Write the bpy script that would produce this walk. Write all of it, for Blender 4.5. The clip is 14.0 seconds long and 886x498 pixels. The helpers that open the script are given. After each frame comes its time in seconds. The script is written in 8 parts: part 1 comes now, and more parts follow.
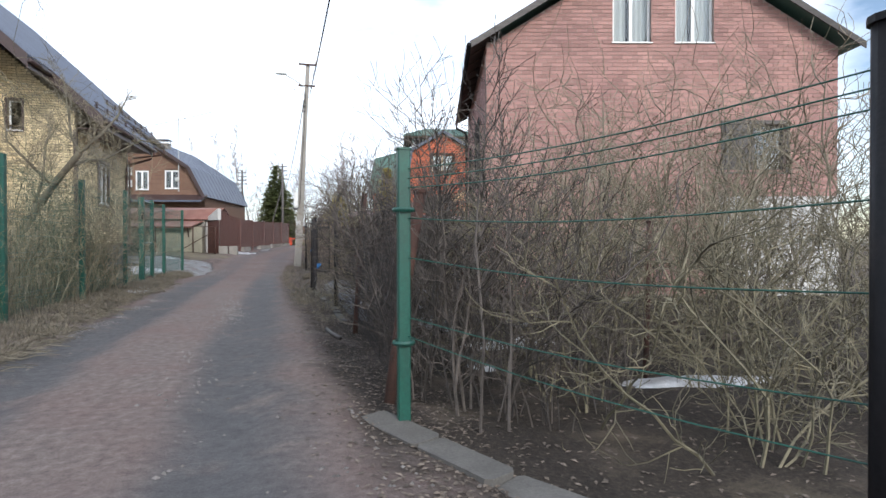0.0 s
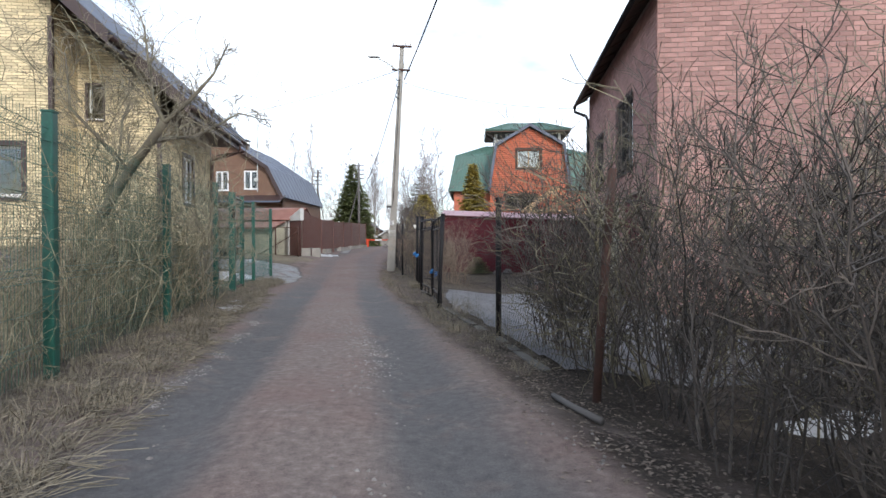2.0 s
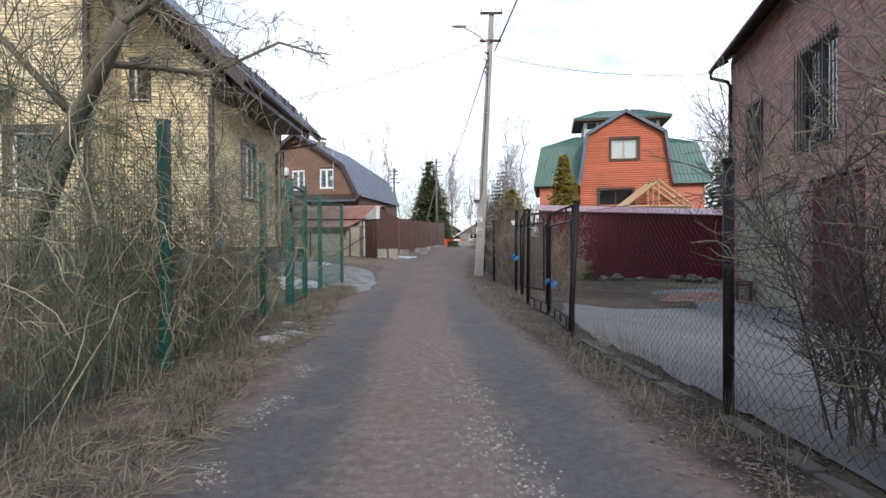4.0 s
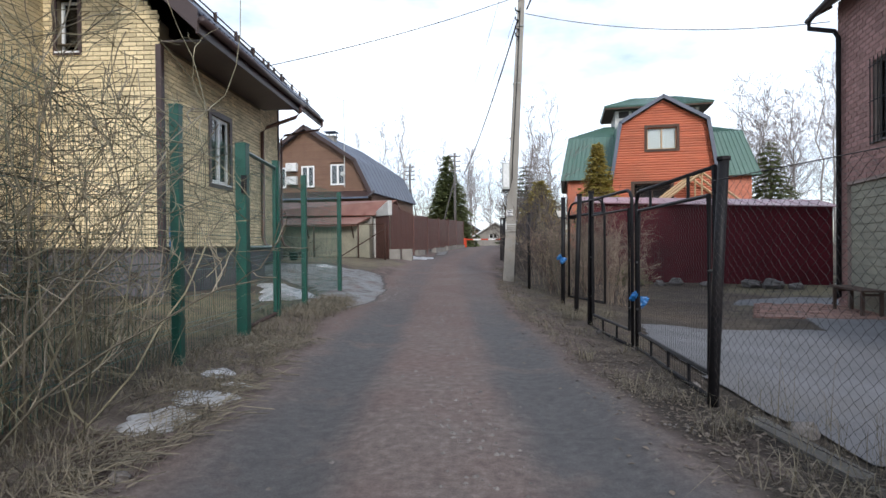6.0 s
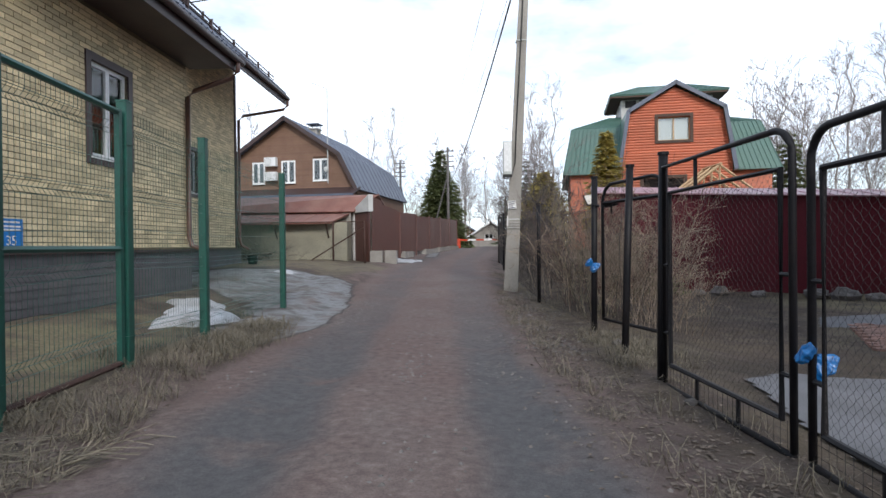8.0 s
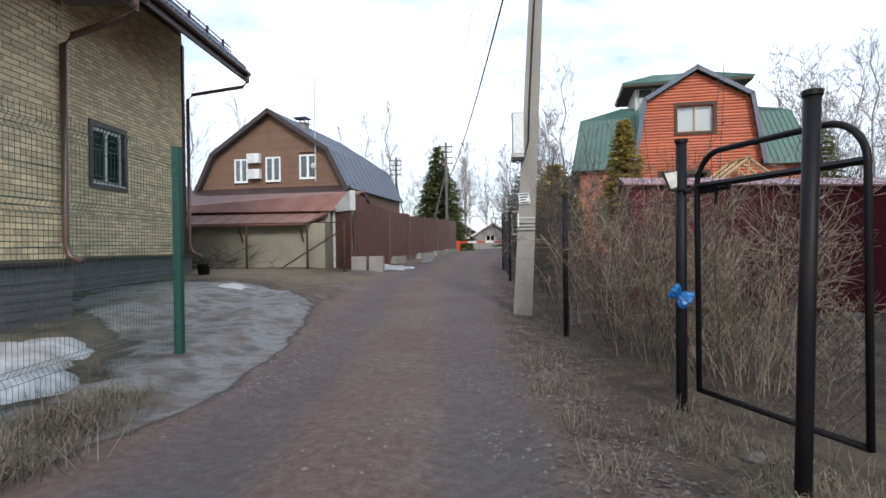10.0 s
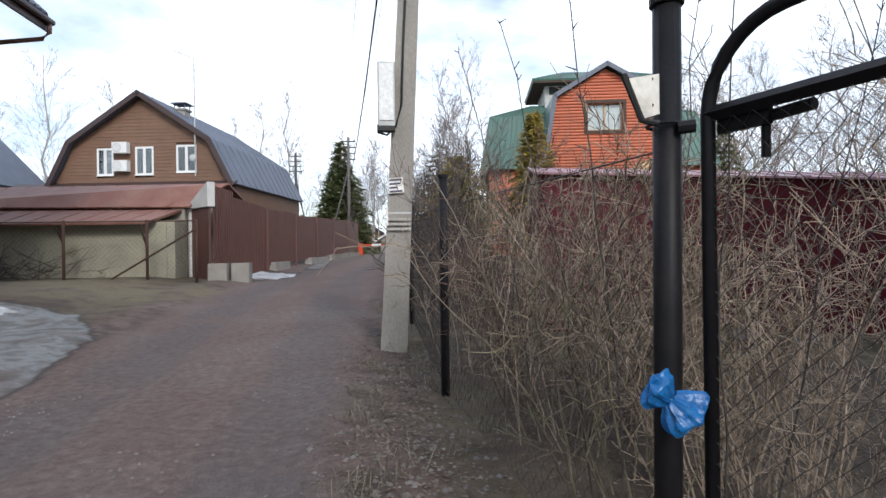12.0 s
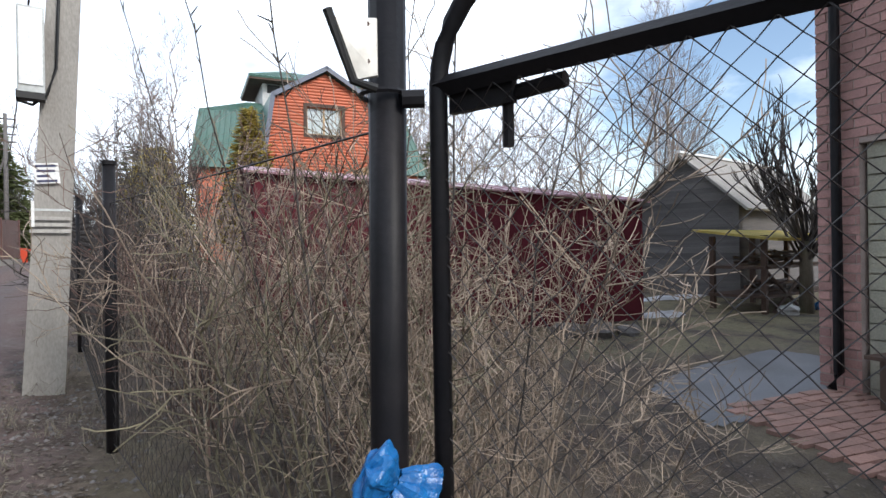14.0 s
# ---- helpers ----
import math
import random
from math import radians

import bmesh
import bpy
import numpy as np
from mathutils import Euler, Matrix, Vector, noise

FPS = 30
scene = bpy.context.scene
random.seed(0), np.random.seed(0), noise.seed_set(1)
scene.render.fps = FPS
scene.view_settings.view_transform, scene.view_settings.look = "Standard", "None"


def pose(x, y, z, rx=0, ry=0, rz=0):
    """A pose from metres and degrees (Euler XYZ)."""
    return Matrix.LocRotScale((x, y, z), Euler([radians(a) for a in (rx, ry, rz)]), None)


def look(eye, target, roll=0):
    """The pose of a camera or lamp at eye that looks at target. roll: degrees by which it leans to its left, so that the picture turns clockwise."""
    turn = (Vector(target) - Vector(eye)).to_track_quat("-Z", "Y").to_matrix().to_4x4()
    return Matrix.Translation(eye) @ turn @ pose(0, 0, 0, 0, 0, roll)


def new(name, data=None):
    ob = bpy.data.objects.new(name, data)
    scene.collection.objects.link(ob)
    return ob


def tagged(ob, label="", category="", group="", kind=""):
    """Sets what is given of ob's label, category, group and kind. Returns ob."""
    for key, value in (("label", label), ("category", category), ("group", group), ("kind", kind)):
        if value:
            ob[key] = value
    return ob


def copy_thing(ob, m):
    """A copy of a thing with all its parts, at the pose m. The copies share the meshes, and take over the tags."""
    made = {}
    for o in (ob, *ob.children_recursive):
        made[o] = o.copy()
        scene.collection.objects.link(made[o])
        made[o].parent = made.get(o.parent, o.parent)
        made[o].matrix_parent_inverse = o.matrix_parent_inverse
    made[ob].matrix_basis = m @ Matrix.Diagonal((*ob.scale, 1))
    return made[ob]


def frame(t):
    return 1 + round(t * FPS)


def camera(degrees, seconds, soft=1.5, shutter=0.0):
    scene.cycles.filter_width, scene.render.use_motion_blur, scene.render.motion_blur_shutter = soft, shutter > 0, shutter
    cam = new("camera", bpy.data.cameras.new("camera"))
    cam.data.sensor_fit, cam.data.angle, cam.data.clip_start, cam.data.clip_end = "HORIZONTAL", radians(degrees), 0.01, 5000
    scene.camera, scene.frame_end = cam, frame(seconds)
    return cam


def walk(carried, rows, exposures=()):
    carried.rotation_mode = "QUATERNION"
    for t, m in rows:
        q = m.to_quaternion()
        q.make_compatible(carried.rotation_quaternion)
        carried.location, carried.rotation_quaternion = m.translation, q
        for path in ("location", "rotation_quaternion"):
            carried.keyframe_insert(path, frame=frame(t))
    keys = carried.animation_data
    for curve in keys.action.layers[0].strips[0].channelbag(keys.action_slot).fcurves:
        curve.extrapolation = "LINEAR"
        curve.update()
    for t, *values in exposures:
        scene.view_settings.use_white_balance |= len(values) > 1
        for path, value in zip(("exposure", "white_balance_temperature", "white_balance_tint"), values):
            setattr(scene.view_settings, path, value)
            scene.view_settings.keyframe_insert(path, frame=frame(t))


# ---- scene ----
cam = camera(76.9, 14.0)
EXPOSURES = [(0, 0.46), (4, 0.36), (7, 0.19), (11, 0.22), (12.5, 0.27), (14, 0.56)]
PATH = [
    (0, (1.141, -0.038, 1.087), (1.608, 1.907, 1.066), -0.1),
    (0.5, (0.862, 0.773, 1.044), (1.165, 2.75, 1.019), -0.3),
    (1, (0.564, 1.578, 1.116), (0.841, 3.559, 1.095), -0.1),
    (1.5, (0.236, 2.355, 1.184), (0.506, 4.336, 1.162), -0.2),
    (2, (-0.017, 3.18, 1.148), (0.23, 5.164, 1.13), -0.1),
    (2.5, (-0.211, 4.07, 1.117), (-0.078, 6.065, 1.098), -0.1),
    (3, (-0.293, 4.847, 1.116), (-0.222, 6.846, 1.099), -0.3),
    (3.5, (-0.351, 5.598, 1.146), (-0.34, 7.598, 1.129), -0.3),
    (4, (-0.384, 6.395, 1.161), (-0.402, 8.394, 1.144), -0.3),
    (6.5, (-0.559, 10.446, 1.104), (-0.643, 12.444, 1.09), -0.5),
    (7, (-0.538, 11.273, 1.111), (-0.608, 13.271, 1.098), -0.6),
    (7.5, (-0.483, 12.069, 1.095), (-0.557, 14.068, 1.084), -0.6),
    (8, (-0.448, 12.934, 1.095), (-0.511, 14.933, 1.084), -0.6),
    (10.5, (-0.245, 16.902, 1.234), (-0.311, 18.901, 1.228), -0.8),
    (11, (-0.005, 17.681, 1.246), (-0.001, 19.681, 1.237), -0.8),
    (11.5, (0.225, 18.323, 1.232), (0.345, 20.319, 1.228), -0.8),
    (12, (0.468, 18.838, 1.258), (0.703, 20.824, 1.255), -0.8),
    (12.5, (0.76, 19.008, 1.322), (1.166, 20.966, 1.318), -1.2),
    (13, (0.836, 19.093, 1.307), (1.551, 20.96, 1.317), -1.1),
    (13.5, (0.815, 19.185, 1.29), (1.776, 20.939, 1.292), -0.7),
    (14, (0.739, 19.358, 1.283), (1.881, 21.0, 1.281), -0.9),
]
walk(cam, [(t, look(eye, target, roll)) for t, eye, target, roll in PATH], EXPOSURES)

# ---- sky and sun ----
SUN_UP, SUN_TURN = radians(32), radians(167)
world = bpy.data.worlds.new("sky")
scene.world = world
world.use_nodes = True
wn, wl = world.node_tree.nodes, world.node_tree.links
wn.clear()
w_out = wn.new("ShaderNodeOutputWorld")
w_bg = wn.new("ShaderNodeBackground")
w_sky = wn.new("ShaderNodeTexSky")
w_sky.sky_type, w_sky.sun_disc = "NISHITA", False
w_sky.sun_elevation, w_sky.sun_rotation = SUN_UP, SUN_TURN
w_co = wn.new("ShaderNodeTexCoord")
w_map = wn.new("ShaderNodeMapping")
w_map.inputs["Scale"].default_value = (1.0, 1.0, 2.6)
w_noise = wn.new("ShaderNodeTexNoise")
w_noise.inputs["Scale"].default_value, w_noise.inputs["Detail"].default_value = 1.7, 7
w_noise.inputs["Roughness"].default_value = 0.55
w_ramp = wn.new("ShaderNodeValToRGB")
w_ramp.color_ramp.elements[0].position, w_ramp.color_ramp.elements[1].position = 0.40, 0.60
w_mix = wn.new("ShaderNodeMix")
w_mix.data_type = "RGBA"
CLOUD = (7.9, 8.7, 9.9, 1)
w_mix.inputs[7].default_value = CLOUD
wl.new(w_co.outputs["Generated"], w_map.inputs["Vector"])
wl.new(w_map.outputs["Vector"], w_noise.inputs["Vector"])
wl.new(w_noise.outputs["Fac"], w_ramp.inputs["Fac"])
wl.new(w_ramp.outputs["Color"], w_mix.inputs[0])
wl.new(w_sky.outputs["Color"], w_mix.inputs[6])
wl.new(w_mix.outputs[2], w_bg.inputs["Color"])
w_bg.inputs["Strength"].default_value = 0.15
wl.new(w_bg.outputs["Background"], w_out.inputs["Surface"])

sun = new("sun", bpy.data.lights.new("sun", "SUN"))
sun.data.energy, sun.data.angle, sun.data.color = 1.8, radians(12), (1.0, 0.965, 0.92)
sun.matrix_world = look((0, 0, 0), (-math.sin(SUN_TURN) * math.cos(SUN_UP), -math.cos(SUN_TURN) * math.cos(SUN_UP), -math.sin(SUN_UP)))

# ---- materials ----
def material(name, base, other=None, rough=0.8, metal=0.0, scale=6.0, fine=60.0, bump=0.15, stretch=(1, 1, 1), vary=0.0, dirt=None, dirt_amount=0.35, spec=0.5):
    """A surface with stains at a large scale and grain at a small one. vary: how far alike pieces differ in brightness."""
    m = bpy.data.materials.new(name)
    m.use_nodes = True
    n, k = m.node_tree.nodes, m.node_tree.links
    b = n["Principled BSDF"]
    b.inputs["Roughness"].default_value, b.inputs["Metallic"].default_value = rough, metal
    b.inputs["Specular IOR Level"].default_value = spec
    other = other or tuple(c * 0.7 for c in base)
    co = n.new("ShaderNodeTexCoord")
    mp = n.new("ShaderNodeMapping")
    mp.inputs["Scale"].default_value = stretch
    geo = n.new("ShaderNodeNewGeometry")
    k.new(geo.outputs["Position"], mp.inputs["Vector"])
    big, small = n.new("ShaderNodeTexNoise"), n.new("ShaderNodeTexNoise")
    big.inputs["Scale"].default_value, big.inputs["Detail"].default_value = scale, 5
    small.inputs["Scale"].default_value, small.inputs["Detail"].default_value = fine, 3
    k.new(mp.outputs["Vector"], big.inputs["Vector"])
    k.new(mp.outputs["Vector"], small.inputs["Vector"])
    ramp = n.new("ShaderNodeValToRGB")
    ramp.color_ramp.elements[0].position, ramp.color_ramp.elements[1].position = 0.32, 0.68
    ramp.color_ramp.elements[0].color, ramp.color_ramp.elements[1].color = (*base, 1), (*other, 1)
    k.new(big.outputs["Fac"], ramp.inputs["Fac"])
    col = ramp.outputs["Color"]
    if dirt:
        d = n.new("ShaderNodeTexNoise")
        d.inputs["Scale"].default_value, d.inputs["Detail"].default_value = scale * 0.31, 8
        k.new(geo.outputs["Position"], d.inputs["Vector"])
        dr = n.new("ShaderNodeMapRange")
        dr.inputs[1].default_value, dr.inputs[2].default_value, dr.inputs[4].default_value = 0.5, 0.72, dirt_amount
        k.new(d.outputs["Fac"], dr.inputs[0])
        dm = n.new("ShaderNodeMix")
        dm.data_type = "RGBA"
        dm.inputs[7].default_value = (*dirt, 1)
        k.new(dr.outputs[0], dm.inputs[0])
        k.new(col, dm.inputs[6])
        col = dm.outputs[2]
    grain = n.new("ShaderNodeMapRange")
    grain.inputs[1].default_value, grain.inputs[2].default_value = 0.25, 0.75
    grain.inputs[3].default_value, grain.inputs[4].default_value = 0.82, 1.14
    k.new(small.outputs["Fac"], grain.inputs[0])
    value = grain.outputs[0]
    if vary:
        info = n.new("ShaderNodeObjectInfo")
        isl = n.new("ShaderNodeMath")
        isl.operation = "ADD"
        k.new(info.outputs["Random"], isl.inputs[0])
        k.new(geo.outputs["Random Per Island"], isl.inputs[1])
        fr = n.new("ShaderNodeMath")
        fr.operation = "FRACT"
        k.new(isl.outputs[0], fr.inputs[0])
        vr = n.new("ShaderNodeMapRange")
        vr.inputs[3].default_value, vr.inputs[4].default_value = 1 - vary, 1 + vary
        k.new(fr.outputs[0], vr.inputs[0])
        mu = n.new("ShaderNodeMath")
        mu.operation = "MULTIPLY"
        k.new(value, mu.inputs[0])
        k.new(vr.outputs[0], mu.inputs[1])
        value = mu.outputs[0]
    sc = n.new("ShaderNodeVectorMath")
    sc.operation = "SCALE"
    k.new(col, sc.inputs[0])
    k.new(value, sc.inputs["Scale"])
    k.new(sc.outputs[0], b.inputs["Base Color"])
    if bump:
        bp = n.new("ShaderNodeBump")
        bp.inputs["Strength"].default_value, bp.inputs["Distance"].default_value = bump, 0.01
        k.new(small.outputs["Fac"], bp.inputs["Height"])
        k.new(bp.outputs["Normal"], b.inputs["Normal"])
    return m


M = dict(
    yellow_brick=material("yellow_brick", (0.74, 0.615, 0.39), (0.63, 0.52, 0.32), 0.85, scale=1.2, fine=45, vary=0.22, bump=0.5, dirt=(0.66, 0.57, 0.40), dirt_amount=0.3),
    yellow_mortar=material("yellow_mortar", (0.22, 0.175, 0.11), None, 0.95, scale=2, fine=80),
    red_brick=material("red_brick", (0.42, 0.238, 0.210), (0.34, 0.190, 0.172), 0.85, scale=1.1, fine=50, vary=0.2, bump=0.3, dirt=(0.5, 0.3, 0.25), dirt_amount=0.35),
    red_mortar=material("red_mortar", (0.42, 0.33, 0.29), None, 0.95, scale=2, fine=80),
    brown_plaster=material("brown_plaster", (0.20, 0.115, 0.115), (0.165, 0.095, 0.095), 0.9, scale=1.5, fine=40, bump=0.3),
    white_plaster=material("white_plaster", (0.66, 0.66, 0.64), (0.5, 0.5, 0.49), 0.9, scale=2, fine=40, dirt=(0.3, 0.28, 0.26)),
    grey_siding=material("grey_siding", (0.118, 0.108, 0.115), (0.09, 0.084, 0.09), 0.75, scale=3, fine=30, vary=0.08, dirt=(0.2, 0.18, 0.15)),
    brown_metal=material("brown_metal", (0.060, 0.036, 0.034), (0.045, 0.028, 0.028), 0.45, scale=4, fine=60, bump=0.03),
    copper_pipe=material("copper_pipe", (0.135, 0.070, 0.055), (0.10, 0.052, 0.042), 0.35, scale=4, fine=60, bump=0.03),
    fence_brown=material("fence_brown", (0.115, 0.050, 0.041), (0.095, 0.042, 0.035), 0.5, scale=2, fine=40, bump=0.05, vary=0.08),
    slate_metal=material("slate_metal", (0.105, 0.125, 0.170), (0.085, 0.10, 0.14), 0.45, scale=1, fine=30, bump=0.05),
    brown_siding=material("brown_siding", (0.185, 0.105, 0.068), (0.16, 0.088, 0.058), 0.7, scale=2, fine=30, vary=0.06),
    orange_wood=material("orange_wood", (0.56, 0.155, 0.075), (0.48, 0.125, 0.06), 0.55, scale=2, fine=40, stretch=(0.3, 0.3, 3), vary=0.12, bump=0.1, dirt=(0.30, 0.10, 0.05), dirt_amount=0.4),
    dark_wood=material("dark_wood", (0.085, 0.05, 0.035), (0.06, 0.038, 0.028), 0.8, scale=4, fine=50, stretch=(1, 1, 0.2)),
    grey_wood=material("grey_wood", (0.13, 0.12, 0.115), (0.09, 0.083, 0.08), 0.9, scale=3, fine=40, stretch=(0.3, 0.3, 4), vary=0.25),
    new_wood=material("new_wood", (0.55, 0.38, 0.22), (0.48, 0.32, 0.18), 0.7, scale=4, fine=50, vary=0.1),
    green_roof=material("green_roof", (0.075, 0.155, 0.125), (0.085, 0.165, 0.14), 0.42, scale=1.5, fine=30, bump=0.04, dirt=(0.11, 0.16, 0.14), dirt_amount=0.5),
    burgundy=material("burgundy", (0.100, 0.0105, 0.019), (0.076, 0.009, 0.015), 0.6, spec=0.2, scale=1.4, fine=30, bump=0.04, vary=0.06, dirt=(0.11, 0.02, 0.03), dirt_amount=0.3),
    burgundy_roof=material("burgundy_roof", (0.40, 0.22, 0.25), (0.33, 0.17, 0.20), 0.38, scale=1.5, fine=30, bump=0.04),
    rust_roof=material("rust_roof", (0.21, 0.085, 0.065), (0.27, 0.14, 0.11), 0.6, scale=1.6, fine=30, vary=0.12, dirt=(0.10, 0.06, 0.05), dirt_amount=0.5),
    concrete=material("concrete", (0.33, 0.31, 0.28), (0.25, 0.235, 0.215), 0.9, scale=3, fine=60, bump=0.35, dirt=(0.14, 0.13, 0.12), dirt_amount=0.5),
    plaster_beige=material("plaster_beige", (0.36, 0.34, 0.26), (0.27, 0.26, 0.21), 0.9, scale=1.5, fine=50, bump=0.3, dirt=(0.17, 0.17, 0.14), dirt_amount=0.6),
    pole_concrete=material("pole_concrete", (0.34, 0.32, 0.29), (0.25, 0.235, 0.215), 0.9, scale=2.5, fine=70, bump=0.4, stretch=(1, 1, 0.4), dirt=(0.44, 0.42, 0.38), dirt_amount=0.6),
    green_paint=material("green_paint", (0.010, 0.085, 0.062), (0.012, 0.07, 0.052), 0.4, scale=8, fine=60, bump=0.03, dirt=(0.02, 0.06, 0.05)),
    black_paint=material("black_paint", (0.010, 0.010, 0.012), (0.015, 0.014, 0.016), 0.5, scale=10, fine=60, bump=0.10, dirt=(0.035, 0.024, 0.021), dirt_amount=0.3, spec=0.2),
    wire=material("wire", (0.020, 0.018, 0.019), (0.036, 0.028, 0.025), 0.6, scale=8, fine=60, bump=0),
    rusty_iron=material("rusty_iron", (0.075, 0.035, 0.026), (0.05, 0.026, 0.02), 0.85, scale=9, fine=70, bump=0.3),
    white_plastic=material("white_plastic", (0.78, 0.79, 0.79), (0.72, 0.73, 0.73), 0.35, scale=3, fine=30, bump=0.0),
    white_enamel=material("white_enamel", (0.74, 0.73, 0.68), (0.66, 0.64, 0.58), 0.35, scale=9, fine=40, bump=0.05, dirt=(0.35, 0.25, 0.15), dirt_amount=0.6),
    grey_box=material("grey_box", (0.52, 0.54, 0.53), (0.45, 0.47, 0.46), 0.5, scale=4, fine=30, bump=0.05),
    black_rubber=material("black_rubber", (0.012, 0.012, 0.012), None, 0.6, bump=0.1),
    snow=material("snow", (0.58, 0.60, 0.64), (0.34, 0.345, 0.355), 0.75, scale=5, fine=60, bump=0.6, dirt=(0.22, 0.19, 0.16), dirt_amount=0.75),
    blue_plastic=material("blue_plastic", (0.010, 0.155, 0.42), (0.010, 0.10, 0.30), 0.28, scale=30, fine=90, bump=0.35),
    blue_sign=material("blue_sign", (0.01, 0.22, 0.62), (0.01, 0.19, 0.55), 0.4, scale=4, fine=30, bump=0),
    sign_white=material("sign_white", (0.80, 0.80, 0.78), (0.74, 0.74, 0.72), 0.6, scale=12, fine=60, bump=0.02),
    ink=material("ink", (0.03, 0.04, 0.10), (0.03, 0.035, 0.09), 0.6, bump=0),
    curtain=material("curtain", (0.80, 0.80, 0.79), (0.62, 0.62, 0.61), 0.9, scale=2, fine=20, stretch=(14, 14, 0.4), bump=0.2),
    # near-black colour that stands in for the shade inside unlit rooms
    unlit_interior=material("unlit_interior", (0.035, 0.034, 0.036), (0.05, 0.048, 0.048), 0.95, scale=2, bump=0),
    paving=material("paving", (0.168, 0.170, 0.182), (0.118, 0.120, 0.128), 0.75, scale=1.3, fine=70, bump=0.25, dirt=(0.13, 0.12, 0.11), dirt_amount=0.55),
    kerb=material("kerb", (0.150, 0.142, 0.132), (0.09, 0.085, 0.078), 0.92, scale=3, fine=60, bump=0.4, vary=0.1, dirt=(0.10, 0.09, 0.08), dirt_amount=0.55),
    red_paver=material("red_paver", (0.32, 0.180, 0.142), (0.24, 0.142, 0.114), 0.85, scale=3, fine=60, bump=0.3, vary=0.22, dirt=(0.09, 0.075, 0.06)),
    stone=material("stone", (0.185, 0.168, 0.158), (0.12, 0.11, 0.105), 0.9, scale=9, fine=70, bump=0.5, vary=0.3),
    leaf_litter=material("leaf_litter", (0.085, 0.066, 0.053), (0.19, 0.155, 0.125), 0.9, scale=20, fine=60, bump=0.2, vary=0.45),
    dry_grass=material("dry_grass", (0.230, 0.198, 0.142), (0.105, 0.090, 0.068), 0.85, scale=6, fine=60, bump=0, vary=0.4),
    twig_dark=material("twig_dark", (0.112, 0.094, 0.082), (0.046, 0.039, 0.035), 0.8, scale=5, fine=60, bump=0.1, vary=0.6),
    vine=material("vine", (0.285, 0.252, 0.165), (0.125, 0.112, 0.072), 0.85, scale=3, fine=60, bump=0.1, vary=0.5),
    twig_red=material("twig_red", (0.165, 0.105, 0.085), (0.085, 0.055, 0.046), 0.8, scale=4, fine=60, bump=0.1, vary=0.45),
    twig_tan=material("twig_tan", (0.345, 0.275, 0.21), (0.19, 0.145, 0.112), 0.85, scale=4, fine=60, bump=0.1, vary=0.4),
    twig_brown=material("twig_brown", (0.205, 0.182, 0.120), (0.105, 0.092, 0.064), 0.85, scale=4, fine=60, bump=0.1, vary=0.4),
    twig_grey=material("twig_grey", (0.25, 0.215, 0.16), (0.16, 0.14, 0.10), 0.85, scale=4, fine=60, bump=0.1, vary=0.35),
    bark=material("bark", (0.165, 0.142, 0.105), (0.10, 0.086, 0.064), 0.92, scale=9, fine=50, bump=0.6, stretch=(1, 1, 0.35), dirt=(0.15, 0.16, 0.08), dirt_amount=0.5),
    birch_bark=material("birch_bark", (0.55, 0.52, 0.49), (0.12, 0.10, 0.09), 0.8, scale=5, fine=40, bump=0.1, stretch=(1, 1, 2.5)),
    # twigs of distant trees, lighter and cooler: the haze is in the colour
    hazy_twig=material("hazy_twig", (0.25, 0.215, 0.21), (0.18, 0.155, 0.15), 0.9, scale=1, fine=20, bump=0, vary=0.3),
    spruce=material("spruce", (0.21, 0.235, 0.105), (0.145, 0.172, 0.075), 0.75, scale=3, fine=30, bump=0, vary=0.45),
    thuja=material("thuja", (0.50, 0.40, 0.12), (0.36, 0.30, 0.085), 0.75, scale=3, fine=30, bump=0, vary=0.4),
    pine=material("pine", (0.10, 0.13, 0.065), (0.07, 0.10, 0.05), 0.75, scale=3, fine=30, bump=0, vary=0.4),
    red_plastic=material("red_plastic", (0.55, 0.05, 0.012), (0.5, 0.045, 0.01), 0.4, bump=0),
    pale_stone=material("pale_stone", (0.27, 0.255, 0.243), (0.17, 0.16, 0.152), 0.9, scale=9, fine=70, bump=0.4, vary=0.3),
    tape=material("tape", (0.42, 0.40, 0.37), (0.34, 0.32, 0.29), 0.35, scale=9, fine=40, bump=0.2),
)

def leafy(m, share):
    """Lets light pass through needles and leaves."""
    n, k = m.node_tree.nodes, m.node_tree.links
    b, out = n["Principled BSDF"], n["Material Output"]
    tr, mx = n.new("ShaderNodeBsdfTranslucent"), n.new("ShaderNodeMixShader")
    mx.inputs[0].default_value = share
    k.new(b.inputs["Base Color"].links[0].from_socket, tr.inputs["Color"])
    k.new(b.outputs[0], mx.inputs[1])
    k.new(tr.outputs[0], mx.inputs[2])
    k.new(mx.outputs[0], out.inputs["Surface"])


for kind_of in ("spruce", "thuja", "pine"):
    leafy(M[kind_of], 0.5)


def glass(name, tint, rough=0.03):
    m = bpy.data.materials.new(name)
    m.use_nodes = True
    n, k = m.node_tree.nodes, m.node_tree.links
    n.clear()
    out, mix = n.new("ShaderNodeOutputMaterial"), n.new("ShaderNodeMixShader")
    see, shine, fres = n.new("ShaderNodeBsdfTransparent"), n.new("ShaderNodeBsdfGlossy"), n.new("ShaderNodeFresnel")
    fres.inputs["IOR"].default_value = 1.75
    see.inputs["Color"].default_value = (*tint, 1)
    shine.inputs["Roughness"].default_value = rough
    k.new(fres.outputs[0], mix.inputs[0])
    k.new(see.outputs[0], mix.inputs[1])
    k.new(shine.outputs[0], mix.inputs[2])
    k.new(mix.outputs[0], out.inputs["Surface"])
    return m
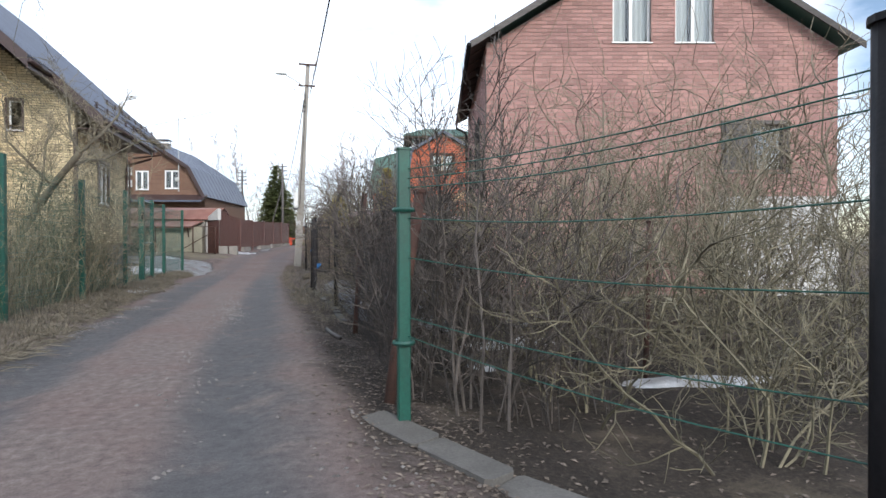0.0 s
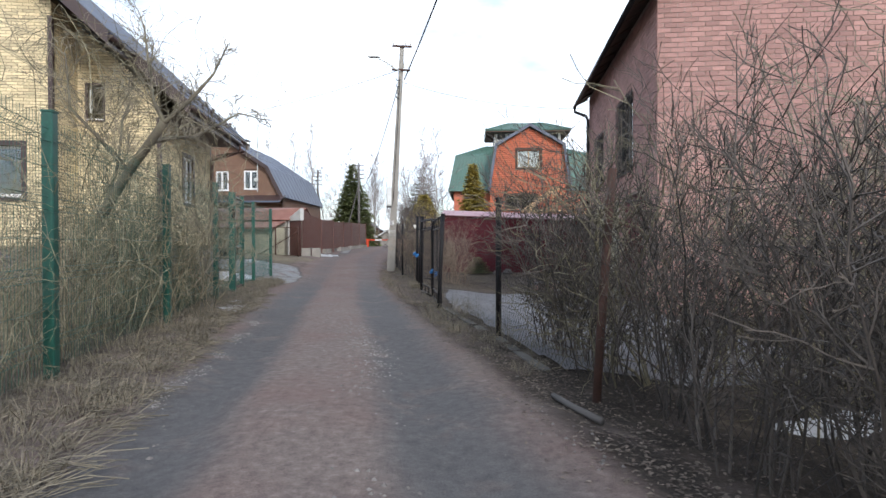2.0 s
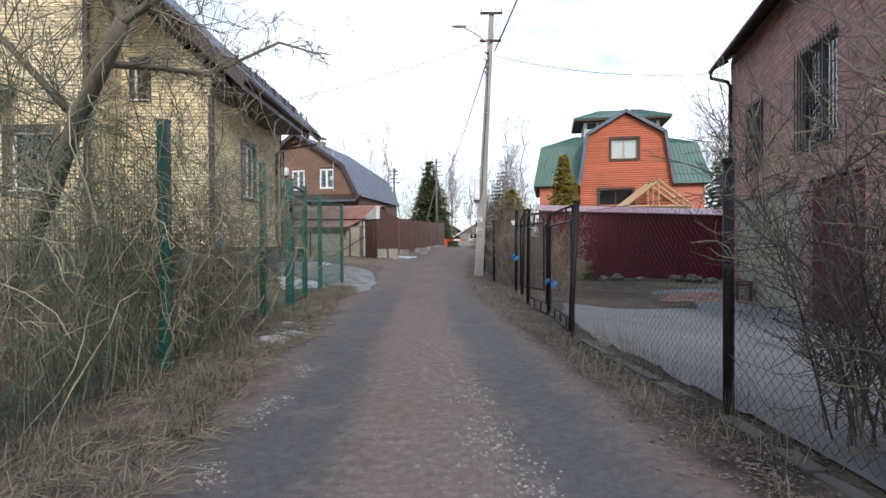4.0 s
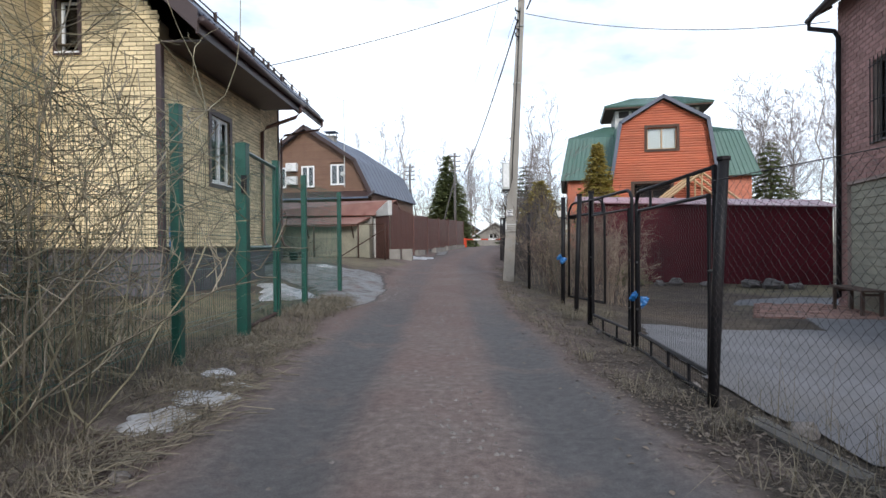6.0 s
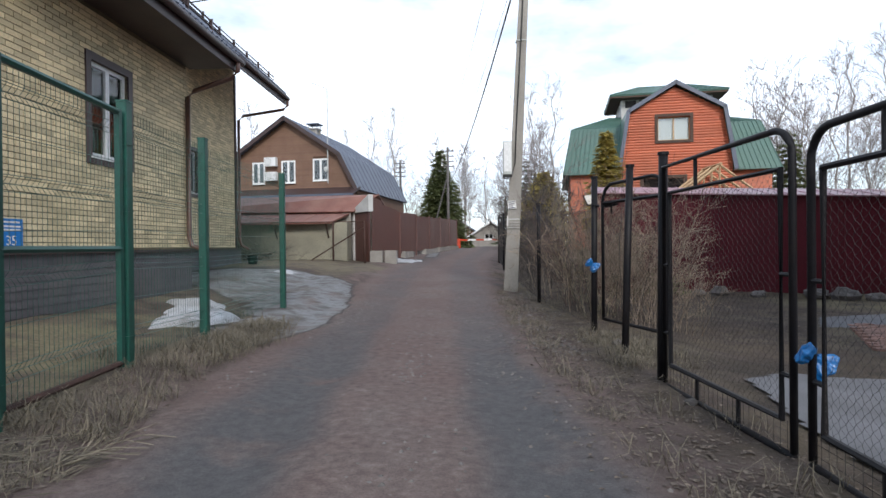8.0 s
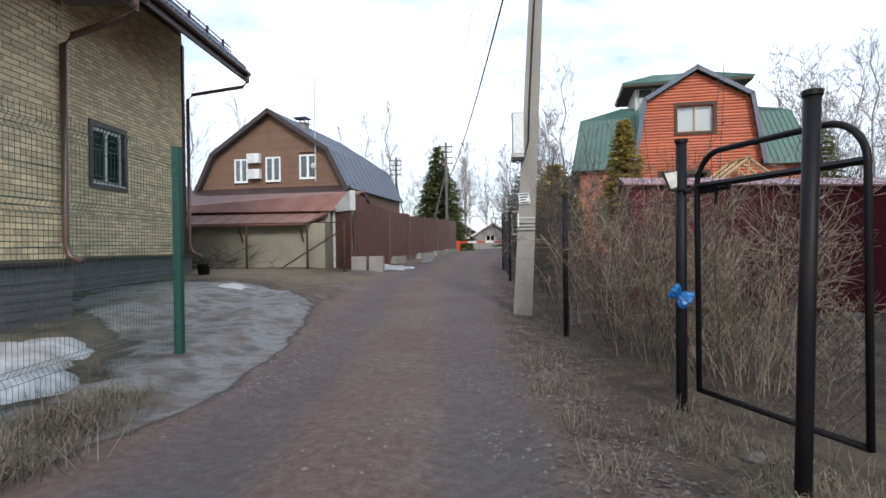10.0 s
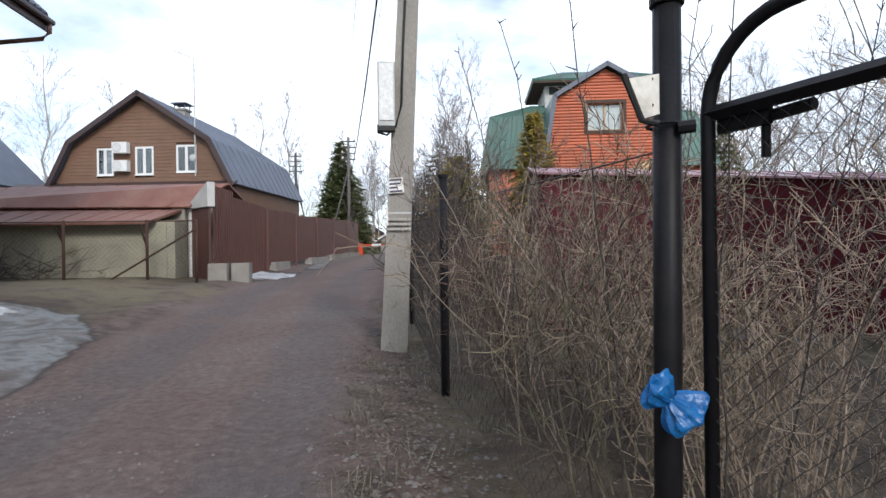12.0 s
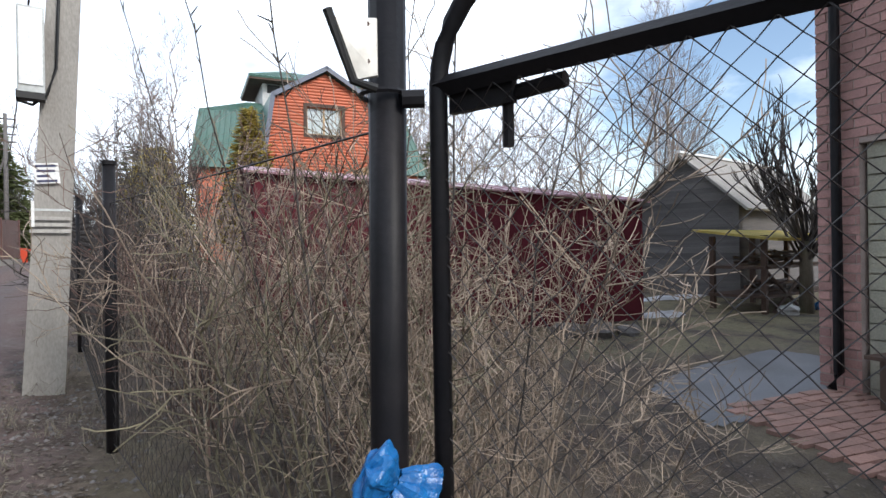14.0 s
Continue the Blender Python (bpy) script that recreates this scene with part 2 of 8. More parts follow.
M["pane"] = glass("pane", (0.82, 0.86, 0.87))

# ---- mesh helpers ----
R = random.Random(7)
WORLD_OF = {}


class Geo:
    """Vertices and faces of one mesh, gathered piece by piece."""

    def __init__(self):
        self.v, self.f = [], []

    def add(self, verts, faces):
        o = len(self.v)
        self.v.extend(verts)
        self.f.extend([tuple(i + o for i in f) for f in faces])
        return self

    def box(self, lo, hi, m=None, c=0.0):
        """A box, its four long edges and ends cut by c where c is given."""
        (a, b, d), (e, f, g) = lo, hi
        if c:
            p = [(a + c, b), (e - c, b), (e, b + c), (e, f - c), (e - c, f), (a + c, f), (a, f - c), (a, b + c)]
            return self.prism(p, d, g, m)
        vs = [(a, b, d), (e, b, d), (e, f, d), (a, f, d), (a, b, g), (e, b, g), (e, f, g), (a, f, g)]
        if m is not None:
            vs = [tuple(m @ Vector(q)) for q in vs]
        return self.add(vs, [(3, 2, 1, 0), (4, 5, 6, 7), (0, 1, 5, 4), (1, 2, 6, 5), (2, 3, 7, 6), (3, 0, 4, 7)])

    def prism(self, poly, z0, z1, m=None):
        """The outline poly (counter-clockwise in x, y) raised from z0 to z1."""
        n = len(poly)
        vs = [(x, y, z0) for x, y in poly] + [(x, y, z1) for x, y in poly]
        if m is not None:
            vs = [tuple(m @ Vector(q)) for q in vs]
        return self.add(vs, [tuple(reversed(range(n))), tuple(range(n, 2 * n))] + [(i, (i + 1) % n, n + (i + 1) % n, n + i) for i in range(n)])

    def slab(self, quad, thick):
        """A plate: a quad in space (counter-clockwise seen from its upper side), thick downwards along its normal."""
        q = [Vector(p) for p in quad]
        nrm = (q[1] - q[0]).cross(q[2] - q[0]).normalized() * thick
        vs = [tuple(p - nrm) for p in q] + [tuple(p) for p in q]
        return self.add(vs, [(3, 2, 1, 0), (4, 5, 6, 7), (0, 1, 5, 4), (1, 2, 6, 5), (2, 3, 7, 6), (3, 0, 4, 7)])

    def tube(self, pts, r, n=8, r1=None, caps=True):
        """A round bar along a line of points, tapering from r to r1."""
        pts = [Vector(p) for p in pts]
        r1 = r if r1 is None else r1
        o, m = len(self.v), len(pts)
        for i, p in enumerate(pts):
            d = (pts[min(i + 1, m - 1)] - pts[max(i - 1, 0)])
            d = d.normalized() if d.length > 1e-9 else Vector((0, 0, 1))
            a = d.cross(Vector((0, 0, 1)) if abs(d.z) < 0.9 else Vector((1, 0, 0))).normalized()
            b = d.cross(a)
            rr = r + (r1 - r) * i / max(m - 1, 1)
            for j in range(n):
                t = 2 * math.pi * j / n
                self.v.append(tuple(p + a * (rr * math.cos(t)) + b * (rr * math.sin(t))))
        for i in range(m - 1):
            for j in range(n):
                self.f.append((o + i * n + j, o + i * n + (j + 1) % n, o + (i + 1) * n + (j + 1) % n, o + (i + 1) * n + j))
        if caps and n > 2:
            self.f.append(tuple(o + j for j in reversed(range(n))))
            self.f.append(tuple(o + (m - 1) * n + j for j in range(n)))
        return self

    def ball(self, c, rx, ry=None, rz=None, rows=6, cols=10, wobble=0.0):
        ry, rz = ry or rx, rz or rx
        o = len(self.v)
        for i in range(rows + 1):
            a = math.pi * i / rows
            for j in range(cols):
                b = 2 * math.pi * j / cols
                k = 1 + wobble * noise.noise(Vector((math.sin(a) * math.cos(b) * 1.7 + c[0] * 3, math.sin(a) * math.sin(b) * 1.7 + c[1] * 3, math.cos(a) * 1.7 + c[2] * 3)))
                self.v.append((c[0] + k * rx * math.sin(a) * math.cos(b), c[1] + k * ry * math.sin(a) * math.sin(b), c[2] + k * rz * math.cos(a)))
        for i in range(rows):
            for j in range(cols):
                self.f.append((o + i * cols + j, o + (i + 1) * cols + j, o + (i + 1) * cols + (j + 1) % cols, o + i * cols + (j + 1) % cols))
        return self

    def mesh(self, name, mat, smooth=False):
        me = bpy.data.meshes.new(name)
        me.from_pydata(self.v, [], self.f)
        me.materials.append(mat if not isinstance(mat, str) else M[mat])
        if smooth:
            me.polygons.foreach_set("use_smooth", [True] * len(me.polygons))
        me.update()
        return me


def thing(name, m=None, label="", category="", group="", kind=""):
    """The Empty at the base of a thing made of parts."""
    ob = new(name)
    ob.empty_display_size = 0.2
    m = m if m is not None else Matrix()
    ob.matrix_basis = m
    WORLD_OF[ob] = m.copy()
    return tagged(ob, label, category, group, kind)


def part(name, geo, mat, parent=None, label="", m=None, smooth=False, kind=""):
    """One mesh under a thing or a part; its geometry is given in the frame m (the world, if none)."""
    me = geo if isinstance(geo, bpy.types.Mesh) else geo.mesh(name, mat, smooth)
    ob = new(name, me)
    m = m if m is not None else Matrix()
    WORLD_OF[ob] = m.copy()
    if parent is not None:
        ob.parent = parent
        ob.matrix_basis = WORLD_OF[parent].inverted() @ m
    else:
        ob.matrix_basis = m
    return tagged(ob, label, "", "", kind)


def single(name, geo, mat, label, category, group="", kind="", m=None, smooth=False):
    """A thing that is one mesh."""
    return tagged(part(name, geo, mat, None, label, m, smooth), label, category, group, kind)


def wall_frame(p0, p1, z=0.0):
    """x along the wall from p0, y into the house, z up; the outer face is y = 0."""
    d = Vector((p1[0] - p0[0], p1[1] - p0[1], 0)).normalized()
    return Matrix(((d.x, -d.y, 0, p0[0]), (d.y, d.x, 0, p0[1]), (0, 0, 1, z), (0, 0, 0, 1)))


def wall_geo(geo, length, z0, z1, thick, holes=(), top=None, m=None):
    """A wall with openings (s0, z0, s1, z1); top: points (s, z) of a gable's outline above z1, from right to left."""
    xs = sorted({0.0, length, *[h[0] for h in holes], *[h[2] for h in holes]})
    zs = sorted({z0, z1, *[h[1] for h in holes if z0 < h[1] < z1], *[h[3] for h in holes if z0 < h[3] < z1]})
    for a, b in zip(xs, xs[1:]):
        start = None
        for c, d in zip(zs, zs[1:]):
            gap = any(h[0] < (a + b) / 2 < h[2] and h[1] < (c + d) / 2 < h[3] for h in holes)
            if gap and start is not None:
                geo.box((a, 0, start), (b, thick, c), m)
                start = None
            elif not gap and start is None:
                start = c
        if start is not None:
            geo.box((a, 0, start), (b, thick, z1), m)
    if top:
        poly = [(0, z1), (length, z1)] + list(top)
        up = Matrix(((1, 0, 0, 0), (0, 0, 1, 0), (0, 1, 0, 0), (0, 0, 0, 1)))
        geo.prism(list(reversed(poly)), 0, thick, (m @ up) if m is not None else up)
    return geo


def bricks(parent, m, length, z0, z1, holes, mat, bl=0.25, bh=0.075, joint=0.013, proud=0.013, top=None, near=None, limit=300):
    """Bricks proud of a wall's outer face, in half bond. Whole ones inside near (s0, z0, s1, z1) are pieces of their own; the rest one mesh."""
    rest, count = Geo(), 0
    piece = Geo().box((0, -proud, 0), (bl - joint, 0.004, bh - joint)).mesh("brick", mat)
    z, row = z0, 0
    while z < z1 + (4 if top else 0):
        h = bh - joint
        if not top and z + h > z1:
            break
        lo, hi = 0.0, length
        if top:
            lo, hi = top(z + h)
            lo, hi = max(lo, 0), min(hi, length)
            if hi - lo < 0.1:
                break
        spans = [(lo, hi)]
        for s0, a, s1, b in holes:
            if a < z + h * 0.6 and b > z + h * 0.4:
                spans = [q for p, e in spans for q in ((p, min(e, s0)), (max(p, s1), e)) if q[1] - q[0] > 0.02]
        for p, e in spans:
            k = math.floor((p - 0.5 * bl * (row % 2)) / bl)
            while True:
                s = k * bl + 0.5 * bl * (row % 2)
                k += 1
                if s >= e:
                    break
                a, b = max(s, p), min(s + bl - joint, e)
                if b - a < 0.02:
                    continue
                if near and count < limit and b - a > bl - joint - 1e-6 and near[0] <= a and b <= near[2] and near[1] <= z and z + h <= near[3]:
                    part("brick", piece, mat, parent, m=m @ Matrix.Translation((a, (row * 7 + k * 13) % 5 * 0.0008, z)))
                    count += 1
                else:
                    j = (row * 7 + k * 13) % 5 * 0.0008
                    rest.box((a, -proud + j, z), (b, 0.004, z + h))
        z += bh
        row += 1
    if rest.v:
        part("brickwork", rest, mat, parent, m=m, kind="stuff")


def boards(geo, m, s0, s1, z0, z1, pitch, proud=0.014, lap=0.006, inset=None, holes=()):
    """Lapped horizontal boards on a wall; inset(z) gives the ends on a gable."""
    z = z0
    while z < z1 - 0.01:
        e = min(z + pitch, z1)
        a, b = (inset((z + e) / 2) if inset else (s0, s1))
        spans = [(a, b)]
        for h0, c, h1, d in holes:
            if c < e and d > z:
                spans = [q for p, r in spans for q in ((p, min(r, h0)), (max(p, h1), r)) if q[1] - q[0] > 0.02]
        for p, r in spans:
            vs = [(p, -proud, z), (r, -proud, z), (r, 0, z), (p, 0, z), (p, -lap, e - 0.004), (r, -lap, e - 0.004), (r, 0, e - 0.004), (p, 0, e - 0.004)]
            geo.add([tuple(m @ Vector(q)) for q in vs], [(3, 2, 1, 0), (4, 5, 6, 7), (0, 1, 5, 4), (1, 2, 6, 5), (2, 3, 7, 6), (3, 0, 4, 7)])
        z = e


def window_part(parent, m, s0, z0, s1, z1, sashes=2, depth=0.10, fw=0.06, frame_mat="white_plastic", casing=None, casing_w=0.10, curtain=True, sill="white_plastic", proud=0.0, out=0.035):
    """A window in a wall's opening: frame, mullions, panes, sill, a casing round it, a curtain behind."""
    g = Geo()
    y0, y1 = depth - proud, depth + 0.06 - proud
    g.box((s0, y0, z0), (s0 + fw, y1, z1)).box((s1 - fw, y0, z0), (s1, y1, z1))
    g.box((s0 + fw, y0, z0), (s1 - fw, y1, z0 + fw)).box((s0 + fw, y0, z1 - fw), (s1 - fw, y1, z1))
    w = (s1 - s0) / sashes
    for i in range(1, sashes):
        g.box((s0 + i * w - fw * 0.7, y0 - 0.006, z0 + fw), (s0 + i * w + fw * 0.7, y1, z1 - fw))
    win = part("window", g, frame_mat, parent, m=m)
    for i in range(sashes):
        a, b = s0 + i * w + (fw if i == 0 else fw * 0.7), s0 + (i + 1) * w - (fw if i == sashes - 1 else fw * 0.7)
        p = part("pane", Geo().box((a, y0 + 0.025, z0 + fw), (b, y0 + 0.031, z1 - fw)), "pane", win, m=m)
        p.visible_shadow = False
    if sill:
        part("sill", Geo().box((s0 - 0.03, -0.05, z0 - 0.03), (s1 + 0.03, y0, z0)), sill, win, m=m)
    if casing:
        c = casing_w
        q = Geo().box((s0 - c, -out, z0 - c), (s0, 0.0, z1 + c)).box((s1, -out, z0 - c), (s1 + c, 0.0, z1 + c))
        q.box((s0, -out, z1), (s1, 0.0, z1 + c)).box((s0, -out - 0.003, z0 - c), (s1, 0.0, z0 - 0.03))
        part("casing", q, casing, win, m=m)
    if curtain:
        q, n = Geo(), 24
        for i in range(n):
            a, b = s0 + (s1 - s0) * i / n, s0 + (s1 - s0) * (i + 1) / n
            mid = 0.42 < (i + 0.5) / n < 0.58
            if mid:
                continue
            ya, yb = y1 + 0.10 + 0.025 * math.sin(i * 1.9), y1 + 0.10 + 0.025 * math.sin((i + 1) * 1.9)
            q.add([(a, ya, z0), (b, yb, z0), (b, yb, z1), (a, ya, z1), (a, ya + 0.01, z0), (b, yb + 0.01, z0), (b, yb + 0.01, z1), (a, ya + 0.01, z1)], [(0, 1, 2, 3), (7, 6, 5, 4)])
        part("curtain", q, "curtain", win, m=m)
    return win

# ---- ground and road ----
def ease(a, b, v):
    t = min(max((v - a) / (b - a), 0.0), 1.0)
    return t * t * (3 - 2 * t)


def along(y, *rows):
    """A smooth line through rows (y, value)."""
    if y <= rows[0][0]:
        return rows[0][1]
    for (a, p), (b, q) in zip(rows, rows[1:]):
        if y <= b:
            return p + (q - p) * ease(a, b, y) * 0.4 + (q - p) * (y - a) / (b - a) * 0.6
    return rows[-1][1]


def road_mid(y):
    return along(y, (-8, 1.5), (0, 0.35), (4, -0.05), (8, -0.33), (12, -0.72), (15, -0.95), (19, -1.25), (25, -1.3), (35, -1.2), (52, 0.4), (60, 1.0))


def road_half(y):
    return along(y, (0, 1.32), (12, 1.36), (22, 1.42), (35, 1.8), (52, 1.9))


def track_mid(y):
    return along(y, (-8, 1.3), (0, 0.2), (4, -0.2), (6.6, -0.42), (9.5, -0.52), (15.5, -0.82), (22, -1.05), (30, -1.25), (35, -1.2), (52, 0.4), (60, 1.0))


def soil_at(x, y):
    """How far bare dark soil and rotting leaves cover the ground beside the lane."""
    d = x - road_mid(y) - road_half(y)
    edge = ease(-0.2, 0.15, d) * (1 - ease(13, 18, y)) * 0.95
    yard = ease(1.5, 1.9, x) * (1 - ease(26.5, 28, y)) * (1 - ease(*((7, 9) if y > 22 else (10, 13)), x)) * (0.85 - 0.7 * ease(18, 20.5, y))
    return max(edge, yard) if y > -4 else 0.0


def ground_z(x, y):
    z = along(y, (21, 0.0), (34, 0.42), (54, 0.9), (75, 1.0))
    d, h = x - road_mid(y), road_half(y)
    z += (0.10 if d < 0 else -0.06 - 0.06 * (1 - ease(6, 11, y))) * ease(h * 0.95, h + 0.7, abs(d)) * (1 - ease(45, 55, y))
    z -= 0.045 * (1 - ease(0.0, 0.45, abs(abs(x - track_mid(y)) - 0.78))) * (1 - ease(20, 30, y) * 0.7)
    z += (0.28 - 0.1) * ease(-4.2, -5.6, x) * (1 - ease(30, 36, y) * 0.6) if x < -4.2 else 0.0
    if x > 1.6:
        z -= (0.22 * ease(1.7, 3.4, x)) * (1 - ease(27, 36, y))
    z += 0.03 * noise.noise(Vector((x * 1.1, y * 1.1, 0))) + 0.004 * noise.noise(Vector((x * 3, y * 3, 3)))
    return z


def spread(lo, hi, step, out, grow=1.22):
    a = list(np.arange(lo, hi + 1e-6, step))
    s, v = step, hi
    while v < out:
        s *= grow
        v += s
        a.append(v)
    s, v = step, lo
    while v > -out:
        s *= grow
        v -= s
        a.insert(0, v)
    return a


def blob(x, y, cx, cy, rx, ry, f=1.0, seed=0.0):
    """1 inside an uneven round patch, 0 outside."""
    d = math.hypot((x - cx) / rx, (y - cy) / ry)
    return 1 - ease(0.75, 1.05, d + 0.35 * noise.noise(Vector((x * f, y * f, seed))))


def ice_at(x, y):
    w = 0.10 * noise.noise(Vector((x * 1.7, y * 1.7, 6))) + 0.05 * noise.noise(Vector((x * 5, y * 5, 16)))
    edge = along(y, (18.5, -2.95), (19.7, -2.62), (20.6, -2.42), (22, -2.43), (23.9, -2.68), (26.1, -3.05), (28, -4.1), (28.8, -6.5)) + w
    back = along(y, (19, -3.2), (22, -3.5), (23.5, -5.0), (25, -6.6), (28, -7.3)) + 5 * w
    v = ease(edge + 0.10, edge - 0.08, x) * ease(back - 0.5, back + 0.1, x) * ease(18.5, 19.3, y + 3 * w) * (1 - ease(27.9, 28.6, y + 4 * w))
    return max(v, blob(x, y, -2.75, 36.9, 0.7, 2.0, 1.0, 8), blob(x, y, -1.9, 43, 0.5, 2.4, 1.0, 8.5))


def yard_paved(x, y):
    e = along(y, (3, 1.75), (10, 1.72), (13, 1.45), (20, 1.45))
    v = ease(e + 0.25, e + 0.5, x) * ease(8.0, 8.6, y) * (1 - ease(18.2, 19.2, y + 0.12 * x)) if x < 7 else 0.0
    return v * (1 - blob(x, y, 3.6, 17.3, 1.2, 1.1, 0.8, 2))


def build_ground():
    xs = spread(-7.0, 5.0, 0.11, 900)
    ys = spread(1.0, 28.0, 0.13, 2200)
    nx, ny = len(xs), len(ys)
    v = [(x, y, ground_z(x, y) if abs(x) < 80 and -40 < y < 140 else along(y, (21, 0.0), (34, 0.42), (54, 0.9), (75, 1.0))) for y in ys for x in xs]
    f = [(j * nx + i, j * nx + i + 1, (j + 1) * nx + i + 1, (j + 1) * nx + i) for j in range(ny - 1) for i in range(nx - 1)]
    me = bpy.data.meshes.new("ground")
    me.from_pydata(v, [], f)
    road, track, ice, grass, soil, lawn, rust = [], [], [], [], [], [], []
    for x, y, z in v:
        d, h = x - road_mid(y), road_half(y)
        wob = 0.16 * noise.noise(Vector((x * 0.9, y * 0.9, 9))) + 0.08 * noise.noise(Vector((x * 3, y * 3, 11)))
        r = 1 - ease(h - 0.12, h + 0.22, abs(d) + wob)
        if y > 50:
            r = max(r, ease(55, 56.5, y) * (1 - ease(59, 61, y)))
        turn = blob(x, y, -6.0, 31.2, 4.2, 2.3, 0.6, 1) * 0.3 if x < 0 else 0.0
        road.append(max(r, turn * 0.8))
        off = abs(x - track_mid(y)) - (0.80 if x < track_mid(y) else 0.76)
        wide = 1 - ease(0.14, 0.44, abs(off) * (0.6 if off > 0 else 1.0) + 0.6 * wob)
        track.append(wide * (1 - ease(16, 24, y) * 0.55) * r)
        rust.append(ease(12, 19, y) * (1 - ease(40, 52, y)) * 0.8)
        ice.append(ice_at(x, y) if -12 < x < 2 and 15 < y < 50 else 0.0)
        lawn.append(max(blob(x, y, 12, 25.5, 5.5, 3.0, 0.4, 4), blob(x, y, -4.6, 17.5, 1.3, 3.2, 0.8, 3), blob(x, y, -6.5, 31.2, 4.6, 2.4, 0.6, 7)))
        soil.append(soil_at(x, y) if y < 30 else 0.0)
        green = blob(x, y, 12, 27, 6, 4, 0.3, 4) if x > 5 else 0.0
        grass.append(max(ease(h + 0.35, h + 0.9, abs(d) + wob) * 0.7, green) if y < 60 else 1.0)
    for name, vals in (("road", road), ("track", track), ("ice", ice), ("grass", grass), ("soil", soil), ("lawn", lawn), ("rust", rust)):
        me.attributes.new(name, "FLOAT", "POINT").data.foreach_set("value", vals)
    me.polygons.foreach_set("use_smooth", [True] * len(me.polygons))
    me.materials.append(ground_material())
    me.update()
    return tagged(new("ground", me), "packed dirt lane with wheel tracks between strips of dead grass and leaves", "ground", "", "structure")


def ground_material():
    m = bpy.data.materials.new("lane_ground")
    m.use_nodes = True
    n, k = m.node_tree.nodes, m.node_tree.links
    b = n["Principled BSDF"]
    geo = n.new("ShaderNodeNewGeometry")

    def nz(scale, detail=5, rough=0.6):
        t = n.new("ShaderNodeTexNoise")
        t.inputs["Scale"].default_value, t.inputs["Detail"].default_value, t.inputs["Roughness"].default_value = scale, detail, rough
        k.new(geo.outputs["Position"], t.inputs["Vector"])
        return t.outputs["Fac"]

    def ramp(fac, stops):
        r = n.new("ShaderNodeValToRGB")
        while len(r.color_ramp.elements) < len(stops):
            r.color_ramp.elements.new(0.5)
        for e, (p, c) in zip(r.color_ramp.elements, stops):
            e.position, e.color = p, (*c, 1)
        k.new(fac, r.inputs["Fac"])
        return r.outputs["Color"]

    def mix(fac, a, c):
        x = n.new("ShaderNodeMix")
        x.data_type = "RGBA"
        k.new(fac, x.inputs[0])
        k.new(a, x.inputs[6])
        k.new(c, x.inputs[7])
        return x.outputs[2]

    def attr(name):
        a = n.new("ShaderNodeAttribute")
        a.attribute_name = name
        return a.outputs["Fac"]

    def ease_fac(fac, lo, hi, top=1.0):
        r = n.new("ShaderNodeMapRange")
        r.inputs[1].default_value, r.inputs[2].default_value, r.inputs[4].default_value = lo, hi, top
        k.new(fac, r.inputs[0])
        return r.outputs[0]

    def times(a, c):
        x = n.new("ShaderNodeMath")
        x.operation = "MULTIPLY"
        k.new(a, x.inputs[0])
        k.new(c, x.inputs[1])
        return x.outputs[0]

    fine, mid, big = nz(85, 5, 0.8), nz(14, 6, 0.65), nz(0.9, 5)
    dirt = ramp(mid, [(0.30, (0.120, 0.094, 0.086)), (0.55, (0.186, 0.150, 0.137)), (0.75, (0.270, 0.225, 0.206))])
    dirt = mix(ease_fac(big, 0.42, 0.68, 0.7), dirt, ramp(mid, [(0.3, (0.140, 0.090, 0.080)), (0.7, (0.205, 0.142, 0.128))]))
    dirt = mix(times(attr("rust"), ease_fac(nz(0.7, 5), 0.30, 0.55)), dirt, ramp(mid, [(0.3, (0.105, 0.068, 0.060)), (0.7, (0.185, 0.132, 0.120))]))
    track_c = ramp(mid, [(0.3, (0.074, 0.072, 0.075)), (0.7, (0.122, 0.118, 0.120))])
    litter = ramp(nz(38, 6, 0.75), [(0.30, (0.019, 0.015, 0.012)), (0.50, (0.050, 0.039, 0.030)), (0.70, (0.112, 0.090, 0.070))])
    straw = ramp(nz(52, 5, 0.7), [(0.32, (0.060, 0.047, 0.029)), (0.55, (0.142, 0.114, 0.072)), (0.75, (0.225, 0.184, 0.122))])
    moss = ramp(nz(20, 5), [(0.35, (0.125, 0.108, 0.062)), (0.7, (0.235, 0.200, 0.125))])
    verge = mix(ease_fac(nz(2.2, 5), 0.42, 0.62), litter, straw)
    verge = mix(ease_fac(nz(0.6, 4), 0.52, 0.66, 0.8), verge, moss)
    ground = mix(attr("grass"), mix(ease_fac(nz(3.5), 0.45, 0.6, 0.7), dirt, litter), verge)
    earth = ramp(nz(30, 6, 0.75), [(0.32, (0.012, 0.010, 0.008)), (0.52, (0.036, 0.028, 0.022)), (0.72, (0.095, 0.076, 0.060))])
    ground = mix(times(attr("soil"), ease_fac(nz(1.4, 5), 0.30, 0.50)), ground, earth)
    lane = mix(times(attr("track"), ease_fac(nz(1.6, 5), 0.24, 0.46, 1.0)), dirt, track_c)
    ground = mix(times(attr("lawn"), ease_fac(nz(1.1, 5), 0.36, 0.56)), ground, moss)
    col = mix(attr("road"), ground, lane)
